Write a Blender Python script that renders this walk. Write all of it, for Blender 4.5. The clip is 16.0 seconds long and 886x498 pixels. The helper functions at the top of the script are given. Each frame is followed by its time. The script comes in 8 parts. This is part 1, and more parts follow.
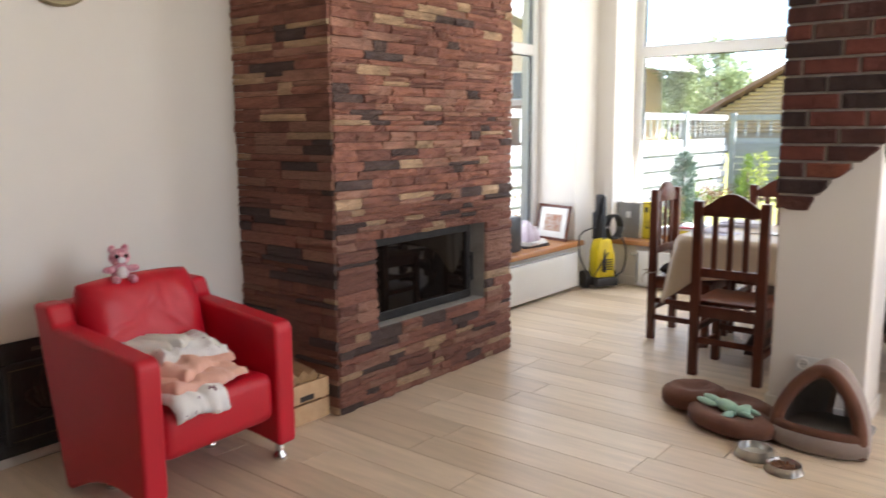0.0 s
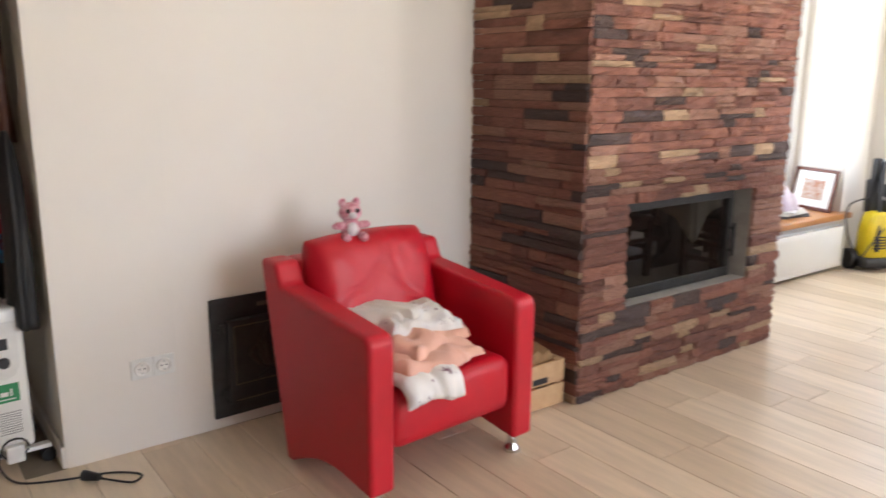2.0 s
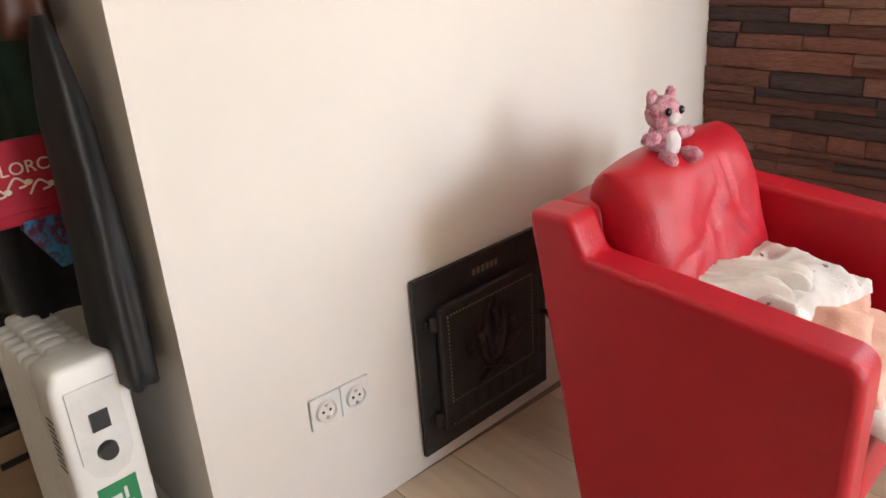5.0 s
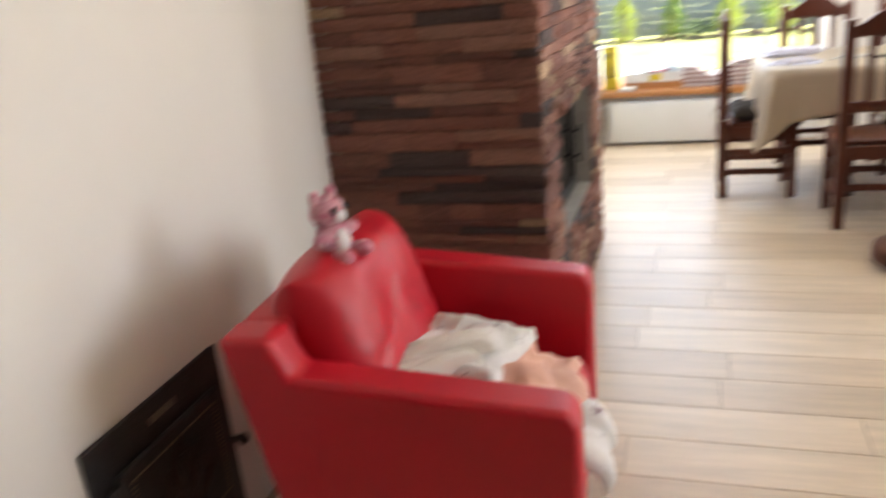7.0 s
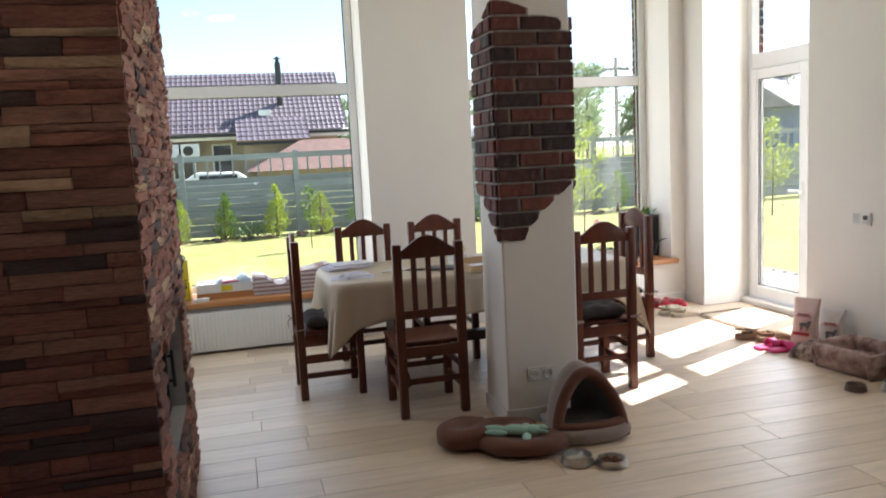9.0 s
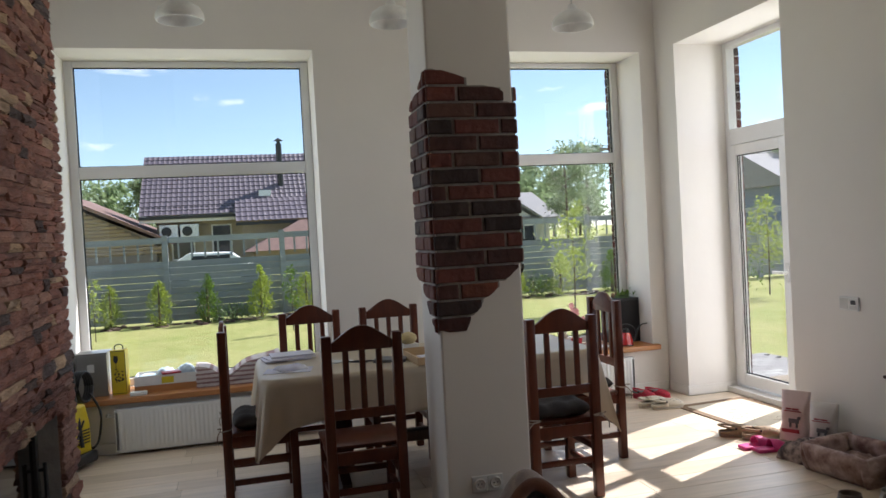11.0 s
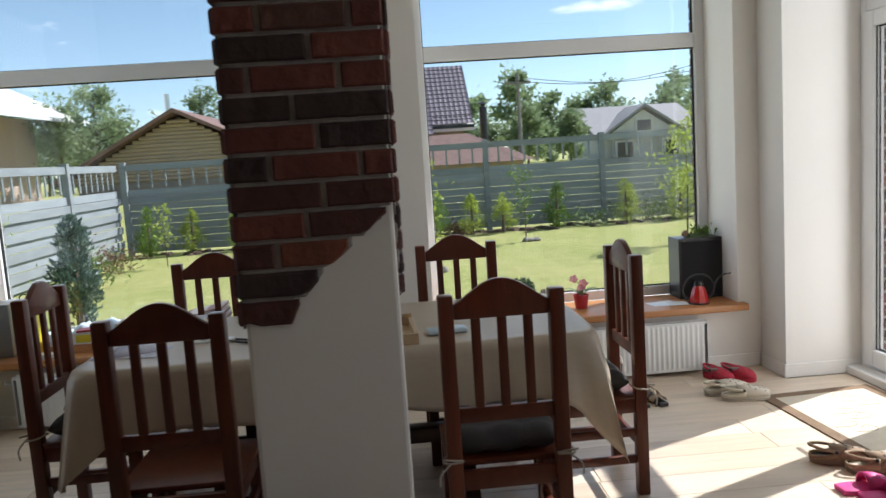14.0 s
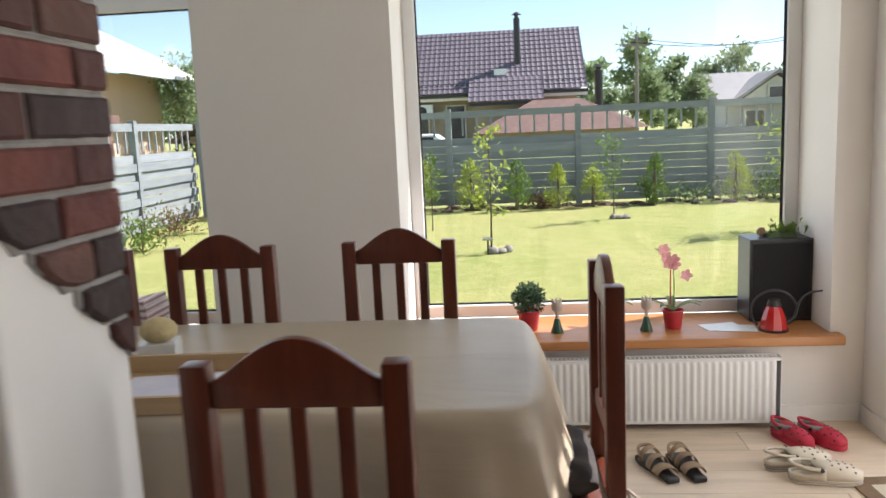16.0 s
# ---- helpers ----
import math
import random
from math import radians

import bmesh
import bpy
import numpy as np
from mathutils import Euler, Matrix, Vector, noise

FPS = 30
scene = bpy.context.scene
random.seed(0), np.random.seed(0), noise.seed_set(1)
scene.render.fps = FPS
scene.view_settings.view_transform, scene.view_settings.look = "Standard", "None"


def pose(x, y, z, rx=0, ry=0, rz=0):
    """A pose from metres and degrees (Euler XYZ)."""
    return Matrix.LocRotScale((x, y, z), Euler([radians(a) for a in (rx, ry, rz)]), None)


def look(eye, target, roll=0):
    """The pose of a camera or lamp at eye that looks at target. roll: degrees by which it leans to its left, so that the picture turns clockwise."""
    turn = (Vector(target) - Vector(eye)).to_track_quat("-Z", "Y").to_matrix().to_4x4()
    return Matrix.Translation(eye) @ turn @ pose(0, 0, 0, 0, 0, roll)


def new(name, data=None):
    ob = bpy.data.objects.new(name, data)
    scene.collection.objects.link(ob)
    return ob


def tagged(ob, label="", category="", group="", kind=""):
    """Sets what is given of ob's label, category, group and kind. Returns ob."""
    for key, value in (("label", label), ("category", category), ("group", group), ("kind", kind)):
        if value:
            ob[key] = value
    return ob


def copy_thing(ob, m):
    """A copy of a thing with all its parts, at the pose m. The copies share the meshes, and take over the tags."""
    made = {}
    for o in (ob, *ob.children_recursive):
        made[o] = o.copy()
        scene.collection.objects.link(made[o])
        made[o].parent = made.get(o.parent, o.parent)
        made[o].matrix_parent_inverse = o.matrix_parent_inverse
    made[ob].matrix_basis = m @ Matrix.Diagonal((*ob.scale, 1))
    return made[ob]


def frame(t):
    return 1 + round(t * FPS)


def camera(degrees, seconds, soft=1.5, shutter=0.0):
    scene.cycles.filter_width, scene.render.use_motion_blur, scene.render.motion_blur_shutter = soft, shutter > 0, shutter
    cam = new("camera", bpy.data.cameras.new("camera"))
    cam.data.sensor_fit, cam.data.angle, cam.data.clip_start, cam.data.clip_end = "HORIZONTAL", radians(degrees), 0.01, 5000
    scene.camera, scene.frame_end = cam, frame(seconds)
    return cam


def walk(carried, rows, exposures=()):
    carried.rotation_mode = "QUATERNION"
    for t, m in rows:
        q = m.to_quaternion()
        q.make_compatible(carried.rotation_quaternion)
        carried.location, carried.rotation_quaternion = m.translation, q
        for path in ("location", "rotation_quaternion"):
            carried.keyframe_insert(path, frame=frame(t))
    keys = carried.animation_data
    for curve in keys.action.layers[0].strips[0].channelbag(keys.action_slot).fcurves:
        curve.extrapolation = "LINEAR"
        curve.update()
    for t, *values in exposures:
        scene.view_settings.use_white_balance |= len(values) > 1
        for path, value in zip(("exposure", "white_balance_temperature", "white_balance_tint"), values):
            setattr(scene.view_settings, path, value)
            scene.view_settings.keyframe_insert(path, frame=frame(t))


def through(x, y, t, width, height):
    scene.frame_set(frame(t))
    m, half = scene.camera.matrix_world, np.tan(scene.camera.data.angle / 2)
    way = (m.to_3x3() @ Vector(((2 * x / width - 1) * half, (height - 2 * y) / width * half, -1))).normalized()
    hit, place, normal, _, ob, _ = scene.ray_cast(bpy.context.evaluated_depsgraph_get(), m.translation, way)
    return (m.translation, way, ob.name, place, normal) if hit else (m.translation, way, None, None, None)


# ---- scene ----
cam = camera(59.9, 16.0, shutter=0.5)
EXPOSURES = [(0.0, 2.37, 6450, 16), (2.0, 2.83, 6500, 16), (4.2, 3.3, 6550, 16), (7.0, 2.82, 6700, 14), (8.0, 2.15, 6550, 14), (9.0, 1.57, 6200, 13), (10.0, 1.08, 6100, 13), (12.5, 0.6, 6000, 11), (13.5, 0.61, 5850, 9), (14.5, 0.73, 6150, 12), (15.5, 1.08, 6300, 13), (16.0, 1.05, 6350, 14)]
PATH = [
    (0, (0.041, 0.323, 1.457), (-1.202, 1.859, 1.15), -0.4),
    (0.5, (0.053, 0.343, 1.446), (-1.336, 1.74, 1.1), -0.5),
    (1, (-0.036, 0.425, 1.43), (-1.481, 1.748, 1.031), -0.1),
    (1.5, (-0.277, 0.513, 1.433), (-1.745, 1.81, 1.029), -0.2),
    (2, (-0.529, 0.524, 1.424), (-2.095, 1.69, 0.994), 0.4),
    (2.5, (-0.843, 0.556, 1.427), (-2.462, 1.624, 0.94), 0.8),
    (3, (-1.138, 0.502, 1.401), (-2.741, 1.578, 0.88), 0.2),
    (3.5, (-1.485, 0.407, 1.396), (-3.042, 1.524, 0.826), -2.4),
    (4, (-1.8, 0.431, 1.333), (-3.29, 1.573, 0.645), -3.0),
    (4.2, (-1.878, 0.454, 1.304), (-3.355, 1.603, 0.599), -3.4),
    (6.5, (-2.316, 0.542, 1.373), (-3.332, 2.037, 0.516), -5.2),
    (7, (-2.303, 0.519, 1.366), (-2.918, 2.311, 0.723), -5.7),
    (7.5, (-2.423, 0.531, 1.394), (-2.449, 2.454, 0.847), -6.3),
    (8, (-2.49, 0.525, 1.428), (-2.181, 2.446, 0.964), -5.0),
    (8.5, (-2.47, 0.429, 1.488), (-2.05, 2.352, 1.133), -3.8),
    (9, (-2.458, 0.363, 1.559), (-1.95, 2.282, 1.31), -2.9),
    (9.5, (-2.408, 0.332, 1.555), (-1.854, 2.249, 1.42), -2.3),
    (10, (-2.32, 0.397, 1.539), (-1.742, 2.311, 1.471), -2.6),
    (10.2, (-2.255, 0.433, 1.553), (-1.686, 2.35, 1.498), -2.7),
    (12.5, (-1.416, 1.412, 1.549), (-1.009, 3.37, 1.502), -4.2),
    (13, (-1.152, 1.656, 1.542), (-0.793, 3.62, 1.427), -4.3),
    (13.5, (-0.868, 1.99, 1.486), (-0.626, 3.965, 1.279), -3.8),
    (14, (-0.628, 2.176, 1.498), (-0.498, 4.157, 1.259), -3.8),
    (14.5, (-0.339, 2.415, 1.505), (-0.347, 4.398, 1.244), -2.5),
    (15, (-0.19, 2.69, 1.458), (-0.32, 4.667, 1.18), -2.7),
    (15.5, (-0.068, 3.065, 1.463), (-0.207, 5.04, 1.184), -3.1),
    (16, (0.115, 3.36, 1.45), (-0.058, 5.328, 1.138), -2.6),
]
walk(cam, [(t, look(eye, target, roll)) for t, eye, target, roll in PATH], EXPOSURES)

# ---- light ----
SUN_UP, SUN_TURN = radians(47), radians(65.5)
to_sun = Vector((math.sin(SUN_TURN) * math.cos(SUN_UP), math.cos(SUN_TURN) * math.cos(SUN_UP), math.sin(SUN_UP)))
world = bpy.data.worlds.new("sky")
scene.world = world
world.use_nodes = True
wn = world.node_tree.nodes
sky = wn.new("ShaderNodeTexSky")
sky.sky_type, sky.sun_disc, sky.sun_elevation, sky.sun_rotation = "NISHITA", False, SUN_UP, SUN_TURN
sky.dust_density, sky.ozone_density, sky.air_density = 0.0, 2.5, 0.8
wn["Background"].inputs["Strength"].default_value = 0.10
# a few small fair-weather clouds in the sky
wl = world.node_tree.links
wco, wmap, wno, wra, wmx = (wn.new("ShaderNodeTexCoord"), wn.new("ShaderNodeMapping"), wn.new("ShaderNodeTexNoise"), wn.new("ShaderNodeValToRGB"), wn.new("ShaderNodeMix"))
wmap.inputs["Scale"].default_value = (5, 5, 16)
wno.inputs["Scale"].default_value, wno.inputs["Detail"].default_value = 1.6, 7
wra.color_ramp.elements[0].position, wra.color_ramp.elements[1].position = 0.62, 0.74
wmx.data_type = "RGBA"
wl.new(wco.outputs["Generated"], wmap.inputs["Vector"])
wl.new(wmap.outputs["Vector"], wno.inputs["Vector"])
wl.new(wno.outputs["Fac"], wra.inputs["Fac"])
wl.new(wra.outputs["Color"], wmx.inputs["Factor"])
whs = wn.new("ShaderNodeHueSaturation")
whs.inputs["Hue"].default_value, whs.inputs["Saturation"].default_value = 0.484, 0.82
wl.new(sky.outputs["Color"], whs.inputs["Color"])
wl.new(whs.outputs["Color"], wmx.inputs["A"])
wmx.inputs["B"].default_value = (9, 9.3, 9.8, 1)
wl.new(wmx.outputs["Result"], wn["Background"].inputs["Color"])
sun = new("sun", bpy.data.lights.new("sun", "SUN"))
sun.data.energy, sun.data.angle, sun.data.color = 5.0, radians(0.53), (1, 0.965, 0.91)
sun.matrix_world = look(to_sun * 40, (0, 0, 0))
# area lamps for sky light in the openings: an assumed, unseen east one behind the walker, added to brighten the room,
# the two north ones, the west one and the garden door
for eye, target, wide, high, power, tone in (((3.58, 2.95, 1.74), (0, 2.95, 1.74), 2.0, 2.6, 20, (1.0, 0.975, 0.95)),
                                             ((-2.305, 7.37, 1.75), (-2.305, 0, 1.75), 1.78, 2.5, 6, (0.93, 0.97, 1.0)),
                                             ((0.592, 7.37, 1.75), (0.592, 0, 1.75), 1.84, 2.5, 6, (0.93, 0.97, 1.0)),
                                             ((-3.85, 5.66, 1.75), (0, 5.66, 1.75), 1.74, 2.5, 6, (0.93, 0.97, 1.0)),
                                             ((2.16, 5.975, 1.55), (0, 5.975, 1.55), 1.2, 2.9, 12, (1.0, 0.98, 0.95))):
    day = new("window_light", bpy.data.lights.new("window_light", "AREA"))
    day.data.shape, day.data.size, day.data.size_y, day.data.energy, day.data.color = "RECTANGLE", wide, high, power, tone
    day.matrix_world = look(eye, target)


# ---- materials ----
def material(name, color, rough=0.5, metal=0.0, second=None, scale=8.0, amount=0.5, bump=0.0, bump_scale=60.0, stretch=(1, 1, 1),
             random_tint=0.0, coat=0.0, sheen=0.0, grain=0.0, through_light=0.0):
    """A surface whose colour wanders between two tones at a large and a fine scale, with a fine relief."""
    m = bpy.data.materials.new(name)
    m.use_nodes = True
    n, l = m.node_tree.nodes, m.node_tree.links
    b = n["Principled BSDF"]
    b.inputs["Roughness"].default_value, b.inputs["Metallic"].default_value = rough, metal
    b.inputs["Coat Weight"].default_value, b.inputs["Sheen Weight"].default_value = coat, sheen
    if through_light:
        b.inputs["Transmission Weight"].default_value = 0
    co, mp = n.new("ShaderNodeTexCoord"), n.new("ShaderNodeMapping")
    mp.inputs["Scale"].default_value = stretch
    l.new(co.outputs["Object"], mp.inputs["Vector"])
    vec = mp.outputs["Vector"]
    if random_tint:
        ob, ad = n.new("ShaderNodeObjectInfo"), n.new("ShaderNodeVectorMath")
        ad.operation = "MULTIPLY_ADD"
        l.new(ob.outputs["Random"], ad.inputs[0])
        ad.inputs[1].default_value = (37, 19, 53)
        l.new(vec, ad.inputs[2])
        vec = ad.outputs["Vector"]
    big = n.new("ShaderNodeTexNoise")
    big.inputs["Scale"].default_value, big.inputs["Detail"].default_value, big.inputs["Roughness"].default_value = scale, 6, 0.62
    l.new(vec, big.inputs["Vector"])
    ramp = n.new("ShaderNodeValToRGB")
    ramp.color_ramp.elements[0].position, ramp.color_ramp.elements[1].position = 0.5 - 0.35 * amount, 0.5 + 0.35 * amount
    second = second or tuple(c * 0.8 for c in color)
    ramp.color_ramp.elements[0].color, ramp.color_ramp.elements[1].color = (*second, 1), (*color, 1)
    l.new(big.outputs["Fac"], ramp.inputs["Fac"])
    out = ramp.outputs["Color"]
    if random_tint:
        hs = n.new("ShaderNodeHueSaturation")
        mr = n.new("ShaderNodeMapRange")
        mr.inputs["To Min"].default_value, mr.inputs["To Max"].default_value = 1 - random_tint, 1 + random_tint
        l.new(ob.outputs["Random"], mr.inputs["Value"])
        l.new(mr.outputs["Result"], hs.inputs["Value"])
        l.new(out, hs.inputs["Color"])
        out = hs.outputs["Color"]
    l.new(out, b.inputs["Base Color"])
    if bump:
        fine, bp = n.new("ShaderNodeTexNoise"), n.new("ShaderNodeBump")
        fine.inputs["Scale"].default_value, fine.inputs["Detail"].default_value = bump_scale, 5
        l.new(vec, fine.inputs["Vector"])
        bp.inputs["Strength"].default_value, bp.inputs["Distance"].default_value = bump, 0.01
        l.new(fine.outputs["Fac"], bp.inputs["Height"])
        l.new(bp.outputs["Normal"], b.inputs["Normal"])
    return m


def toned(name, tones, rough, islands=False, bump=0.5, bump_scale=40.0, stretch=(1, 1, 1), wander=0.25):
    """A surface of pieces, each in one of several tones picked at random by piece."""
    m = bpy.data.materials.new(name)
    m.use_nodes = True
    n, l = m.node_tree.nodes, m.node_tree.links
    b = n["Principled BSDF"]
    b.inputs["Roughness"].default_value = rough
    if islands:
        rnd = n.new("ShaderNodeNewGeometry").outputs["Random Per Island"]
    else:
        rnd = n.new("ShaderNodeObjectInfo").outputs["Random"]
    ramp = n.new("ShaderNodeValToRGB")
    ramp.color_ramp.interpolation = "CONSTANT"
    el = ramp.color_ramp.elements
    el[0].position, el[0].color = 0, (*tones[0][1], 1)
    el[1].position, el[1].color = tones[0][0], (*tones[1][1], 1)
    at = tones[0][0]
    for (share, tone), follow in zip(tones[1:-1], tones[2:]):
        at += share
        e = el.new(at)
        e.color = (*follow[1], 1)
    l.new(rnd, ramp.inputs["Fac"])
    co, mp = n.new("ShaderNodeTexCoord"), n.new("ShaderNodeMapping")
    mp.inputs["Scale"].default_value = stretch
    l.new(co.outputs["Object"], mp.inputs["Vector"])
    ad = n.new("ShaderNodeVectorMath")
    ad.operation = "MULTIPLY_ADD"
    l.new(rnd, ad.inputs[0])
    ad.inputs[1].default_value = (41, 23, 57)
    l.new(mp.outputs["Vector"], ad.inputs[2])
    no = n.new("ShaderNodeTexNoise")
    no.inputs["Scale"].default_value, no.inputs["Detail"].default_value, no.inputs["Roughness"].default_value = 6, 7, 0.65
    l.new(ad.outputs["Vector"], no.inputs["Vector"])
    mr = n.new("ShaderNodeMapRange")
    mr.inputs["From Min"].default_value, mr.inputs["From Max"].default_value = 0.3, 0.7
    mr.inputs["To Min"].default_value, mr.inputs["To Max"].default_value = 1 - wander, 1 + wander
    l.new(no.outputs["Fac"], mr.inputs["Value"])
    hs = n.new("ShaderNodeHueSaturation")
    l.new(mr.outputs["Result"], hs.inputs["Value"])
    l.new(ramp.outputs["Color"], hs.inputs["Color"])
    l.new(hs.outputs["Color"], b.inputs["Base Color"])
    fine, bp = n.new("ShaderNodeTexNoise"), n.new("ShaderNodeBump")
    fine.inputs["Scale"].default_value, fine.inputs["Detail"].default_value = bump_scale, 6
    l.new(ad.outputs["Vector"], fine.inputs["Vector"])
    bp.inputs["Strength"].default_value, bp.inputs["Distance"].default_value = bump, 0.012
    l.new(fine.outputs["Fac"], bp.inputs["Height"])
    l.new(bp.outputs["Normal"], b.inputs["Normal"])
    return m


def glass_material(name, tint=(1, 1, 1), rough=0.0):
    """Thin window glass: clear, with a reflection that grows towards the edge."""
    m = bpy.data.materials.new(name)
    m.use_nodes = True
    n, l = m.node_tree.nodes, m.node_tree.links
    n.remove(n["Principled BSDF"])
    tr, gl, mx, lw, fr = n.new("ShaderNodeBsdfTransparent"), n.new("ShaderNodeBsdfGlossy"), n.new("ShaderNodeMixShader"), n.new("ShaderNodeLayerWeight"), n.new("ShaderNodeMath")
    fr.operation = "POWER"
    fr.inputs[1].default_value = 4.0
    l.new(lw.outputs["Facing"], fr.inputs[0])
    ad = n.new("ShaderNodeMath")
    ad.operation = "MULTIPLY_ADD"
    ad.inputs[1].default_value, ad.inputs[2].default_value = 0.6, 0.03
    l.new(fr.outputs["Value"], ad.inputs[0])
    tr.inputs["Color"].default_value, gl.inputs["Roughness"].default_value = (*tint, 1), rough
    l.new(ad.outputs["Value"], mx.inputs["Fac"])
    l.new(tr.outputs["BSDF"], mx.inputs[1])
    l.new(gl.outputs["BSDF"], mx.inputs[2])
    l.new(mx.outputs["Shader"], n["Material Output"].inputs["Surface"])
    return m


def leaf_material(name, color, second, through=0.4):
    m = material(name, color, 0.55, second=second, scale=3, amount=0.9, random_tint=0.12)
    n, l = m.node_tree.nodes, m.node_tree.links
    b, tl, mx = n["Principled BSDF"], n.new("ShaderNodeBsdfTranslucent"), n.new("ShaderNodeMixShader")
    src = b.inputs["Base Color"].links[0].from_socket
    l.new(src, tl.inputs["Color"])
    mx.inputs["Fac"].default_value = through
    l.new(b.outputs["BSDF"], mx.inputs[1])
    l.new(tl.outputs["BSDF"], mx.inputs[2])
    l.new(mx.outputs["Shader"], n["Material Output"].inputs["Surface"])
    return m


PLASTER = material("plaster", (0.77, 0.738, 0.695), 0.85, second=(0.72, 0.685, 0.64), scale=1.3, amount=0.9, bump=0.12, bump_scale=14)
CEILING = material("ceiling_paint", (0.82, 0.81, 0.79), 0.9, second=(0.79, 0.78, 0.76), scale=2, bump=0.05)
TRIM = material("white_trim", (0.78, 0.76, 0.73), 0.45, second=(0.72, 0.69, 0.65), scale=5)
PVC = material("white_pvc", (0.82, 0.82, 0.82), 0.28, second=(0.78, 0.78, 0.78), scale=3)
GASKET = material("black_gasket", (0.015, 0.015, 0.015), 0.6)
GLASS = glass_material("window_glass")
SILL = material("orange_wood_sill", (0.50, 0.23, 0.085), 0.38, second=(0.36, 0.15, 0.05), scale=5, amount=0.9, stretch=(0.35, 6, 6), bump=0.1)
CHAIRWOOD = material("stained_pine", (0.140, 0.030, 0.010), 0.36, second=(0.050, 0.010, 0.005), scale=5, amount=1.0, stretch=(5, 5, 0.7), bump=0.12, bump_scale=30, random_tint=0.10)
RED = material("red_leather", (0.52, 0.005, 0.020), 0.42, second=(0.44, 0.004, 0.016), scale=3, amount=0.8, bump=0.12, bump_scale=160)
CHROME = material("chrome", (0.75, 0.75, 0.75), 0.12, 1.0)
STEEL = material("brushed_steel", (0.6, 0.6, 0.58), 0.28, 1.0, second=(0.5, 0.5, 0.48), scale=20)
IRON = material("cast_iron", (0.04, 0.039, 0.038), 0.45, 0.4, second=(0.022, 0.021, 0.021), scale=14, bump=0.3, bump_scale=120)
BRASS = material("worn_brass", (0.30, 0.25, 0.15), 0.45, 0.7)
WHITE_PLASTIC = material("white_plastic", (0.78, 0.78, 0.76), 0.3)
ENAMEL = material("white_enamel", (0.80, 0.80, 0.78), 0.3, second=(0.76, 0.76, 0.74), scale=3)
DARK = material("dark_plastic", (0.02, 0.02, 0.022), 0.4)
MORTAR = material("mortar", (0.33, 0.30, 0.275), 0.9, second=(0.23, 0.21, 0.19), scale=20, bump=0.4)
CEMENT = material("grey_cement", (0.36, 0.34, 0.31), 0.8, second=(0.27, 0.25, 0.23), scale=9, bump=0.3)
BRICK_TONES = [(0.3, (0.116, 0.03, 0.021)), (0.28, (0.068, 0.022, 0.017)), (0.22, (0.036, 0.019, 0.017)), (0.07, (0.169, 0.05, 0.027)), (0.13, (0.093, 0.039, 0.028))]
BRICK = toned("clinker_brick", BRICK_TONES, 0.8, bump=0.9, bump_scale=22, wander=0.35)
STONE_TONES = [(0.37, (0.291, 0.121, 0.084)), (0.25, (0.212, 0.089, 0.064)), (0.11, (0.092, 0.059, 0.052)), (0.09, (0.454, 0.302, 0.188)), (0.18, (0.341, 0.174, 0.123))]
STONE = toned("ledge_stone", STONE_TONES, 0.82, bump=0.9, bump_scale=12, stretch=(1, 1, 2.2), wander=0.4)
STONE_REST = toned("ledge_stone_joined", STONE_TONES, 0.82, islands=True, bump=0.9, bump_scale=38, stretch=(1, 1, 3), wander=0.4)
TILE_TONES = [(0.3, (0.66, 0.535, 0.405)), (0.3, (0.61, 0.485, 0.36)), (0.2, (0.69, 0.57, 0.44)), (0.2, (0.575, 0.455, 0.335))]
TILE = toned("wood_look_tile", TILE_TONES, 0.38, bump=0.06, bump_scale=10, stretch=(0.35, 3.2, 1), wander=0.14)
TILE.node_tree.nodes["Principled BSDF"].inputs["Specular IOR Level"].default_value = 0.85
GROUT = material("grout", (0.27, 0.22, 0.165), 0.9)


# ---- shapes ----
def box(bm, x0, x1, y0, y1, z0, z1, bevel=0.0, seg=2):
    vs = bmesh.ops.create_cube(bm, size=1, matrix=Matrix.LocRotScale(((x0 + x1) / 2, (y0 + y1) / 2, (z0 + z1) / 2), None, (abs(x1 - x0), abs(y1 - y0), abs(z1 - z0))))["verts"]
    if bevel:
        es = list({e for v in vs for e in v.link_edges})
        out = bmesh.ops.bevel(bm, geom=es, offset=bevel, segments=seg, affect="EDGES", profile=0.5)
        return out["verts"]
    return vs


def cyl(bm, p, q, r0, r1=None, n=16, caps=True):
    p, q = Vector(p), Vector(q)
    r1 = r0 if r1 is None else r1
    turn = (q - p).to_track_quat("Z", "Y").to_matrix().to_4x4()
    return bmesh.ops.create_cone(bm, cap_ends=caps, segments=n, radius1=r0, radius2=r1, depth=(q - p).length, matrix=Matrix.Translation((p + q) / 2) @ turn)["verts"]


def ball(bm, c, r, n=12, m=8):
    r = r if hasattr(r, "__len__") else (r, r, r)
    return bmesh.ops.create_uvsphere(bm, u_segments=n, v_segments=m, radius=1, matrix=Matrix.LocRotScale(c, None, r))["verts"]


def prism(bm, pts, lift, axis=1):
    """A closed outline in two axes, extruded by lift = (from, to) along the third."""
    def at(p, w):
        return [(w, p[0], p[1]), (p[0], w, p[1]), (p[0], p[1], w)][axis]
    a = [bm.verts.new(at(p, lift[0])) for p in pts]
    b = [bm.verts.new(at(p, lift[1])) for p in pts]
    fs = [bm.faces.new(a), bm.faces.new(b[::-1])]
    for i in range(len(pts)):
        j = (i + 1) % len(pts)
        fs.append(bm.faces.new((a[j], a[i], b[i], b[j])))
    bmesh.ops.recalc_face_normals(bm, faces=fs)
    return a + b


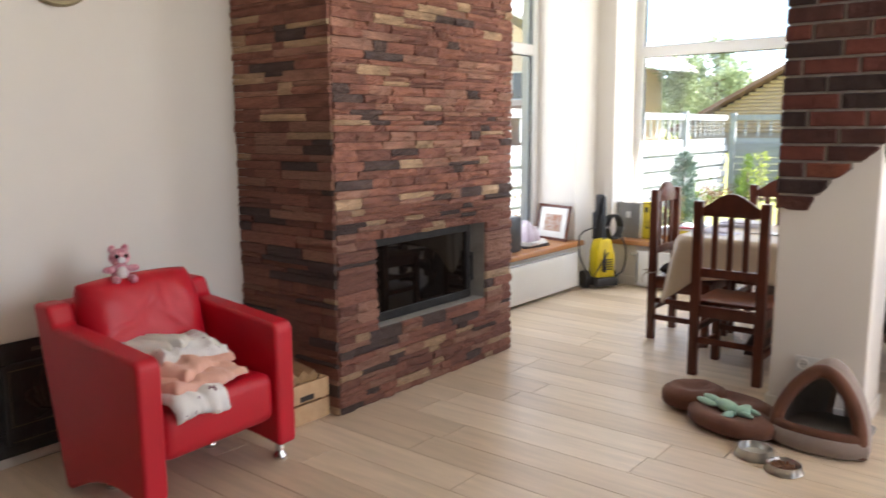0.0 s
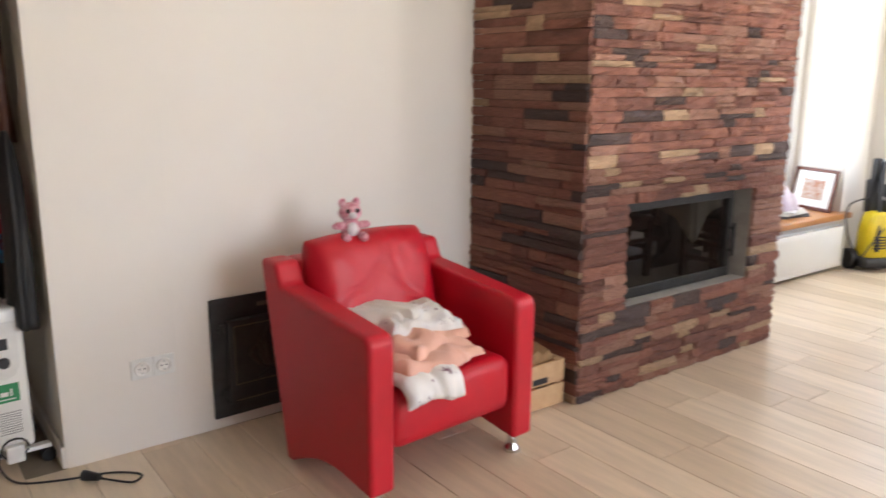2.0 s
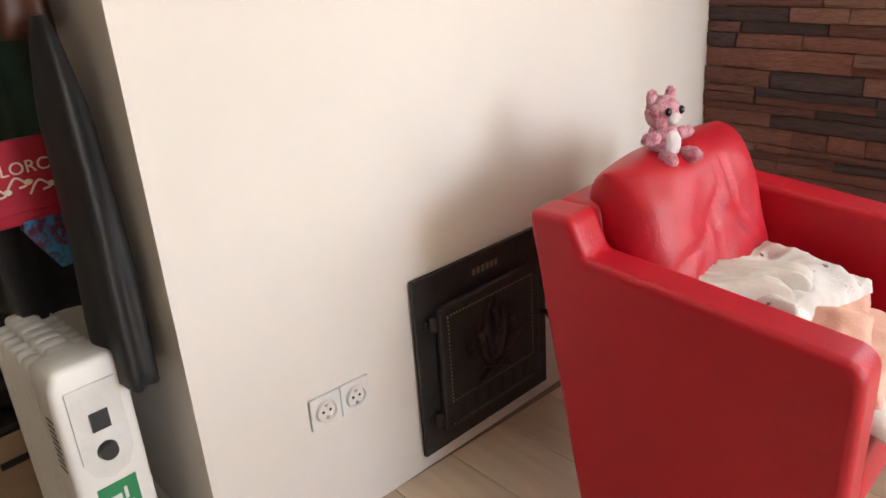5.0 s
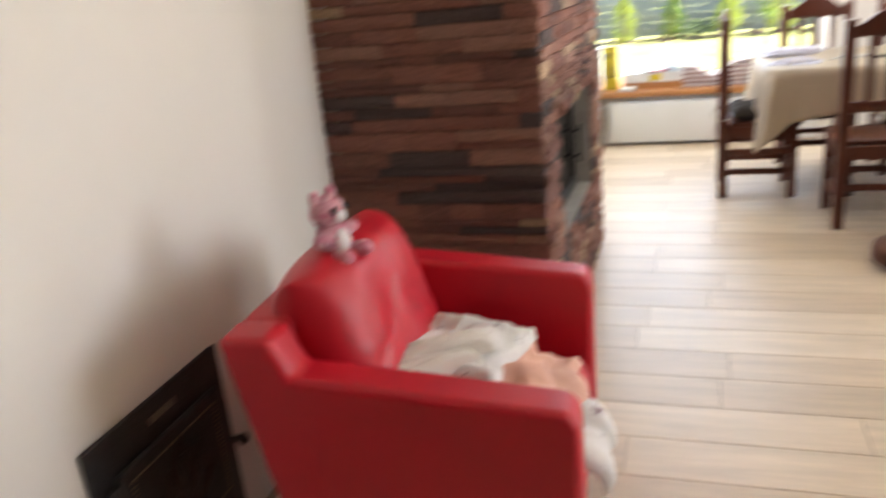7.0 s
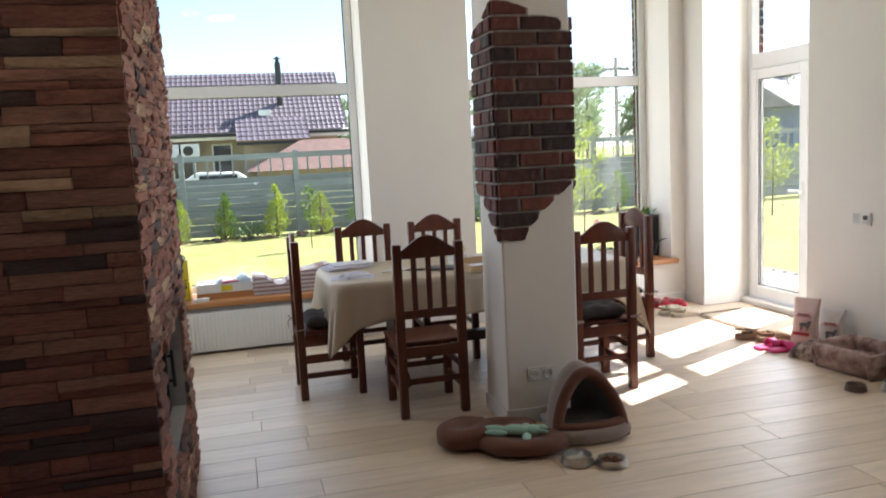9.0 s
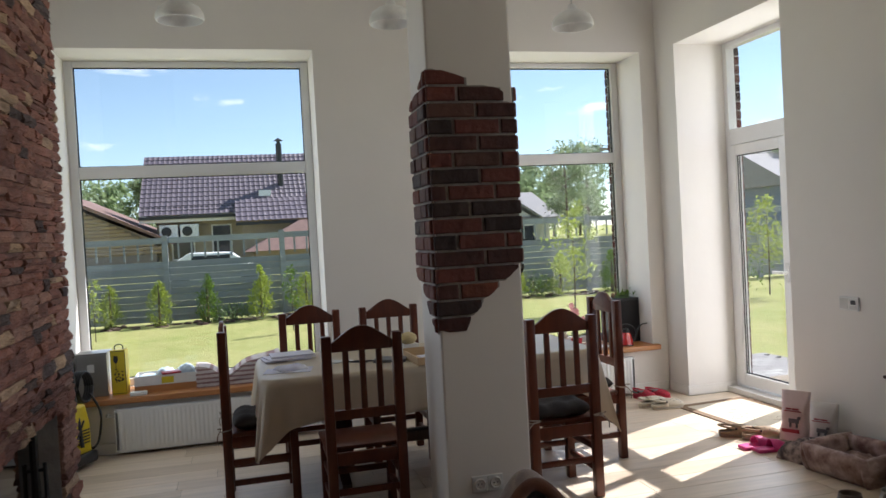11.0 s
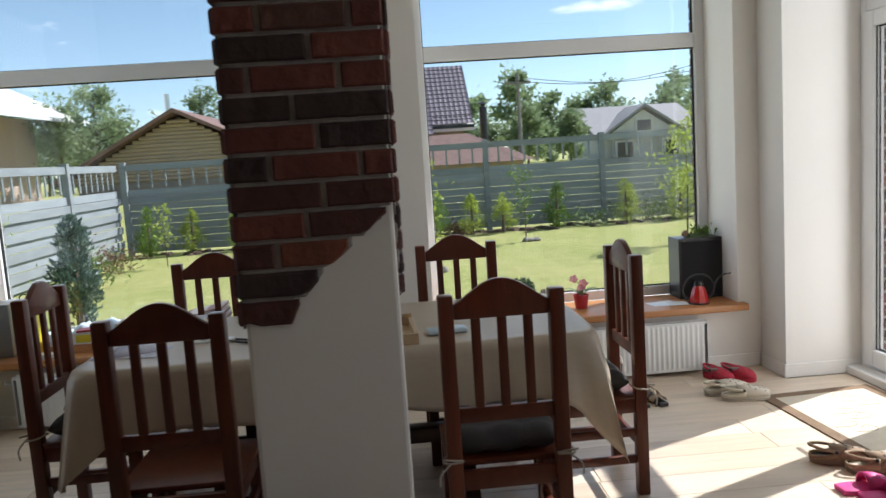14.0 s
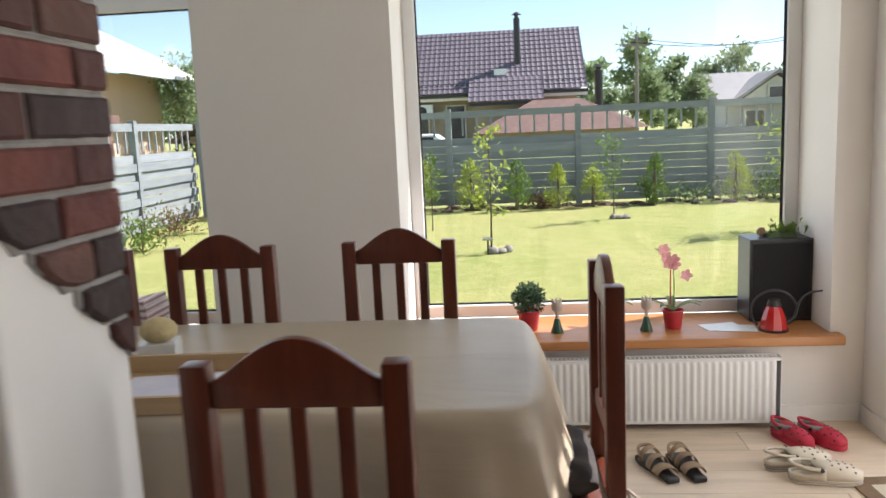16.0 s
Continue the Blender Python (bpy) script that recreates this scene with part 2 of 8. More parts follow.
def lathe(bm, prof, n=24, m=Matrix()):
    rings = []
    for r, z in prof:
        rings.append([bm.verts.new(m @ Vector((max(r, 1e-4) * math.cos(2 * math.pi * i / n), max(r, 1e-4) * math.sin(2 * math.pi * i / n), z))) for i in range(n)])
    for a, b in zip(rings, rings[1:]):
        for i in range(n):
            bm.faces.new((a[i], a[(i + 1) % n], b[(i + 1) % n], b[i]))
    return [v for r in rings for v in r]


def tube(bm, pts, r, n=8):
    pts = [Vector(p) for p in pts]
    rings = []
    for i, p in enumerate(pts):
        d = (pts[min(i + 1, len(pts) - 1)] - pts[max(i - 1, 0)]).normalized()
        q = d.to_track_quat("Z", "Y").to_matrix()
        rr = r[i] if hasattr(r, "__len__") else r
        rings.append([bm.verts.new(p + q @ Vector((rr * math.cos(2 * math.pi * k / n), rr * math.sin(2 * math.pi * k / n), 0))) for k in range(n)])
    for a, b in zip(rings, rings[1:]):
        for k in range(n):
            bm.faces.new((a[k], a[(k + 1) % n], b[(k + 1) % n], b[k]))
    bm.faces.new(rings[0][::-1])
    bm.faces.new(rings[-1])


def curve_points(pts, n=10):
    """A smooth line through a few points."""
    pts = [Vector(p) for p in pts]
    out = []
    for i in range(len(pts) - 1):
        a, b, c, d = pts[max(i - 1, 0)], pts[i], pts[i + 1], pts[min(i + 2, len(pts) - 1)]
        for k in range(n):
            t = k / n
            out.append(0.5 * ((2 * b) + (c - a) * t + (2 * a - 5 * b + 4 * c - d) * t * t + (3 * b - a - 3 * c + d) * t ** 3))
    return out + [pts[-1]]


def pillow(bm, sx, sy, sz, m=Matrix(), n=14, p=3.0, crease=0.0, seed=0, flat=0.0):
    """A soft cushion, sx by sy and sz thick, with rounded edges and creases; flat > 0 flattens its underside."""
    top, low = {}, {}
    for i in range(n + 1):
        for j in range(n + 1):
            u, v = 2 * i / n - 1, 2 * j / n - 1
            u, v = math.sin(u * math.pi / 2), math.sin(v * math.pi / 2)
            h = (max(0, 1 - abs(u) ** p) * max(0, 1 - abs(v) ** p)) ** 0.5
            f = noise.noise(Vector((u * 2.2 + seed, v * 2.2, seed))) + 0.6 * noise.noise(Vector((u * 5 + seed, v * 5, 3)))
            k = 1 - 0.06 * (u * u * v * v)
            top[i, j] = bm.verts.new(m @ Vector((u * sx / 2 * k, v * sy / 2 * k, h * sz / 2 * (1 + crease * f))))
            edge = i in (0, n) or j in (0, n)
            low[i, j] = top[i, j] if edge else bm.verts.new(m @ Vector((u * sx / 2 * k, v * sy / 2 * k, -h * sz / 2 * (1 - flat))))
    for i in range(n):
        for j in range(n):
            bm.faces.new((top[i, j], top[i + 1, j], top[i + 1, j + 1], top[i, j + 1]))
            q = (low[i, j], low[i, j + 1], low[i + 1, j + 1], low[i + 1, j])
            if len(set(q)) == 4:
                try:
                    bm.faces.new(q)
                except ValueError:
                    pass


def rumpled(bm, w, d, h, m=Matrix(), n=22, seed=0, folds=1.0, ragged=0.12):
    """A heap of soft cloth w by d on its support: uneven outline, folds and a closed underside."""
    top, low = {}, {}
    for i in range(n + 1):
        for j in range(n + 1):
            u, v = 2 * i / n - 1, 2 * j / n - 1
            r = max(abs(u), abs(v))
            ang = math.atan2(v, u)
            k = 1 + ragged * noise.noise(Vector((math.cos(ang) * 2 + seed, math.sin(ang) * 2, seed)))
            rise = (1 - r ** 4) ** 0.6 if r < 1 else 0
            f = noise.ridged_multi_fractal(Vector((u * 1.1 + seed, v * 1.9, seed * 0.7)), 0.9, 2.1, 4, 1.0, 2.0)
            z = h * rise * (0.62 + 0.22 * folds * f + 0.2 * noise.noise(Vector((u * 2 + seed, v * 2, 9))))
            top[i, j] = bm.verts.new(m @ Vector((u * k * w / 2, v * k * d / 2, max(z, 0.004))))
            low[i, j] = bm.verts.new(m @ Vector((u * k * w / 2 * 0.99, v * k * d / 2 * 0.99, 0)))
    for i in range(n):
        for j in range(n):
            bm.faces.new((top[i, j], top[i + 1, j], top[i + 1, j + 1], top[i, j + 1]))
            bm.faces.new((low[i, j], low[i, j + 1], low[i + 1, j + 1], low[i + 1, j]))
    rim = [(i, 0) for i in range(n)] + [(n, j) for j in range(n)] + [(i, n) for i in range(n, 0, -1)] + [(0, j) for j in range(n, 0, -1)]
    for a, b in zip(rim, rim[1:] + rim[:1]):
        bm.faces.new((top[b], top[a], low[a], low[b]))


def part(name, bm, mat, parent=None, label="", smooth=None):
    me = bpy.data.meshes.new(name)
    bm.to_mesh(me)
    bm.free()
    me.materials.append(mat)
    if smooth is not None:
        me.polygons.foreach_set("use_smooth", [True] * len(me.polygons))
        if smooth < 180:
            me.set_sharp_from_angle(angle=radians(smooth))
    ob = new(name, me)
    if parent:
        ob.parent = parent
    if label:
        tagged(ob, label)
    return ob


def thing(name, label, category, m=Matrix(), group="", kind=""):
    ob = new(name)
    ob.empty_display_size = 0.1
    ob.matrix_world = m
    return tagged(ob, label, category, group, kind)


def solid(name, mat, fn, parent=None, label="", smooth=None):
    bm = bmesh.new()
    fn(bm)
    return part(name, bm, mat, parent, label, smooth)


def boxes(name, mat, rows, parent=None, label="", bevel=0.0, smooth=None):
    bm = bmesh.new()
    for r in rows:
        box(bm, *r, bevel=bevel)
    return part(name, bm, mat, parent, label, smooth)


def structure(name, mat, rows, label, category, bevel=0.0):
    return tagged(boxes(name, mat, rows, bevel=bevel), label, category, kind="structure")


# ---- rooms ----
TOP = 3.9
LX, RX, WY = -3.46, 1.74, 6.96
SKEW = 0.058
structure("ceiling", CEILING, [(-6.3, 2.4, -2.6, 7.6, TOP, TOP + 0.2), (2.4, 3.8, -2.6, 4.6, TOP, TOP + 0.2)], "white painted ceiling over the room", "ceiling")
structure("wall_north", PLASTER, [
    (-4.06, -3.27, WY, 7.6, -0.2, TOP), (-1.34, -0.40, WY, 7.6, -0.2, TOP), (1.585, 2.4, WY, 7.6, -0.2, TOP),
    (-3.27, -1.34, WY, 7.6, -0.2, 0.40), (-3.27, -1.34, WY, 7.6, 3.07, TOP),
    (-0.40, 1.585, WY, 7.6, -0.2, 0.40), (-0.40, 1.585, WY, 7.6, 3.07, TOP)], "cream plastered wall with two tall windows", "wall")
# overhang out of view, added to block direct sun on the north reveals
structure("roof_eave", TRIM, [(-4.6, 3.0, 7.601, 8.2, 3.34, 3.48)], "unseen white eave added to keep the sun off the north windows", "eave", 0.01)
structure("wall_west", PLASTER, [
    (-4.06, LX, 2.96, 4.72, -0.2, TOP), (-4.06, LX, 6.60, WY, -0.2, TOP),
    (-4.06, LX, 4.72, 6.60, -0.2, 0.40), (-4.06, LX, 4.72, 6.60, 3.07, TOP)], "cream plastered wall behind the fireplace with a tall window", "wall")
# the stretch behind the armchair runs slightly askew
bm = bmesh.new()
prism(bm, [(-4.06, 0.97), (LX, 0.97), (LX, 1.40), (LX - SKEW, 2.959), (-4.06, 2.959)], (-0.2, TOP), 2)
tagged(part("wall_west_2", bm, PLASTER), "cream plastered wall behind the armchair with the stove door", "wall", kind="structure")
structure("wall_east", PLASTER, [
    (RX, 2.34, 4.36, 5.30, -0.2, TOP), (RX, 2.34, 6.65, WY, -0.2, TOP), (RX, 2.34, 5.30, 6.65, 3.07, TOP)], "cream plastered wall with the garden door", "wall")
# the wide opening here is assumed, out of view, to admit fill light
structure("wall_east_2", PLASTER, [(2.4, 3.8, 4.36, 4.6, -0.2, TOP), (3.6, 3.8, 4.0, 4.36, -0.2, TOP), (3.6, 3.8, -2.2, 1.9, -0.2, TOP), (3.6, 3.8, 1.9, 4.0, -0.2, 0.4), (3.6, 3.8, 1.9, 4.0, 3.07, TOP)],
          "cream plastered wall with an unseen, assumed wide opening", "wall")
# dark wall colour: stands for shade on the return, dims bounce from the south
DARKENED_WALL = material("darkened_wall", (0.20, 0.165, 0.135), 0.85, second=(0.17, 0.14, 0.115), scale=1.5, bump=0.1, bump_scale=14)
structure("wall_east_3", DARKENED_WALL, [(RX + 0.001, 3.599, 4.34, 4.3585, 0, TOP)], "return wall behind the sofa, its shade put into a dark colour", "wall")
structure("wall_south", DARKENED_WALL, [(-6.2, 3.8, -2.4, -2.2, -0.2, TOP)], "plain unseen wall, coloured dark to cut bounced light", "wall")
structure("wall_hall", PLASTER, [(-6.2, -6.0, -2.2, 1.2, -0.2, TOP), (-6.0, -4.06, 0.97, 1.2, -0.2, TOP)], "cream plastered wall of the hallway", "wall")
structure("floor", GROUT, [(-6.2, 3.8, -2.4, 7.0, -0.2, -0.004), (RX, 2.3, 5.30, 6.65, -0.1, -0.0038)], "floor bed with grey-brown grout joints", "floor")


def skirting(name, rows):
    bm = bmesh.new()
    for x0, x1, y0, y1 in rows:
        box(bm, x0, x1, y0, y1, 0, 0.085, 0.004)
    return tagged(part(name, bm, TRIM), "white painted skirting board with a moulded top", "baseboard", kind="structure")


skirting("baseboard", [(-3.44, -0.0, WY - 0.014, WY - 0.0005), (0.0, RX - 0.014, WY - 0.014, WY - 0.0005), (RX - 0.014, RX - 0.0005, 6.655, WY - 0.0145), (RX - 0.014, 2.24, 6.636, 6.6495),
                       (RX - 0.014, RX - 0.0005, 4.37, 5.30)])
skirting("baseboard_2", [(-5.9, LX - 0.002, 0.955, 0.9695)])


# ---- windows ----
def window(name, width, low, high, rail, m, label):
    """A fixed white window: outer frame, a rail across, two panes with black seals. Local x along the wall, y outwards."""
    w = tagged(thing(name, label, "window", m), kind="structure")
    f, d = 0.065, 0.08
    bm = bmesh.new()
    box(bm, 0, f, 0, d, low, high, 0.006)
    box(bm, width - f, width, 0, d, low, high, 0.006)
    box(bm, f, width - f, 0.001, d - 0.001, low, low + f, 0.006)
    box(bm, f, width - f, 0.001, d - 0.001, high - f * 0.7, high, 0.006)
    box(bm, f, width - f, 0.0015, d - 0.0015, rail[0], rail[1], 0.006)
    part("window_frame", bm, PVC, w)
    for z0, z1 in ((low + f, rail[0]), (rail[1], high - f * 0.7)):
        bm = bmesh.new()
        for a in (0.030, 0.050):
            box(bm, f, f + 0.006, a, a + 0.006, z0, z1)
            box(bm, width - f - 0.006, width - f, a, a + 0.006, z0, z1)
            box(bm, f + 0.006, width - f - 0.006, a, a + 0.006, z0, z0 + 0.006)
            box(bm, f + 0.006, width - f - 0.006, a, a + 0.006, z1 - 0.006, z1)
        part("seal", bm, GASKET, w)
        p = boxes("pane", GLASS, [(f + 0.002, width - f - 0.002, 0.040, 0.046, z0 + 0.002, z1 - 0.002)], w)
        p.visible_shadow = False
    return w


window("window_1", 1.93, 0.43, 3.07, (2.125, 2.222), pose(-3.27, 7.40, 0), "tall white plastic window overlooking the lawn and fence")
window("window_2", 1.985, 0.43, 3.07, (2.125, 2.222), pose(-0.40, 7.40, 0), "tall white plastic window overlooking the lawn and saplings")
window("window_3", 1.88, 0.43, 3.07, (2.125, 2.222), pose(-3.88, 4.72, 0, 0, 0, 90), "tall white plastic window beside the stone fireplace")


def sill(name, x0, x1, m, label):
    s = solid(name, SILL, lambda bm: box(bm, x0, x1, -0.07, 0.435, 0.385, 0.43, 0.008, 3), smooth=40)
    s.matrix_world = m
    return tagged(s, label, "windowsill", kind="structure")


sill("windowsill_1", -3.31, -1.28, pose(0, WY, 0), "orange-brown wooden windowsill with a rounded front edge")
sill("windowsill_2", -0.46, 1.63, pose(0, WY, 0), "orange-brown wooden windowsill holding potted flowers")
sill("windowsill_3", 4.66, 6.66, Matrix.Translation((LX, 0, 0)) @ pose(0, 0, 0, 0, 0, 90), "orange-brown wooden windowsill holding papers and a picture")


def garden_door():
    d = tagged(thing("door_1", "white plastic glazed garden door with sidelight and top light", "door", pose(2.22, 6.65, 0, 0, 0, -90)), kind="structure")
    # local x runs towards the camera along the wall, y outwards
    W, f, dep = 1.35, 0.055, 0.08
    bm = bmesh.new()
    for x0, x1 in ((0, f), (0.80, 0.86), (W - 0.1, W)):
        box(bm, x0, x1, 0, dep, 0.0, 3.07, 0.005)
    for x0, x1 in ((f, 0.80), (0.86, W - 0.1)):
        box(bm, x0, x1, 0.001, dep - 0.001, 2.17, 2.31, 0.005)
        box(bm, x0, x1, 0.001, dep - 0.001, 3.02, 3.07, 0.005)
        box(bm, x0, x1, 0.001, dep - 0.001, 0.0, 0.055, 0.005)
    part("door_frame", bm, PVC, d)
    bm = bmesh.new()
    box(bm, 0.06, 0.15, -0.02, 0.05, 0.07, 2.165, 0.006)
    box(bm, 0.705, 0.795, -0.02, 0.05, 0.07, 2.165, 0.006)
    box(bm, 0.15, 0.705, -0.019, 0.049, 0.07, 0.175, 0.006)
    box(bm, 0.15, 0.705, -0.019, 0.049, 2.075, 2.165, 0.006)
    leaf = part("door_leaf", bm, PVC, d)
    bm = bmesh.new()
    for a in (0.0, 0.02):
        box(bm, 0.15, 0.156, a, a + 0.006, 0.175, 2.075)
        box(bm, 0.699, 0.705, a, a + 0.006, 0.175, 2.075)
        box(bm, 0.156, 0.699, a, a + 0.006, 0.175, 0.181)
        box(bm, 0.156, 0.699, a, a + 0.006, 2.069, 2.075)
    part("seal", bm, GASKET, d)
    for r in ((0.152, 0.703, 0.010, 0.016, 0.177, 2.073), (0.057, 0.798, 0.04, 0.046, 2.312, 3.018), (0.862, W - 0.102, 0.04, 0.046, 2.312, 3.018), (0.862, W - 0.102, 0.04, 0.046, 0.057, 2.168)):
        p = boxes("pane", GLASS, [r], d)
        p.visible_shadow = False
    bm = bmesh.new()
    box(bm, 0.735, 0.765, -0.03, -0.0205, 1.0, 1.16, 0.003)
    cyl(bm, (0.75, -0.06, 1.08), (0.75, -0.028, 1.08), 0.011)
    box(bm, 0.63, 0.76, -0.075, -0.058, 1.068, 1.092, 0.005)
    part("door_handle", bm, WHITE_PLASTIC, leaf)
    bm = bmesh.new()
    box(bm, -0.0, W, -0.10, -0.0005, 0.0, 0.05, 0.006)
    part("threshold", bm, TRIM, d)


garden_door()


# ---- outer brick edges of the openings ----
def brick_mesh(name, sx, sy, sz, seed, rough=0.004):
    bm = bmesh.new()
    box(bm, -sx / 2, sx / 2, -sy / 2, sy / 2, -sz / 2, sz / 2, min(0.006, sy * 0.3), 1)
    for v in bm.verts:
        v.co += Vector([noise.noise(v.co * 30 + Vector((seed, k * 7, 0))) * rough for k in range(3)])
    me = bpy.data.meshes.new(name)
    bm.to_mesh(me)
    bm.free()
    me.materials.append(BRICK)
    return me


OUTER = material("outer_brick_joint", (0.45, 0.43, 0.40), 0.9)
for nm, m in (("trim", pose(2.34, 6.65, 0)), ("trim_2", pose(1.585, 7.6, 0, 0, 0, 90)), ("trim_3", pose(-1.34, 7.6, 0, 0, 0, 90))):
    e = structure(nm, OUTER, [(0.001, 0.05, 0.008, 0.24, -0.15, 3.1) if nm == "trim" else (0.001, 0.05, -0.24, -0.008, -0.15, 3.1)], "brown brick edge of the outer wall beside the opening", "brick wall")
    e.matrix_world = m
    meshes = [brick_mesh("brick", 0.055, 0.245, 0.068, s) for s in range(4)]
    for k in range(40):
        b = new("brick", meshes[k % 4])
        b.parent = e
        b.location = (0.028, 0.122 if nm == "trim" else -0.122, -0.11 + k * 0.08)


# ---- fireplace ----
FX, FY0, FY1 = -2.775, 2.935, 4.47
IY0, IY1, IZ0, IZ1 = 3.22, 4.21, 0.40, 0.885


def stone_mesh(seed, rough, inset=1.0):
    """A unit ledge stone, x long, z high, its split face towards -y."""
    rng = random.Random(seed)
    bm = bmesh.new()
    nx = 4
    cols = []
    for i in range(nx + 1):
        x = -0.5 + i / nx
        col = []
        for z, dz in ((-0.5, 0.10), (-0.05, 0.15), (0.5, 0.10)):
            zz = z + (rng.uniform(-dz, dz) * 0.5 if z == -0.05 else (rng.uniform(0.0, dz) * inset if z < 0 else -rng.uniform(0.0, dz) * inset))
            edge = abs(z) > 0.4
            y = -1 + (rng.uniform(0.0, rough) if not edge else rng.uniform(0.1, 0.25 + rough))
            col.append(bm.verts.new((x + (rng.uniform(0, 0.03) * inset if i == 0 else -rng.uniform(0, 0.03) * inset if i == nx else 0), y, zz)))
        cols.append(col)
    backs = [[bm.verts.new((c.co.x, 0, c.co.z)) for c in (col[0], col[2])] for col in cols]
    for i in range(nx):
        a, b = cols[i], cols[i + 1]
        bm.faces.new((a[0], b[0], b[1], a[1]))
        bm.faces.new((a[1], b[1], b[2], a[2]))
        bm.faces.new((a[2], b[2], backs[i + 1][1], backs[i][1]))
        bm.faces.new((b[0], a[0], backs[i][0], backs[i + 1][0]))
    bm.faces.new((cols[0][0], cols[0][1], cols[0][2], backs[0][1], backs[0][0]))
    bm.faces.new((cols[-1][2], cols[-1][1], cols[-1][0], backs[-1][0], backs[-1][1]))
    bmesh.ops.recalc_face_normals(bm, faces=bm.faces)
    me = bpy.data.meshes.new("stone")
    bm.to_mesh(me)
    bm.free()
    me.materials.append(STONE)
    return me


BACKING = material("dark_adhesive", (0.12, 0.062, 0.044), 0.95, second=(0.08, 0.042, 0.03), scale=12, bump=0.5)
fireplace = thing("fireplace", "floor-to-ceiling fireplace clad in reddish-brown ledge stone", "fireplace")
for r in ((LX + 0.001, FX, FY0, IY0, 0, TOP - 0.002), (LX + 0.001, FX, IY1, FY1, 0, TOP - 0.002), (LX + 0.001, FX, IY0, IY1, 0, IZ0), (LX + 0.001, FX, IY0, IY1, IZ1, TOP - 0.002),
          (LX + 0.001, FX - 0.25, IY0, IY1, IZ0, IZ1)):
    boxes("core", BACKING, [r], fireplace, "dark adhesive bed behind the stone")
for r in ((FX - 0.249, FX + 0.004, IY0 + 0.0005, IY1 - 0.0005, IZ0 + 0.0005, IZ0 + 0.003), (FX - 0.249, FX + 0.004, IY1 - 0.0035, IY1 - 0.0005, IZ0 + 0.0035, IZ1 - 0.0005), (FX - 0.249, FX + 0.004, IY0 + 0.0005, IY0 + 0.0035, IZ0 + 0.0035, IZ1 - 0.0005)):
    boxes("reveal", CEMENT, [r], fireplace, "grey cement lining of the fire opening")
SOOT = material("firebox_dark", (0.016, 0.014, 0.013), 0.55, second=(0.03, 0.02, 0.015), scale=6)
FIREGLASS = bpy.data.materials.new("fire_glass")
FIREGLASS.use_nodes = True
fb = FIREGLASS.node_tree.nodes["Principled BSDF"]
fb.inputs["Base Color"].default_value, fb.inputs["Roughness"].default_value, fb.inputs["Specular IOR Level"].default_value = (0.008, 0.006, 0.005, 1), 0.03, 0.5
insert = boxes("fire_insert", SOOT, [(FX - 0.22, FX - 0.09, IY0 + 0.004, IY1 - 0.05, IZ0 + 0.004, IZ1 - 0.004)], fireplace, "black steel fireplace insert with a glass door", bevel=0.004)
bm = bmesh.new()
for r in ((FX - 0.089, FX - 0.06, IY0 + 0.01, IY1 - 0.055, IZ1 - 0.055, IZ1 - 0.01), (FX - 0.089, FX - 0.06, IY0 + 0.01, IY1 - 0.055, IZ0 + 0.008, IZ0 + 0.055),
          (FX - 0.089, FX - 0.06, IY0 + 0.01, IY0 + 0.05, IZ0 + 0.055, IZ1 - 0.055), (FX - 0.089, FX - 0.06, IY1 - 0.095, IY1 - 0.055, IZ0 + 0.055, IZ1 - 0.055)):
    box(bm, *r, bevel=0.004)
door = part("door_frame", bm, IRON, insert)
boxes("glass", FIREGLASS, [(FX - 0.086, FX - 0.074, IY0 + 0.051, IY1 - 0.096, IZ0 + 0.056, IZ1 - 0.056)], insert, "dark reflective fire glass")
bm = bmesh.new()
cyl(bm, (FX - 0.035, IY1 - 0.075, IZ0 + 0.12), (FX - 0.035, IY1 - 0.075, IZ0 + 0.30), 0.009)
cyl(bm, (FX - 0.07, IY1 - 0.075, IZ0 + 0.15), (FX - 0.03, IY1 - 0.075, IZ0 + 0.15), 0.007)
cyl(bm, (FX - 0.07, IY1 - 0.075, IZ0 + 0.27), (FX - 0.03, IY1 - 0.075, IZ0 + 0.27), 0.007)
part("handle", bm, DARK, insert)


def stone_rows(u0, u1, z0, z1, seed, hole=None, high=(0.026, 0.034, 0.042, 0.05, 0.058), long=(0.08, 0.30)):
    """Ledge courses over a face: uneven heights, now and then split in two, never through the hole."""
    rng = random.Random(seed)
    out, z = [], z0
    cuts = sorted({z1} | ({hole[2], hole[3]} if hole else set()))
    while z < z1 - 0.004:
        h = rng.choice(high)
        nxt = next(c for c in cuts if c > z + 0.001)
        if z + h > nxt - 0.02:
            h = nxt - z
        spans = [(u0, u1)]
        if hole and z + h / 2 > hole[2] and z + h / 2 < hole[3]:
            spans = [(u0, hole[0]), (hole[1], u1)]
        for a, b in spans:
            u = a
            while u < b - 0.004:
                w = rng.uniform(*long)
                if u + w > b - 0.07:
                    w = b - u
                if h > 0.049 and rng.random() < 0.35:
                    s = rng.uniform(0.35, 0.65)
                    out += [(u, u + w, z, z + h * s), (u, u + w, z + h * s, z + h)]
                else:
                    out.append((u, u + w, z, z + h))
                u += w
        z += h
    return out


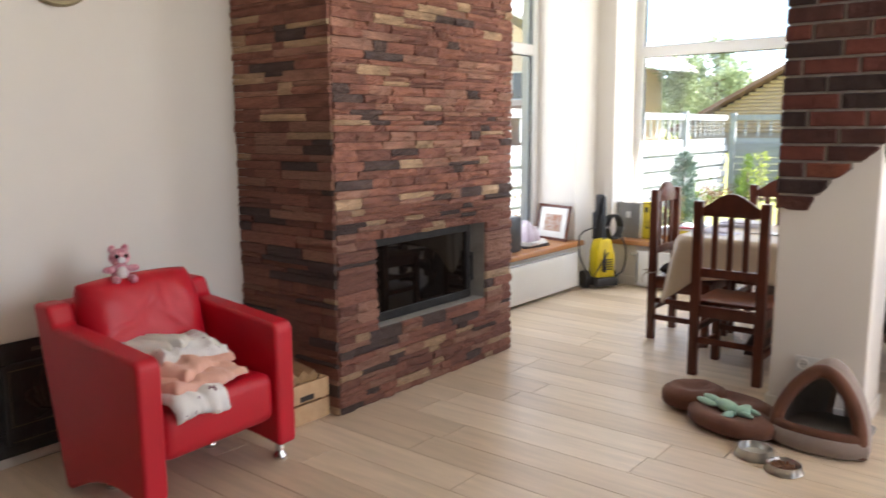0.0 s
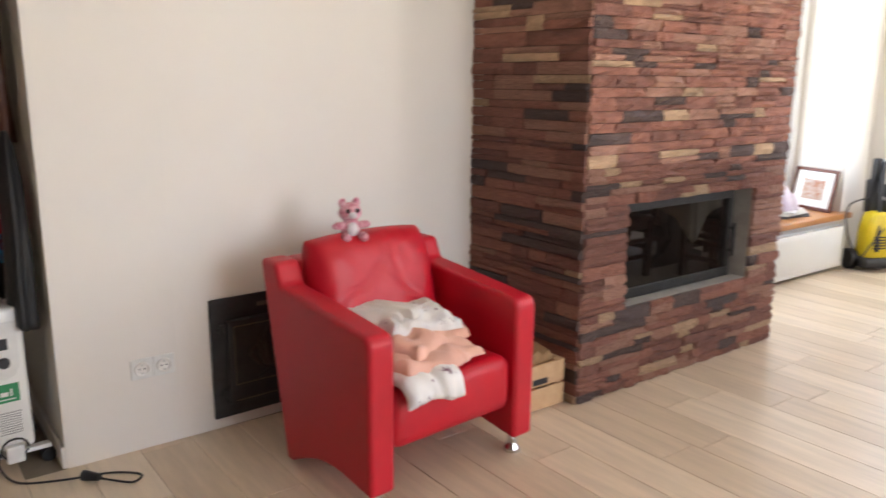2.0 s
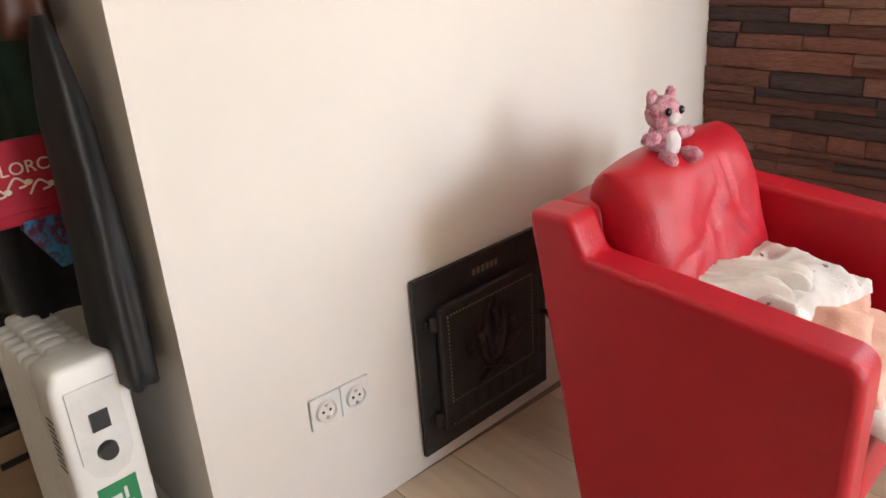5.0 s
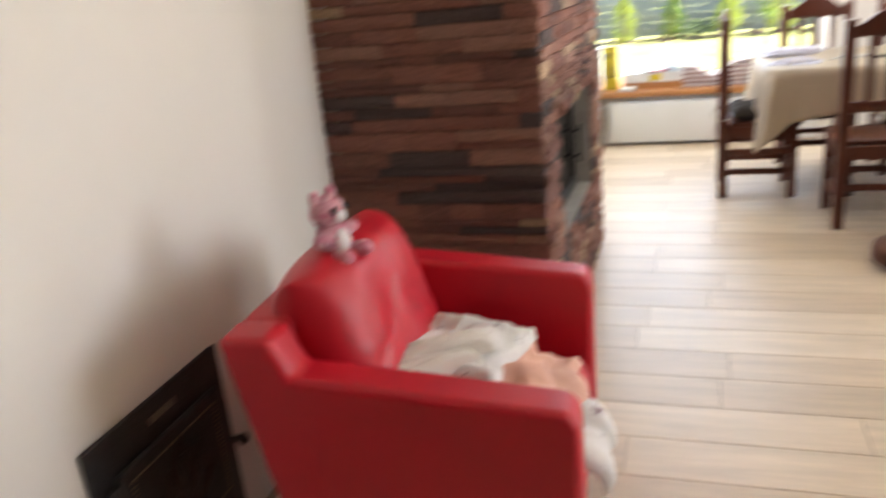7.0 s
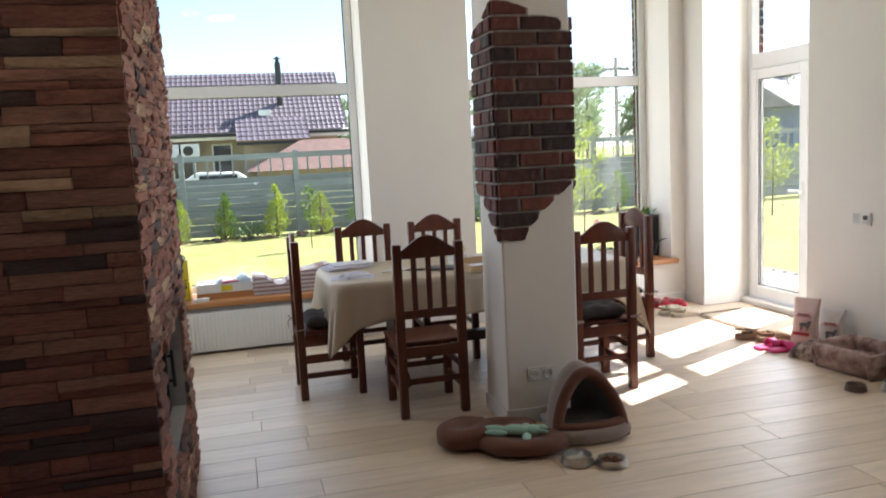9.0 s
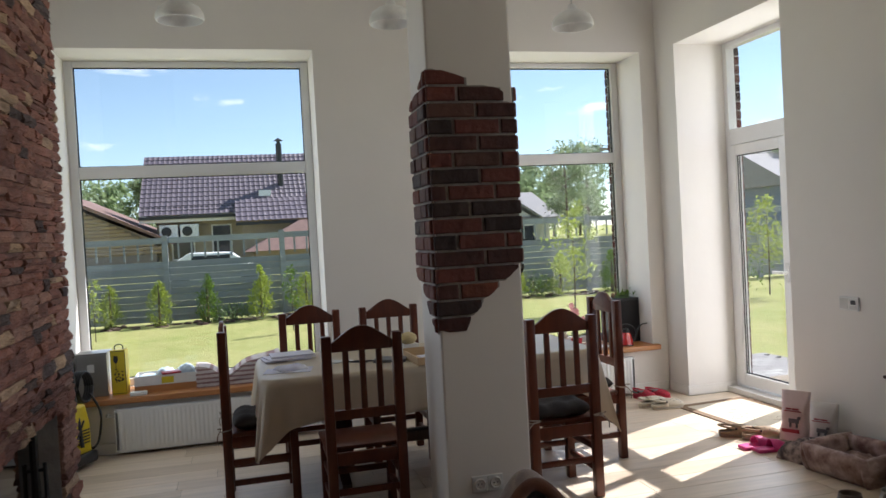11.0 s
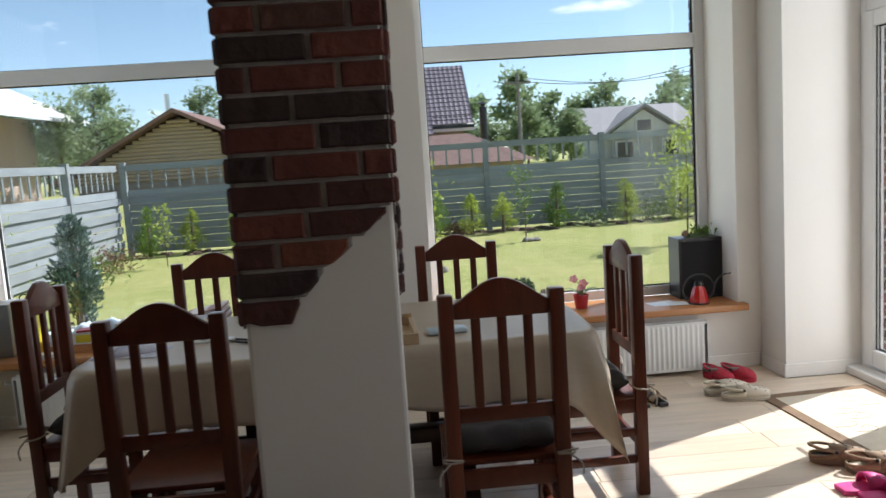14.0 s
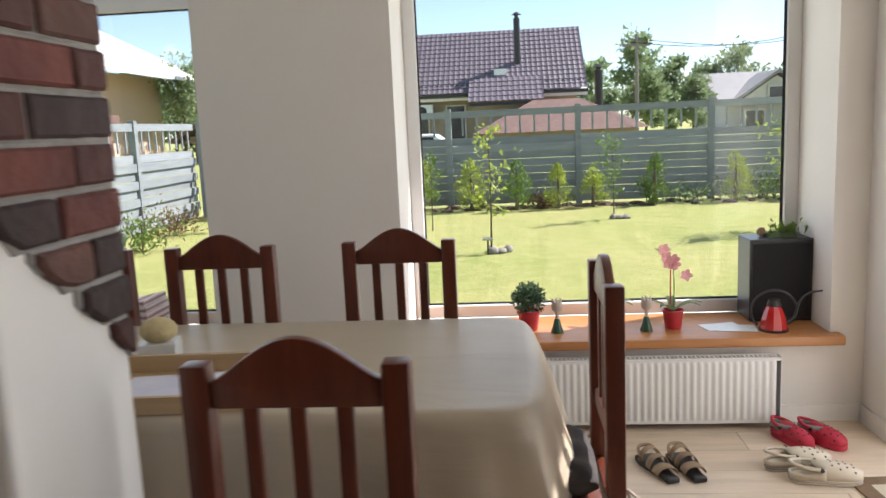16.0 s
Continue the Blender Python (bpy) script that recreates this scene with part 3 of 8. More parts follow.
side_meshes = [stone_mesh(s, 0.25, 0.3) for s in range(8)]
front_meshes = [stone_mesh(50 + s, 0.45, 0.36) for s in range(14)]
stones = []
rng = random.Random(5)
for u0, u1, z0, z1 in stone_rows(LX - SKEW + 0.002, FX + 0.018, 0.002, TOP - 0.01, 3, None, (0.026, 0.036, 0.046, 0.056, 0.066), (0.10, 0.38)):
    stones.append((Matrix.Translation(((u0 + u1) / 2, FY0, (z0 + z1) / 2)) @ Matrix.Diagonal((u1 - u0 - 0.0020, rng.uniform(0.010, 0.026), z1 - z0 - 0.0018, 1)), rng.choice(side_meshes), z0 < 1.45))
for u0, u1, z0, z1 in stone_rows(FY0 + 0.001, FY1 + 0.015, 0.002, TOP - 0.01, 8, (IY0, IY1, IZ0, IZ1)):
    stones.append((Matrix.Translation((FX, (u0 + u1) / 2, (z0 + z1) / 2)) @ pose(0, 0, 0, 0, 0, 90) @ Matrix.Diagonal((u1 - u0 - 0.002, rng.uniform(0.024, 0.039), z1 - z0 - 0.0012, 1)), rng.choice(front_meshes), z0 < 1.25))
rest, near = [], []
for s in stones:
    (near if s[2] and len(near) < 300 else rest).append(s)
rest_v, rest_f = [], []
for m, me, _ in rest:
    o = len(rest_v)
    rest_v += [m @ v.co for v in me.vertices]
    rest_f += [[o + i for i in p.vertices] for p in me.polygons]
me = bpy.data.meshes.new("stone_cladding")
me.from_pydata(rest_v, [], rest_f)
me.materials.append(STONE_REST)
ob = new("stone_cladding", me)
ob.parent = fireplace
tagged(ob, kind="stuff")


# ---- brick-faced column ----
CX0, CX1, CY0, CY1 = -1.062, -0.618, 4.365, 4.735
column = tagged(thing("column", "white plastered column with patches of exposed dark-red brick", "column"), kind="structure")
boxes("plaster_core", PLASTER, [(CX0, CX1, CY0, CY1, 0, TOP - 0.002)], column, bevel=0.012)
boxes("plinth", TRIM, [(CX0 - 0.014, CX1 + 0.014, CY0 - 0.014, CY0 - 0.0005, 0, 0.085), (CX0 - 0.014, CX0 - 0.0005, CY0, CY1, 0, 0.085), (CX1 + 0.0005, CX1 + 0.014, CY0, CY1, 0, 0.085)], column, bevel=0.003)
PITCH = 0.0815


def broken(u, z, side):
    """Whether brick shows at share u along a face (from its left, as faced) and height z."""
    wob = 0.018 * noise.noise(Vector((u * 9, z * 9, len(side) * 5.0)))
    if side == "front":
        lo = 1.05 + (0 if u < 0.3 else 0.31 * ((u - 0.3) / 0.7) ** 0.75)
        hi = 2.352 - 0.20 * u * u if u < 0.5 else 2.272 if u < 0.86 else 2.272 - 1.1 * (u - 0.86) if u < 0.93 else 2.186
    elif side == "right":
        lo = 1.34 - 0.30 * u
        hi = 2.26 + 0.08 * u
    elif side == "left":
        lo = 1.34 - 0.29 * u
        hi = 2.20 + 0.155 * u
    else:
        lo, hi = 1.10, 2.3
    return lo + wob < z < hi + wob


def brick_piece(u0, u1, z0, z1, side, m, seed, bed=False):
    """One brick slip, or the strip of mortar behind a course, cut along the broken edge of the plaster."""
    n = max(3, int((u1 - u0) / 0.028))
    wide = {"front": CX1 - CX0, "back": CX1 - CX0}.get(side, CY1 - CY0)
    r = random.Random(seed)
    cols = []
    for i in range(n + 1):
        u = u0 + (u1 - u0) * i / n
        inside = [z0 + (z1 - z0) * k / 8 for k in range(9) if broken(u / wide, z0 + (z1 - z0) * k / 8, side)]
        cols.append((u, inside[0], inside[-1]) if len(inside) > 2 else None)
    run = [c for c in cols if c]
    if len(run) < 3:
        return
    bm = bmesh.new()
    lift = 0.008 if bed else 0.020 + r.uniform(-0.003, 0.004)
    def jig(a):
        return noise.noise(Vector((a * 40, seed, 0))) * 0.0022
    lowv = [(u + (0.004 if k == 0 else -0.004 if k == len(run) - 1 else 0), zl + 0.001 + jig(u)) for k, (u, zl, zh) in enumerate(run)]
    topv = [(u + (0.004 if k == 0 else -0.004 if k == len(run) - 1 else 0), zh - 0.001 + jig(u + 5)) for k, (u, zl, zh) in enumerate(run)]
    back = [[bm.verts.new((u, 0.0, z)) for u, z in ring] for ring in (lowv, topv)]
    mid = [[bm.verts.new((u, -lift * 0.7, z)) for u, z in ring] for ring in (lowv, topv)]
    def inset(k, u, z, s):
        du = 0.005 if k == 0 else -0.005 if k == len(run) - 1 else 0
        return bm.verts.new((u + du, -lift + noise.noise(Vector((u * 30, z * 30, seed))) * 0.003, z + s * 0.006))
    face = [[inset(k, u, z, s) for k, (u, z) in enumerate(ring)] for ring, s in ((lowv, 1), (topv, -1))]
    for k in range(len(run) - 1):
        bm.faces.new((face[0][k], face[0][k + 1], face[1][k + 1], face[1][k]))
        bm.faces.new((mid[0][k], mid[0][k + 1], face[0][k + 1], face[0][k]))
        bm.faces.new((face[1][k], face[1][k + 1], mid[1][k + 1], mid[1][k]))
        bm.faces.new((back[0][k], back[0][k + 1], mid[0][k + 1], mid[0][k]))
        bm.faces.new((mid[1][k], mid[1][k + 1], back[1][k + 1], back[1][k]))
    for k, flip in ((0, 1), (len(run) - 1, -1)):
        for a, b in ((back, mid), (mid, face)):
            bm.faces.new((a[0][k], b[0][k], b[1][k], a[1][k])[::flip])
    bmesh.ops.recalc_face_normals(bm, faces=bm.faces)
    b = part("mortar", bm, MORTAR, column) if bed else part("brick", bm, BRICK, column)
    b.matrix_world = m
    return b


faces = {"front": pose(CX0, CY0, 0), "right": pose(CX1, CY0, 0, 0, 0, 90), "left": pose(CX0, CY1, 0, 0, 0, -90)}
FRONT_CUTS = [(), (), (0.25,), (0.45,), (0.57,), (0.25, 0.82), (0.56,), (0.42,), (0.16, 0.72), (0.55,), (0.25, 0.81), (0.55,), (0.27, 0.82), (0.54,), (0.33,), ()]
seed = 0
for side, m in faces.items():
    wide = CX1 - CX0 if side == "front" else CY1 - CY0
    over = 0.016
    for row in range(16):
        z0 = 1.052 + row * PITCH
        z1 = z0 + 0.071
        cuts = {"front": [wide * f for f in FRONT_CUTS[row]], "right": ((0.23,), (0.115,), (0.255,), (0.17,))[row % 4], "left": ((0.15, 0.30), (0.21,), (0.12, 0.26), (0.19, 0.31))[row % 4]}[side]
        brick_piece(0.002, wide - 0.002, z0 - 0.008, z1 + 0.008, side, m, 900 + row, True)
        edges = [-over if side == "front" else 0.0, *cuts, wide + (over if side == "front" else 0.0)]
        for a, b in zip(edges, edges[1:]):
            seed += 1
            brick_piece(a + 0.004, b - 0.004, z0, z1, side, m, seed)


# ---- chairs ----
def chair():
    c = thing("dining_chair", "dark-stained pine dining chair with arched slatted back", "chair", group="chairs round the table")
    for x in (-0.187, 0.187):
        solid("leg", CHAIRWOOD, lambda bm: box(bm, x - 0.026, x + 0.026, -0.022, 0.028, 0, 1.04, 0.006), c, smooth=40)
        solid("leg", CHAIRWOOD, lambda bm: box(bm, x - 0.024, x + 0.024, 0.36, 0.408, 0, 0.43, 0.005), c, smooth=40)
        solid("stretcher", CHAIRWOOD, lambda bm: box(bm, x - 0.012, x + 0.012, 0.029, 0.359, 0.14, 0.175, 0.004), c, smooth=40)
        solid("stretcher", CHAIRWOOD, lambda bm: box(bm, x - 0.012, x + 0.012, 0.029, 0.359, 0.26, 0.295, 0.004), c, smooth=40)
        solid("seat_rail", CHAIRWOOD, lambda bm: box(bm, x - 0.013, x + 0.013, 0.029, 0.359, 0.365, 0.428, 0.003), c, smooth=40)
    pts = [(-0.16, 0.955), (0.16, 0.955), (0.16, 1.005)]
    for i in range(1, 24):
        s = i / 24
        pts.append((0.16 - 0.32 * s, 1.005 + 0.082 * (0.5 - 0.5 * math.cos(2 * math.pi * s)) ** 0.6))
    pts.append((-0.16, 1.005))
    bm = bmesh.new()
    prism(bm, pts, (-0.010, 0.016))
    bmesh.ops.bevel(bm, geom=[e for e in bm.edges if e.calc_face_angle(0) > 0.9], offset=0.004, segments=2, affect="EDGES", profile=0.5)
    part("top_rail", bm, CHAIRWOOD, c, smooth=40)
    solid("lower_rail", CHAIRWOOD, lambda bm: box(bm, -0.161, 0.161, -0.010, 0.016, 0.598, 0.65, 0.004), c, smooth=40)
    solid("back_rail", CHAIRWOOD, lambda bm: box(bm, -0.161, 0.161, -0.010, 0.016, 0.36, 0.428, 0.004), c, smooth=40)
    solid("front_rail", CHAIRWOOD, lambda bm: box(bm, -0.163, 0.163, 0.372, 0.398, 0.365, 0.428, 0.004), c, smooth=40)
    solid("front_stretcher", CHAIRWOOD, lambda bm: box(bm, -0.163, 0.163, 0.376, 0.396, 0.20, 0.235, 0.004), c, smooth=40)
    solid("back_stretcher", CHAIRWOOD, lambda bm: box(bm, -0.163, 0.163, -0.006, 0.014, 0.20, 0.235, 0.004), c, smooth=40)
    for x in (-0.0885, 0.0, 0.0885):
        solid("slat", CHAIRWOOD, lambda bm: box(bm, x - 0.016, x + 0.016, -0.007, 0.012, 0.645, 0.958, 0.004), c, smooth=40)
    solid("seat", CHAIRWOOD, lambda bm: box(bm, -0.215, 0.215, 0.032, 0.425, 0.429, 0.452, 0.007), c, smooth=40)
    return c


first = chair()
CHAIRS = [(-1.405, 4.70, 0), (-0.283, 4.685, 0), (-1.55, 6.175, 180), (-0.985, 6.175, 180), (-0.30, 6.185, 180), (-2.13, 5.50, -90), (0.375, 5.47, 90)]
first.matrix_world = pose(-1.405, 4.70, 0)
for x, y, a in CHAIRS[1:]:
    copy_thing(first, pose(x, y, 0, 0, 0, a))
CUSH = material("grey_cushion", (0.052, 0.043, 0.040), 0.95, second=(0.034, 0.029, 0.028), scale=10, bump=0.3, bump_scale=200)
STRING = material("tie_cord", (0.35, 0.30, 0.25), 0.9)


def cushion():
    c = thing("seat_cushion", "dark grey tufted seat cushion tied to the chair", "cushion", group="seat cushions")
    bm = bmesh.new()
    pillow(bm, 0.40, 0.38, 0.10, pose(0, 0.225, 0.495), 24, 5)
    for v in bm.verts:
        tuft = abs(math.sin(v.co.x / 0.40 * 3 * math.pi + 1.571)) * abs(math.sin((v.co.y - 0.225) / 0.38 * 3 * math.pi + 1.571))
        v.co.z = 0.495 + (v.co.z - 0.495) * (0.45 + 0.6 * tuft ** 0.5)
    part("pad", bm, CUSH, c, smooth=180)
    for s in (-1, 1):
        bm = bmesh.new()
        tube(bm, curve_points([(s * 0.17, 0.04, 0.48), (s * 0.218, 0.02, 0.475), (s * 0.219, -0.03, 0.47), (s * 0.16, -0.03, 0.475), (s * 0.23, -0.045, 0.49)], 5), 0.004, 6)
        tube(bm, curve_points([(s * 0.20, -0.033, 0.472), (s * 0.24, -0.05, 0.44), (s * 0.245, -0.045, 0.40)], 5), 0.0035, 6)
        part("tie", bm, STRING, c, smooth=180)
    return c


cu = cushion()
cu.matrix_world = pose(*CHAIRS[5][:2], 0, 0, 0, CHAIRS[5][2])
for k in (1, 6):
    copy_thing(cu, pose(*CHAIRS[k][:2], 0, 0, 0, CHAIRS[k][2]))


# ---- table and its cloth ----
TX0, TX1, TY0, TY1 = -1.92, 0.165, 5.15, 6.08
TABLEWOOD = material("dark_walnut_wood", (0.06, 0.022, 0.013), 0.4, second=(0.03, 0.011, 0.008), scale=5, stretch=(4, 4, 0.8))
table = thing("dining_table", "dark wooden dining table with carved trestle legs", "table")
ROUND = 0.09


def rounded(x, y, hx, hy, r):
    """A point of a rectangle's plane, drawn in so that the corners are round."""
    ox, oy = abs(x) - (hx - r), abs(y) - (hy - r)
    if ox > 0 and oy > 0:
        k = max(ox, oy) / math.hypot(ox, oy)
        x, y = math.copysign(hx - r + ox * k, x), math.copysign(hy - r + oy * k, y)
    return x, y


bm = bmesh.new()
rim = []
for sx, sy, a0 in ((1, 1, 0), (-1, 1, 90), (-1, -1, 180), (1, -1, 270)):
    rim += [((TX0 + TX1) / 2 + sx * ((TX1 - TX0) / 2 - 0.012 - ROUND) + ROUND * math.cos(radians(a0 + q * 15)), (TY0 + TY1) / 2 + sy * ((TY1 - TY0) / 2 - 0.012 - ROUND) + ROUND * math.sin(radians(a0 + q * 15))) for q in range(7)]
prism(bm, rim, (0.715, 0.752), 2)
part("tabletop", bm, TABLEWOOD, table)
for x in (-1.45, -0.36):
    prof = [(5.30, 0.0), (5.93, 0.0), (5.93, 0.06), (5.80, 0.10), (5.72, 0.20), (5.78, 0.34), (5.74, 0.50), (5.86, 0.64), (5.88, 0.714), (5.36, 0.714), (5.37, 0.64), (5.49, 0.50), (5.45, 0.34), (5.51, 0.20), (5.43, 0.10), (5.30, 0.06)]
    bm = bmesh.new()
    prism(bm, prof, (x - 0.03, x + 0.03), 0)
    part("leg", bm, TABLEWOOD, table, "carved trestle leg")
solid("stretcher", TABLEWOOD, lambda bm: box(bm, -1.419, -0.391, 5.57, 5.66, 0.20, 0.27, 0.008), table, smooth=40)


def tablecloth():
    """A cloth over the table: flat top with faint fold lines, and a wavy drop with corners hanging lowest."""
    bm = bmesh.new()
    cx, cy, hx, hy = (TX0 + TX1) / 2, (TY0 + TY1) / 2, (TX1 - TX0) / 2, (TY1 - TY0) / 2
    per, N = [], 240
    r = 0.035
    for i in range(N):
        s = i / N * 4 * (hx + hy)
        for k, (ln, a) in enumerate(((2 * hx, 0), (2 * hy, 1), (2 * hx, 2), (2 * hy, 3))):
            if s <= ln or k == 3:
                break
            s -= ln
        s = min(s, ln)
        x, y = [(-hx + s, -hy), (hx, -hy + s), (hx - s, hy), (-hx, hy - s)][k]
        nrm = [(0, -1), (1, 0), (0, 1), (-1, 0)][k]
        c = min(s, ln - s)
        w = math.exp(-(c / 0.15) ** 2)
        ex, ey = (math.copysign(1, x) * w * 0.7, math.copysign(1, y) * w * 0.7)
        d = Vector((nrm[0] * (1 - 0.4 * w) + ex * (nrm[0] == 0), nrm[1] * (1 - 0.4 * w) + ey * (nrm[1] == 0)))
        x, y = rounded(x, y, hx, hy, ROUND)
        per.append((x, y, d, w, i / N))
    rings = []
    DROPS = 12
    for k in range(DROPS + 1):
        ring = []
        for x, y, d, w, t in per:
            s = k / DROPS
            drop = (0.255 + ((0.26 if x > 0 else 0.20) * w ** 2.2 if y < 0 else 0.12 * w) + 0.012 * math.sin(t * 2 * math.pi * 9)) * s
            wav = (0.012 + 0.042 * s * (0.5 + 0.5 * math.sin(t * 2 * math.pi * 26 + 2 * math.sin(t * 40))) * (0.5 + 1.5 * w) + (0.085 * math.exp(-((hx - x) / 0.22) ** 2) if x > 0 else 0.035 * w) * s ** 0.7) * min(1, k)
            ring.append(bm.verts.new((cx + x + d.x * wav, cy + y + d.y * wav, 0.760 - drop - (0.004 if k == 0 else 0))))
        rings.append(ring)
    tops = []
    for f in (0.985, 0.95, 0.9, 0.82, 0.74, 0.66, 0.58, 0.5, 0.42, 0.34, 0.26, 0.18, 0.1, 0.03):
        tops.append([bm.verts.new((cx + x * f, cy + y * f, 0.7615 + 0.0022 * noise.noise(Vector((x * f * 4, y * f * 9, 2))) + 0.0016 * math.exp(-((abs(x * f) % 0.5 - 0.25) / 0.012) ** 2) + 0.0014 * math.exp(-((y * f) / 0.012) ** 2))) for x, y, d, w, t in per])
    for a, b in zip(tops[::-1] + rings, tops[-2::-1] + rings):
        if a is b:
            continue
        for i in range(N):
            j = (i + 1) % N
            bm.faces.new((a[i], b[i], b[j], a[j]))
    for a, b in zip([tops[0]] + rings, rings):
        for i in range(N):
            j = (i + 1) % N
            if not bm.faces.get((a[i], b[i], b[j], a[j])):
                bm.faces.new((a[i], b[i], b[j], a[j]))
    bm.faces.new(tops[-1])
    ob = part("tablecloth", bm, CLOTH, smooth=180)
    sol = ob.modifiers.new("thickness", "SOLIDIFY")
    sol.thickness, sol.offset = 0.0015, 1
    return tagged(ob, "beige satin tablecloth draped over the dining table", "tablecloth")


CLOTH = leaf_material("satin_cloth", (0.79, 0.685, 0.54), (0.73, 0.62, 0.47), 0.38)
cn, cl = CLOTH.node_tree.nodes, CLOTH.node_tree.links
wrinkle, relief = cn.new("ShaderNodeTexNoise"), cn.new("ShaderNodeBump")
wrinkle.inputs["Scale"].default_value, wrinkle.inputs["Detail"].default_value, wrinkle.inputs["Distortion"].default_value = 7, 7, 1.4
relief.inputs["Strength"].default_value, relief.inputs["Distance"].default_value = 0.35, 0.012
cl.new(wrinkle.outputs["Fac"], relief.inputs["Height"])
cl.new(relief.outputs["Normal"], cn["Principled BSDF"].inputs["Normal"])
CLOTH.node_tree.nodes["Principled BSDF"].inputs["Roughness"].default_value = 0.40
CLOTH.node_tree.nodes["Principled BSDF"].inputs["Specular IOR Level"].default_value = 0.9
tablecloth()


# ---- radiators ----
def radiator(length, m, label):
    r = thing("radiator", label, "radiator", m, "panel radiators")
    # local x along the wall, y out of it
    bm = bmesh.new()
    box(bm, 0, length, 0.03, 0.045, 0.03, 0.345, 0.005)
    n = int(length / 0.033)
    step = (length - 0.05) / n
    prev = None
    zs = [0.045, 0.065, 0.31, 0.33]
    cols = []
    for i in range(n * 4 + 1):
        x = 0.025 + i * step / 4
        h = (0, 0.35, 1.0, 0.35)[i % 4]
        cols.append([bm.verts.new((x, 0.1 + (0.008 * h if 0 < k < 3 else 0), z)) for k, z in enumerate(zs)])
    for a, b in zip(cols, cols[1:]):
        for k in range(3):
            bm.faces.new((a[k], a[k + 1], b[k + 1], b[k]))
    part("front_panel", bm, ENAMEL, r, smooth=60)
    bm = bmesh.new()
    box(bm, 0.0, 0.006, 0.03, 0.1, 0.03, 0.345, 0.002)
    box(bm, length - 0.006, length, 0.03, 0.1, 0.03, 0.345, 0.002)
    box(bm, 0.006, length - 0.006, 0.085, 0.0995, 0.03, 0.047, 0.002)
    box(bm, 0.006, length - 0.006, 0.085, 0.0995, 0.328, 0.345, 0.002)
    part("casing", bm, ENAMEL, r)
    bm = bmesh.new()
    box(bm, 0.006, length - 0.006, 0.046, 0.084, 0.325, 0.330)
    for i in range(int(length / 0.02) - 1):
        box(bm, 0.014 + i * 0.02, 0.02 + i * 0.02, 0.046, 0.084, 0.3305, 0.342)
    part("grille", bm, ENAMEL, r)
    bm = bmesh.new()
    cyl(bm, (length + 0.001, 0.065, 0.30), (length + 0.03, 0.065, 0.30), 0.010)
    cyl(bm, (length + 0.028, 0.065, 0.30), (length + 0.055, 0.09, 0.315), 0.014)
    part("valve", bm, STEEL, r)
    for x in (0.15, length - 0.15):
        boxes("bracket", ENAMEL, [(x, x + 0.03, 0.0, 0.031, 0.08, 0.30)], r)
    return r


radiator(1.55, pose(-1.42, WY, 0, 0, 0, 180), "white steel panel radiator beneath the wooden windowsill")
radiator(1.15, pose(1.34, WY, 0, 0, 0, 180), "white steel panel radiator beneath the flower sill")
radiator(1.45, Matrix.Translation((LX, 6.52, 0)) @ pose(0, 0, 0, 0, 0, -90), "white steel panel radiator beside the fireplace")


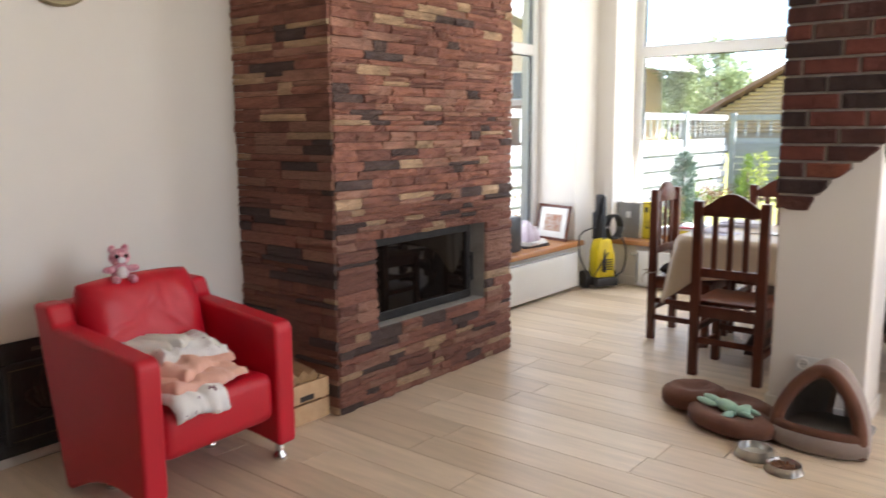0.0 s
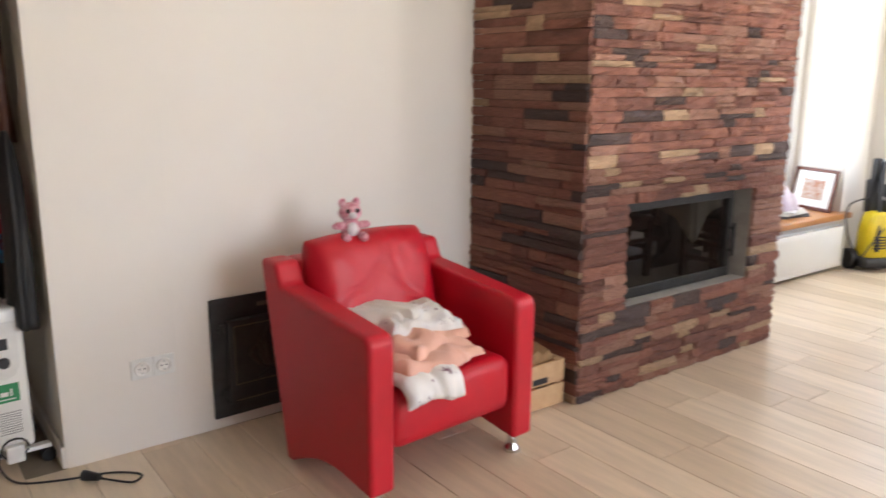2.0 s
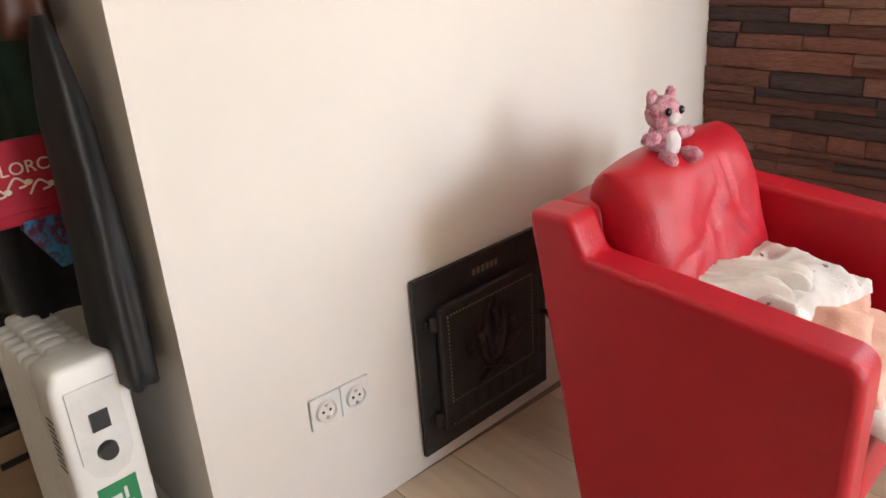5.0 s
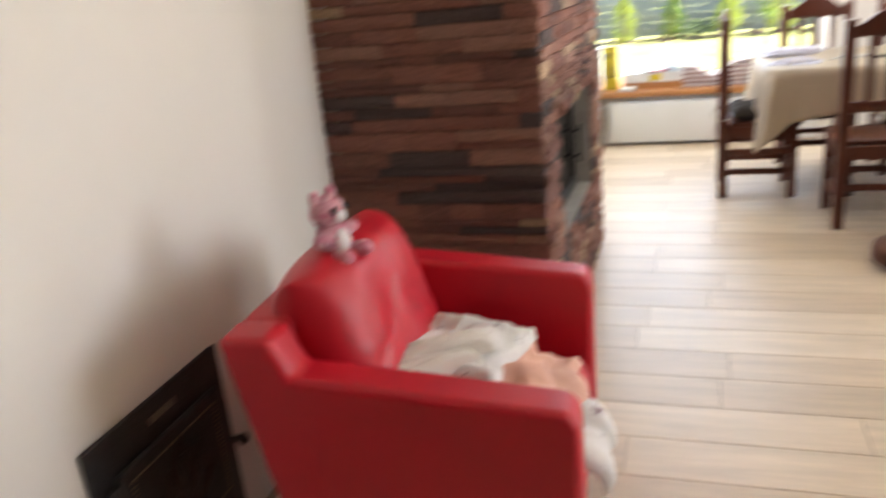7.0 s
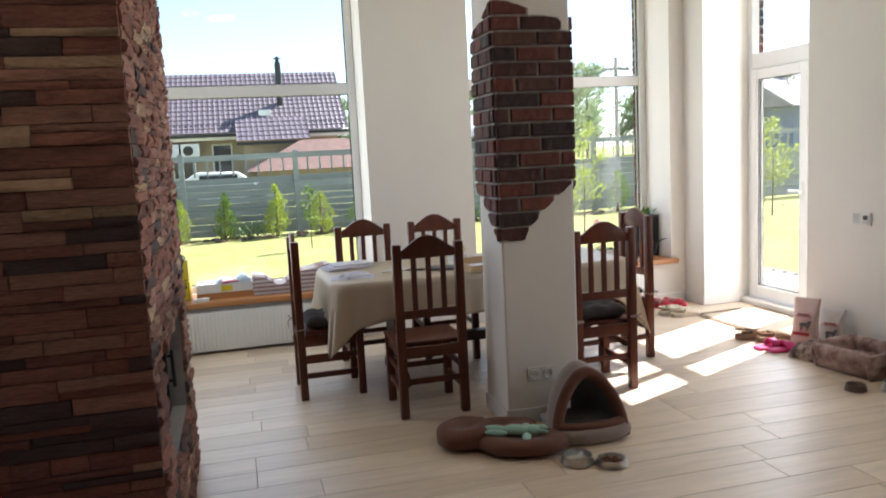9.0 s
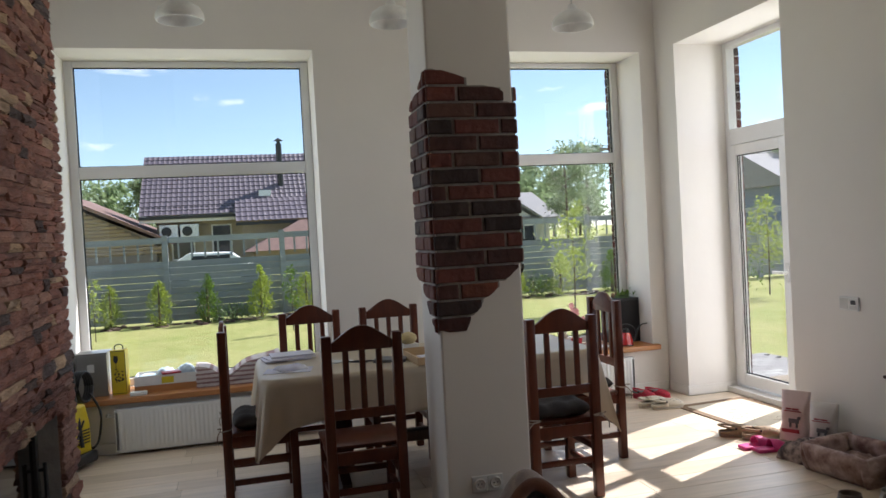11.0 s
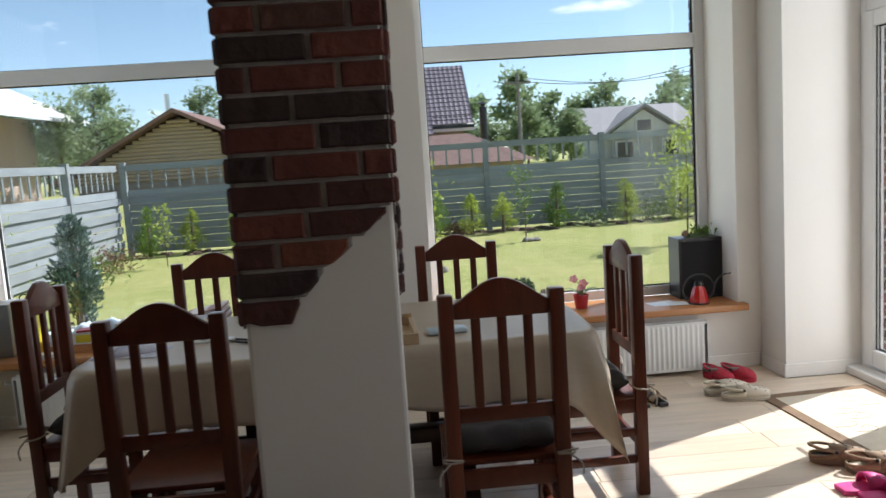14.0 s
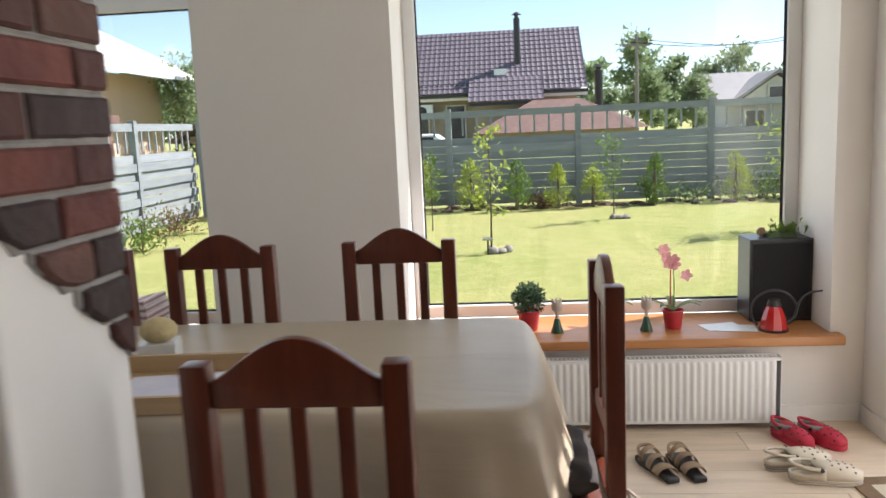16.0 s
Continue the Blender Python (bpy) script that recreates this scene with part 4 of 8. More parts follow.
# ---- armchair ----
def armchair():
    c = thing("armchair", "red leather tub armchair with chrome feet", "armchair", pose(-2.865, 2.055, 0, 0, 0, 5))
    # local: front towards +x, width along y
    def sidepanel(y0, y1):
        bm = bmesh.new()
        pts = [(-0.175, 0.012), (-0.195, 0.03), (-0.335, 0.775), (-0.225, 0.775), (-0.188, 0.692), (-0.05, 0.678), (0.15, 0.655), (0.29, 0.638)]
        for i in range(1, 8):
            a = math.pi / 2 * i / 8
            pts.append((0.303 + 0.044 * math.sin(a), 0.592 + 0.044 * math.cos(a)))
        pts += [(0.347, 0.58), (0.345, 0.075), (0.275, 0.085)]
        for i in range(1, 9):
            s = i / 9
            pts.append((0.275 - 0.45 * s, 0.085 - 0.073 * s + 0.05 * math.sin(math.pi * s)))
        prism(bm, pts, (y0, y1))
        bmesh.ops.bevel(bm, geom=[e for e in bm.edges if e.calc_face_angle(0) > 0.9], offset=0.02, segments=4, affect="EDGES", profile=0.5, clamp_overlap=True)
        return bm
    arm = part("side_panel", sidepanel(-0.39, -0.285), RED, c, smooth=50)
    arm2 = part("side_panel", sidepanel(0.285, 0.39), RED, c, smooth=50)
    for a in (arm, arm2):
        wn_mod = a.modifiers.new("even_normals", "WEIGHTED_NORMAL")
        wn_mod.keep_sharp, wn_mod.weight = True, 100
    bm = bmesh.new()
    prism(bm, [(-0.335, 0.77), (-0.225, 0.77), (-0.10, 0.05), (-0.19, 0.05)], (-0.284, 0.284))
    bmesh.ops.bevel(bm, geom=bm.edges, offset=0.018, segments=3, affect="EDGES", profile=0.5)
    part("backrest", bm, RED, c, smooth=50)
    bm = bmesh.new()
    box(bm, -0.20, 0.335, -0.284, 0.284, 0.20, 0.41, 0.05, 4)
    for v in bm.verts:
        if v.co.z > 0.35:
            v.co.z += 0.028 * (1 - (v.co.y / 0.29) ** 2) + 0.01 * v.co.x
        v.co += Vector((0, 0, 0.004 * noise.noise(v.co * 7)))
    part("seat", bm, RED, c, smooth=180)
    bm = bmesh.new()
    pillow(bm, 0.475, 0.56, 0.22, pose(-0.165, 0.0, 0.622, 0, 74, 0), 60, 5.0, 0.06, 4)
    for v in bm.verts:
        y, zz = v.co.y, v.co.z - 0.622
        fold = 0.0
        for fx, fz, ang, wide in ((-0.12, 0.05, 0.5, 0.012), (-0.02, 0.10, 1.2, 0.010), (0.10, 0.02, -0.7, 0.012), (0.16, -0.08, -0.4, 0.014), (0.02, -0.10, 0.15, 0.012), (-0.17, -0.06, 0.9, 0.011), (0.06, 0.13, -1.3, 0.009)):
            d = (y - fx) * math.sin(ang) - (zz - fz) * math.cos(ang) + 0.012 * math.sin((y + zz) * 30)
            along = (y - fx) * math.cos(ang) + (zz - fz) * math.sin(ang)
            fold += math.exp(-(d / wide) ** 2) * math.exp(-(along / 0.09) ** 2)
        v.co.x += 0.006 * noise.noise(Vector((y * 7, zz * 6, 3))) - 0.011 * fold * (v.co.x > -0.2)
    part("back_cushion", bm, RED, c, "soft creased red leather back cushion", smooth=180)
    for x, y in ((0.29, -0.335), (0.29, 0.335), (-0.08, -0.25), (-0.08, 0.25)):
        bm = bmesh.new()
        lathe(bm, [(0.0, 0.0), (0.032, 0.0), (0.034, 0.006), (0.03, 0.018), (0.021, 0.03), (0.019, 0.045), (0.019, 0.10 if x > 0 else 0.06), (0, 0.10 if x > 0 else 0.06)], 20, pose(x, y, 0))
        part("foot", bm, CHROME, c, "polished chrome foot", smooth=40)


armchair()


# ---- garden ----
def lawn_material():
    """Mown grass: green, dry and bare tones at three scales, with a coarse blade relief."""
    m = bpy.data.materials.new("lawn")
    m.use_nodes = True
    n, l = m.node_tree.nodes, m.node_tree.links
    b = n["Principled BSDF"]
    b.inputs["Roughness"].default_value = 0.95
    co = n.new("ShaderNodeTexCoord")
    out = None
    for scale, low, high, tone, share in ((0.45, 0.35, 0.65, (0.50, 0.44, 0.17), 0.7), (3.5, 0.42, 0.62, (0.56, 0.48, 0.21), 0.5), (38.0, 0.40, 0.62, (0.14, 0.19, 0.04), 0.55)):
        no, rp, mx = n.new("ShaderNodeTexNoise"), n.new("ShaderNodeMapRange"), n.new("ShaderNodeMix")
        no.inputs["Scale"].default_value, no.inputs["Detail"].default_value, no.inputs["Roughness"].default_value = scale, 8, 0.7
        rp.inputs["From Min"].default_value, rp.inputs["From Max"].default_value, rp.inputs["To Max"].default_value = low, high, share
        l.new(co.outputs["Object"], no.inputs["Vector"])
        l.new(no.outputs["Fac"], rp.inputs["Value"])
        mx.data_type = "RGBA"
        l.new(rp.outputs["Result"], mx.inputs["Factor"])
        if out:
            l.new(out, mx.inputs["A"])
        else:
            mx.inputs["A"].default_value = (0.315, 0.35, 0.085, 1)
        mx.inputs["B"].default_value = (*tone, 1)
        out = mx.outputs["Result"]
    l.new(out, b.inputs["Base Color"])
    bp = n.new("ShaderNodeBump")
    bp.inputs["Strength"].default_value, bp.inputs["Distance"].default_value = 0.7, 0.05
    l.new(no.outputs["Fac"], bp.inputs["Height"])
    l.new(bp.outputs["Normal"], b.inputs["Normal"])
    return m


GRASS = lawn_material()
GZ = -0.13
bm = bmesh.new()
n = 60
gv = {}
for i in range(n + 1):
    for j in range(n + 1):
        u, v = 2 * i / n - 1, 2 * j / n - 1
        x, y = 600 * u * abs(u) ** 1.6, 10 + 600 * v * abs(v) ** 1.6
        far = max(abs(x), abs(y - 8))
        gv[i, j] = bm.verts.new((x, y, GZ - 0.05 + (0.04 * noise.noise(Vector((x * 0.3, y * 0.3, 0))) if 9 < y < 17 else 0)))
for i in range(n):
    for j in range(n):
        bm.faces.new((gv[i, j], gv[i + 1, j], gv[i + 1, j + 1], gv[i, j + 1]))
tagged(part("ground", bm, GRASS), "mown green lawn with dry yellowish patches", "lawn", kind="structure")
FENCE_WOOD = material("grey_fence_paint", (0.30, 0.325, 0.34), 0.7, second=(0.23, 0.25, 0.265), scale=4, stretch=(0.4, 3, 3), bump=0.2, random_tint=0.12)


def fence(name, x0, bays, bay, m, label):
    f = thing(name, label, "fence", m)
    for k in range(bays + 1):
        boxes("post", FENCE_WOOD, [(x0 + k * bay - 0.06, x0 + k * bay + 0.06, -0.06, 0.06, -0.2, 1.88)], f, bevel=0.004)
    slat = boxes("slat", FENCE_WOOD, [(0.062, bay - 0.062, -0.012, 0.012, 0, 0.143)], f).data
    picket = boxes("picket", FENCE_WOOD, [(-0.02, 0.02, -0.012, 0.012, 0, 0.36)], f).data
    bpy.data.objects.remove(f.children[-1]), bpy.data.objects.remove(f.children[-1])
    for k in range(bays):
        for r in range(9):
            s = new("slat", slat)
            s.parent = f
            s.location = (x0 + k * bay, -0.03 if r % 2 else 0.012, -0.05 + r * 0.150)
        for q in range(8):
            s = new("picket", picket)
            s.parent = f
            s.location = (x0 + k * bay + (q + 1) * bay / 9, 0.0, 1.34)
        boxes("rail", FENCE_WOOD, [(x0 + k * bay + 0.061, x0 + (k + 1) * bay - 0.061, -0.03, 0.03, 1.70, 1.83)], f)
    return f


fence("fence", -6.2, 10, 2.58, pose(0, 19.0, GZ + 0.05), "grey painted wooden fence of woven boards with pickets above")
fence("fence", 0, 6, 2.58, pose(-6.3, 3.4, GZ + 0.05, 0, 0, 90), "grey painted wooden side fence lit by the sun")
fence("fence", 0, 7, 2.58, pose(19.7, 19.0, GZ + 0.05, 0, 0, -90), "grey painted wooden fence beyond the terrace")
PAVE_TONES = [(0.4, (0.30, 0.29, 0.28)), (0.3, (0.25, 0.24, 0.235)), (0.3, (0.34, 0.33, 0.315))]
PAVER = toned("concrete_paver", PAVE_TONES, 0.85, bump=0.3)
terrace = tagged(boxes("pavement", MORTAR, [(2.41, 4.0, 4.7, 8.6, GZ - 0.1, GZ + 0.03)]), "grey concrete paving outside the garden door", "pavement", kind="structure")
me = boxes("paver", PAVER, [(-0.098, 0.098, -0.048, 0.048, 0, 0.045)], bevel=0.004)
pm = me.data
bpy.data.objects.remove(me)
for i in range(7):
    for j in range(38):
        p = new("paver", pm)
        p.parent = terrace
        p.location = (2.53 + i * 0.2 + (0.1 if j % 2 else 0), 4.76 + j * 0.1, GZ + 0.005)


# ---- plants ----
LEAF = leaf_material("green_leaf", (0.19, 0.29, 0.05), (0.10, 0.17, 0.03))
LEAF_YELLOW = leaf_material("yellow_green_leaf", (0.44, 0.50, 0.10), (0.28, 0.36, 0.06), 0.5)
LEAF_DARK = leaf_material("dark_leaf", (0.22, 0.30, 0.13), (0.13, 0.195, 0.085), 0.5)
LEAF_BLUE = leaf_material("blue_spruce_needles", (0.13, 0.20, 0.17), (0.07, 0.12, 0.09), 0.2)
# far foliage: distance haze is put into the leaf colour
LEAF_HAZED = leaf_material("haze_paled_leaf", (0.29, 0.36, 0.19), (0.19, 0.26, 0.125), 0.5)
BARK = material("bark", (0.16, 0.12, 0.085), 0.9, second=(0.09, 0.07, 0.05), scale=20, bump=0.5)


def leaves(bm, count, place, size, rng, long=1.8):
    for _ in range(count):
        p, out = place(rng)
        a = Vector((rng.uniform(-1, 1), rng.uniform(-1, 1), rng.uniform(-0.6, 1))).normalized()
        a = (a + out).normalized()
        b = a.cross(Vector((rng.uniform(-1, 1), rng.uniform(-1, 1), rng.uniform(-1, 1)))).normalized()
        s = size * rng.uniform(0.6, 1.3)
        vs = [bm.verts.new(p + q) for q in (-b * s * 0.45, a * s * long * 0.5 - b * s * 0.1, a * s * long, a * s * long * 0.5 + b * s * 0.5)]
        bm.faces.new(vs)


def conifer(name, label, cat, x, y, h, r, mat, seed, group="", count=900, z=GZ - 0.04):
    rng = random.Random(seed)
    t = thing(name, label, cat, pose(x, y, z), group)
    bm = bmesh.new()
    tube(bm, [(0, 0, 0), (0.01, 0, h * 0.5), (0, 0.01, h * 0.95)], [r * 0.12, r * 0.08, r * 0.02], 6)
    part("trunk", bm, BARK, t)
    lump = [(rng.uniform(0, 6.28), rng.uniform(0.05, 0.95), rng.uniform(0.55, 1.3)) for _ in range(30)]
    def place(g):
        an, s, k = g.choice(lump)
        s = min(max(s + g.gauss(0, 0.07), 0.02), 1)
        w = r * (1 - s) ** 0.5 * (0.35 + 0.65 * min(1, s * 5)) * k
        d = w * g.uniform(0.35, 1.0)
        an += g.gauss(0, 0.35)
        return Vector((math.cos(an) * d, math.sin(an) * d, s * h)), Vector((math.cos(an), math.sin(an), 1.2)) * 0.8
    bm = bmesh.new()
    leaves(bm, count, place, max(0.02, h * 0.040), rng)
    part("crown", bm, mat, t)
    return t


def tree(name, label, x, y, h, r, mat, seed, group="", count=1400, leaf=0.16, base=0.3, z=GZ - 0.04, limbs=9, trunk=0.02):
    rng = random.Random(seed)
    t = thing(name, label, "tree", pose(x, y, z), group)
    bm = bmesh.new()
    top = Vector((rng.uniform(-0.1, 0.1) * r, rng.uniform(-0.1, 0.1) * r, h * 0.9))
    tube(bm, [(0, 0, 0), top * 0.5 + Vector((0.04 * r, 0, 0)), top], [h * trunk, h * trunk * 0.7, h * trunk * 0.2], 7)
    part("trunk", bm, BARK, t)
    bm = bmesh.new()
    tips = []
    for i in range(limbs):
        s = base + (0.95 - base) * (i + rng.random()) / limbs
        an = i * 2.4 + rng.uniform(-0.4, 0.4)
        w = r * (math.sin(math.pi * min(1, (s - base) / (1.02 - base) * 0.85 + 0.15)) ** 0.6) * rng.uniform(0.65, 1.15)
        a = top * s
        b = a + Vector((math.cos(an) * w * 0.75, math.sin(an) * w * 0.75, h * rng.uniform(0.04, 0.14)))
        tube(bm, [a, (a + b) / 2 + Vector((0, 0, -0.01 * h)), b], [h * trunk * 0.35, h * trunk * 0.22, h * trunk * 0.08], 5)
        tips += [(a.lerp(b, k), w * f) for k, f in ((0.45, 0.33), (0.75, 0.38), (1.0, 0.36))]
    tips += [(top, r * 0.35)]
    part("limbs", bm, BARK, t)
    def place(g):
        c, w = g.choice(tips)
        d = Vector((g.gauss(0, 1), g.gauss(0, 1), g.gauss(0, 0.8)))
        return c + d * w * 0.55, d.normalized() * 0.5
    bm = bmesh.new()
    leaves(bm, count, place, leaf, rng, 1.5)
    part("crown", bm, mat, t)
    return t


for i, (x, y, h, r) in enumerate([(-5.6, 18.3, 1.0, 0.26), (-4.75, 18.4, 0.9, 0.24), (-3.75, 18.3, 0.95, 0.26), (-2.75, 18.3, 1.05, 0.28), (-1.6, 18.3, 1.15, 0.28), (-0.6, 18.3, 0.95, 0.27), (0.28, 18.1, 0.9, 0.30),
                                  (1.06, 18.1, 0.82, 0.24), (1.73, 18.2, 0.82, 0.27), (2.88, 18.2, 1.0, 0.25), (4.4, 18.3, 0.9, 0.30), (5.6, 18.3, 1.0, 0.3), (7.0, 18.3, 1.0, 0.3), (8.4, 18.3, 0.95, 0.28)]):
    conifer("thuja", "young yellow-green thuja planted along the fence", "shrub", x, y, h, r * 1.3, LEAF_YELLOW if i % 3 else LEAF, 10 + i, "thujas along the fence", 1300)
conifer("blue_spruce", "small blue spruce on the lawn", "tree", -4.2, 11.0, 1.25, 0.36, LEAF_BLUE, 71, count=2200)
for i, (x, y, h, r, n, m) in enumerate([(-0.12, 13.2, 1.75, 0.38, 220, LEAF_YELLOW), (1.85, 16.2, 1.45, 0.32, 240, LEAF), (-4.7, 16.3, 1.2, 0.22, 160, LEAF_YELLOW), (-1.1, 15.5, 1.3, 0.18, 200, LEAF), (4.2, 14.4, 2.15, 0.62, 900, LEAF_YELLOW),
                                        (8.9, 14.8, 2.2, 0.75, 1100, LEAF_YELLOW), (-5.6, 12.0, 2.6, 0.35, 160, LEAF_YELLOW)]):
    tree("sapling", "thin young garden tree with sparse light leaves", x, y, h, r, m, 30 + i, "saplings on the lawn", n, 0.055, 0.28, trunk=0.008)
STONE_GREY = material("grey_field_stone", (0.30, 0.28, 0.25), 0.85, second=(0.20, 0.18, 0.16), scale=14, bump=0.4)
for x, y in ((-0.12, 13.2), (1.85, 16.2)):
    rng = random.Random(int(x * 100))
    for k in range(4):
        bm = bmesh.new()
        ball(bm, (0, 0, 0.03), (rng.uniform(0.06, 0.11), rng.uniform(0.05, 0.08), rng.uniform(0.04, 0.07)), 10, 7)
        for v in bm.verts:
            v.co += v.co.normalized() * 0.02 * noise.noise(v.co * 14 + Vector((k, x, 0)))
        ob = part("field_stone", bm, STONE_GREY, smooth=60)
        ob.matrix_world = pose(x + 0.10 + rng.uniform(-0.12, 0.22), y + rng.uniform(-0.1, 0.1), GZ - 0.05, 0, 0, k * 40)
        tagged(ob, "grey field stone at the foot of a sapling", "stone", "stones round the saplings")
lamp = thing("solar_lamp", "small black solar garden lamp on a stake", "garden lamp", pose(-0.16, 13.05, GZ - 0.06))
solid("stake", DARK, lambda bm: cyl(bm, (0, 0, 0), (0, 0, 0.20), 0.012, n=8), lamp)
solid("panel", STEEL, lambda bm: box(bm, -0.07, 0.07, -0.05, 0.05, 0.20, 0.225, 0.006), lamp)
BUSH_RED = leaf_material("reddish_leaf", (0.23, 0.14, 0.07), (0.14, 0.085, 0.045))
for i, (x, y, w, h, m) in enumerate([(-5.3, 14.2, 0.5, 0.55, LEAF), (-5.6, 16.0, 0.6, 0.45, BUSH_RED), (0.8, 18.4, 0.4, 0.25, BUSH_RED), (5.0, 18.4, 0.7, 0.5, LEAF), (9.2, 16.6, 1.2, 0.9, LEAF), (3.6, 18.5, 0.9, 0.35, LEAF_DARK), (-2.2, 18.5, 0.6, 0.35, LEAF_DARK), (-5.7, 9.5, 0.5, 0.6, BUSH_RED)]):
    rng = random.Random(90 + i)
    b = thing("bush", "low leafy garden bush by the fence", "shrub", pose(x, y, GZ - 0.05), "bushes")
    bm = bmesh.new()
    for k in range(5):
        tube(bm, [(0, 0, 0), (rng.uniform(-w, w) * 0.4, rng.uniform(-w, w) * 0.4, h * 0.8)], 0.008, 5)
    part("stems", bm, BARK, b)
    bm = bmesh.new()
    leaves(bm, 500, lambda g: (Vector((g.gauss(0, w * 0.42), g.gauss(0, w * 0.42), abs(g.gauss(h * 0.45, h * 0.3)))), Vector((0, 0, 0.4))), 0.05, rng)
    part("crown", bm, m, b)
# flower bed soil along the fence
bm = bmesh.new()
for i in range(120):
    rng = random.Random(i)
    ball(bm, (rng.uniform(-5.9, 9), rng.uniform(18.1, 18.8), GZ - 0.05), (rng.uniform(0.06, 0.2), rng.uniform(0.06, 0.2), rng.uniform(0.02, 0.08)), 6, 4)
SOIL = material("soil", (0.13, 0.085, 0.06), 0.95, second=(0.08, 0.05, 0.035), scale=12, bump=0.6)
tagged(part("soil_clods", bm, SOIL), "brown earth and mulch along the fence foot", "soil", kind="stuff")
# woods and trees beyond
for i in range(46):
    rng = random.Random(300 + i)
    x = -80 + i * 4.6 + rng.uniform(-2, 2)
    # crowns paled in colour to stand for aerial haze
    tree("tree", "broad green tree in the far row", x, 104 + rng.uniform(-8, 12), rng.uniform(8.0, 11.5) + (2 if i % 7 == 0 else 0), rng.uniform(3.2, 4.6), LEAF_HAZED, 400 + i, "distant trees", 1500, 0.6, 0.12)
for i, (x, y, h, r) in enumerate([(6.2, 40, 4.9, 1.5), (9.3, 44, 4.4, 1.6), (4.9, 45, 3.6, 1.2), (17.5, 44, 7.2, 2.2), (19.8, 46, 7.6, 2.4), (-11.2, 48, 7.0, 2.0), (-14.5, 40, 6.6, 2.4), (-17.0, 42, 6.2, 2.4), (-6.6, 46, 6.0, 1.5), (24, 33, 5.5, 2.2), (28, 30, 6, 2.4), (7.6, 42, 3.4, 0.9)]):
    tree("tree", "leafy birch tree behind the neighbouring houses", -1.1 + (x + 1.1) * 1.6, 1.8 + (y - 1.8) * 1.6, h * (1.12 if 4 < x < 10 else 1.4), r * 1.25, LEAF_HAZED, 500 + i, "trees behind the houses", 2600, 0.28, 0.2)


# ---- neighbouring houses ----
ROOF = material("plum_metal_roof_tile", (0.155, 0.125, 0.145), 0.45, second=(0.11, 0.09, 0.11), scale=6, bump=0.1)
ROOF_RED = material("reddish_shingle", (0.21, 0.125, 0.10), 0.8, second=(0.15, 0.088, 0.075), scale=5, bump=0.4)
WALL_TAN = material("tan_house_wall", (0.46, 0.38, 0.28), 0.8, second=(0.38, 0.31, 0.22), scale=3, bump=0.2)
LOG = material("pine_log_wall", (0.43, 0.335, 0.25), 0.7, second=(0.31, 0.24, 0.18), scale=4, stretch=(0.3, 3, 6), bump=0.2)
LOG_PALE = material("pale_pink_log_wall", (0.66, 0.52, 0.43), 0.7, second=(0.58, 0.44, 0.36), scale=3, stretch=(0.3, 3, 6))
LOG_GREY = material("weathered_grey_boards", (0.30, 0.26, 0.23), 0.85, second=(0.22, 0.18, 0.16), scale=4, stretch=(0.3, 3, 6))
WINDOW_DARK = material("dark_window_pane", (0.03, 0.035, 0.045), 0.08)
WHITE_WALL = material("white_house_wall", (0.70, 0.69, 0.68), 0.8, second=(0.62, 0.61, 0.60), scale=2)
GREY_ROOF = material("grey_shingle", (0.30, 0.29, 0.29), 0.8, second=(0.24, 0.23, 0.23), scale=4)
BLUE_WALL = material("blue_grey_wall", (0.20, 0.26, 0.36), 0.7)


def ribbed_roof(bm, x0, x1, y0, z0, y1, z1, pitch=0.21, rows=14, deep=0.035):
    """A sloping plane of metal tiles: rounded ribs down the slope and a step at each course."""
    n = int((x1 - x0) / pitch) * 3
    prev = None
    for r in range(rows):
        for e in (0, 1):
            s = (r + e) / rows
            line = []
            for i in range(n + 1):
                x = x0 + (x1 - x0) * i / n
                h = deep * (0.5 + 0.5 * math.cos(i * 2 * math.pi / 3)) + (0.035 if e == 0 else 0.0)
                line.append(bm.verts.new((x, y0 + (y1 - y0) * s, z0 + (z1 - z0) * s + h)))
            if prev:
                for i in range(n):
                    bm.faces.new((prev[i], prev[i + 1], line[i + 1], line[i]))
            prev = line


def glazing(parent, rows, y, frame=TRIM):
    for x0, x1, z0, z1 in rows:
        w = boxes("window", frame, [(x0 - 0.06, x1 + 0.06, y - 0.05, y + 0.02, z1, z1 + 0.06), (x0 - 0.06, x1 + 0.06, y - 0.05, y + 0.02, z0 - 0.06, z0), (x0 - 0.06, x0, y - 0.05, y + 0.02, z0, z1), (x1, x1 + 0.06, y - 0.05, y + 0.02, z0, z1)], parent)
        boxes("pane", WINDOW_DARK, [(x0, x1, y - 0.02, y + 0.01, z0, z1)], w)


h = thing("house", "tan brick house under a plum metal-tile roof with chimneys", "house")
boxes("wall", WALL_TAN, [(-4.9, 2.5, 34.6, 40, -0.3, 3.0)], h)
bm = bmesh.new()
ribbed_roof(bm, -5.5, 2.9, 33.9, 2.75, 37.3, 5.5)
part("roof", bm, ROOF, h)
boxes("gable", WALL_TAN, [(2.3, 2.5, 35, 39.6, 3.0, 3.6)], h)
bm = bmesh.new()
prism(bm, [(33.9, 2.62), (37.3, 5.38), (40.7, 2.62), (40.7, 2.5), (37.3, 5.22), (33.9, 2.5)], (-5.5, 2.9), 0)
part("roof_underside", bm, TRIM, h)
boxes("gutter", DARK, [(-5.5, 2.9, 33.8, 33.9, 2.62, 2.74)], h)
bm = bmesh.new()
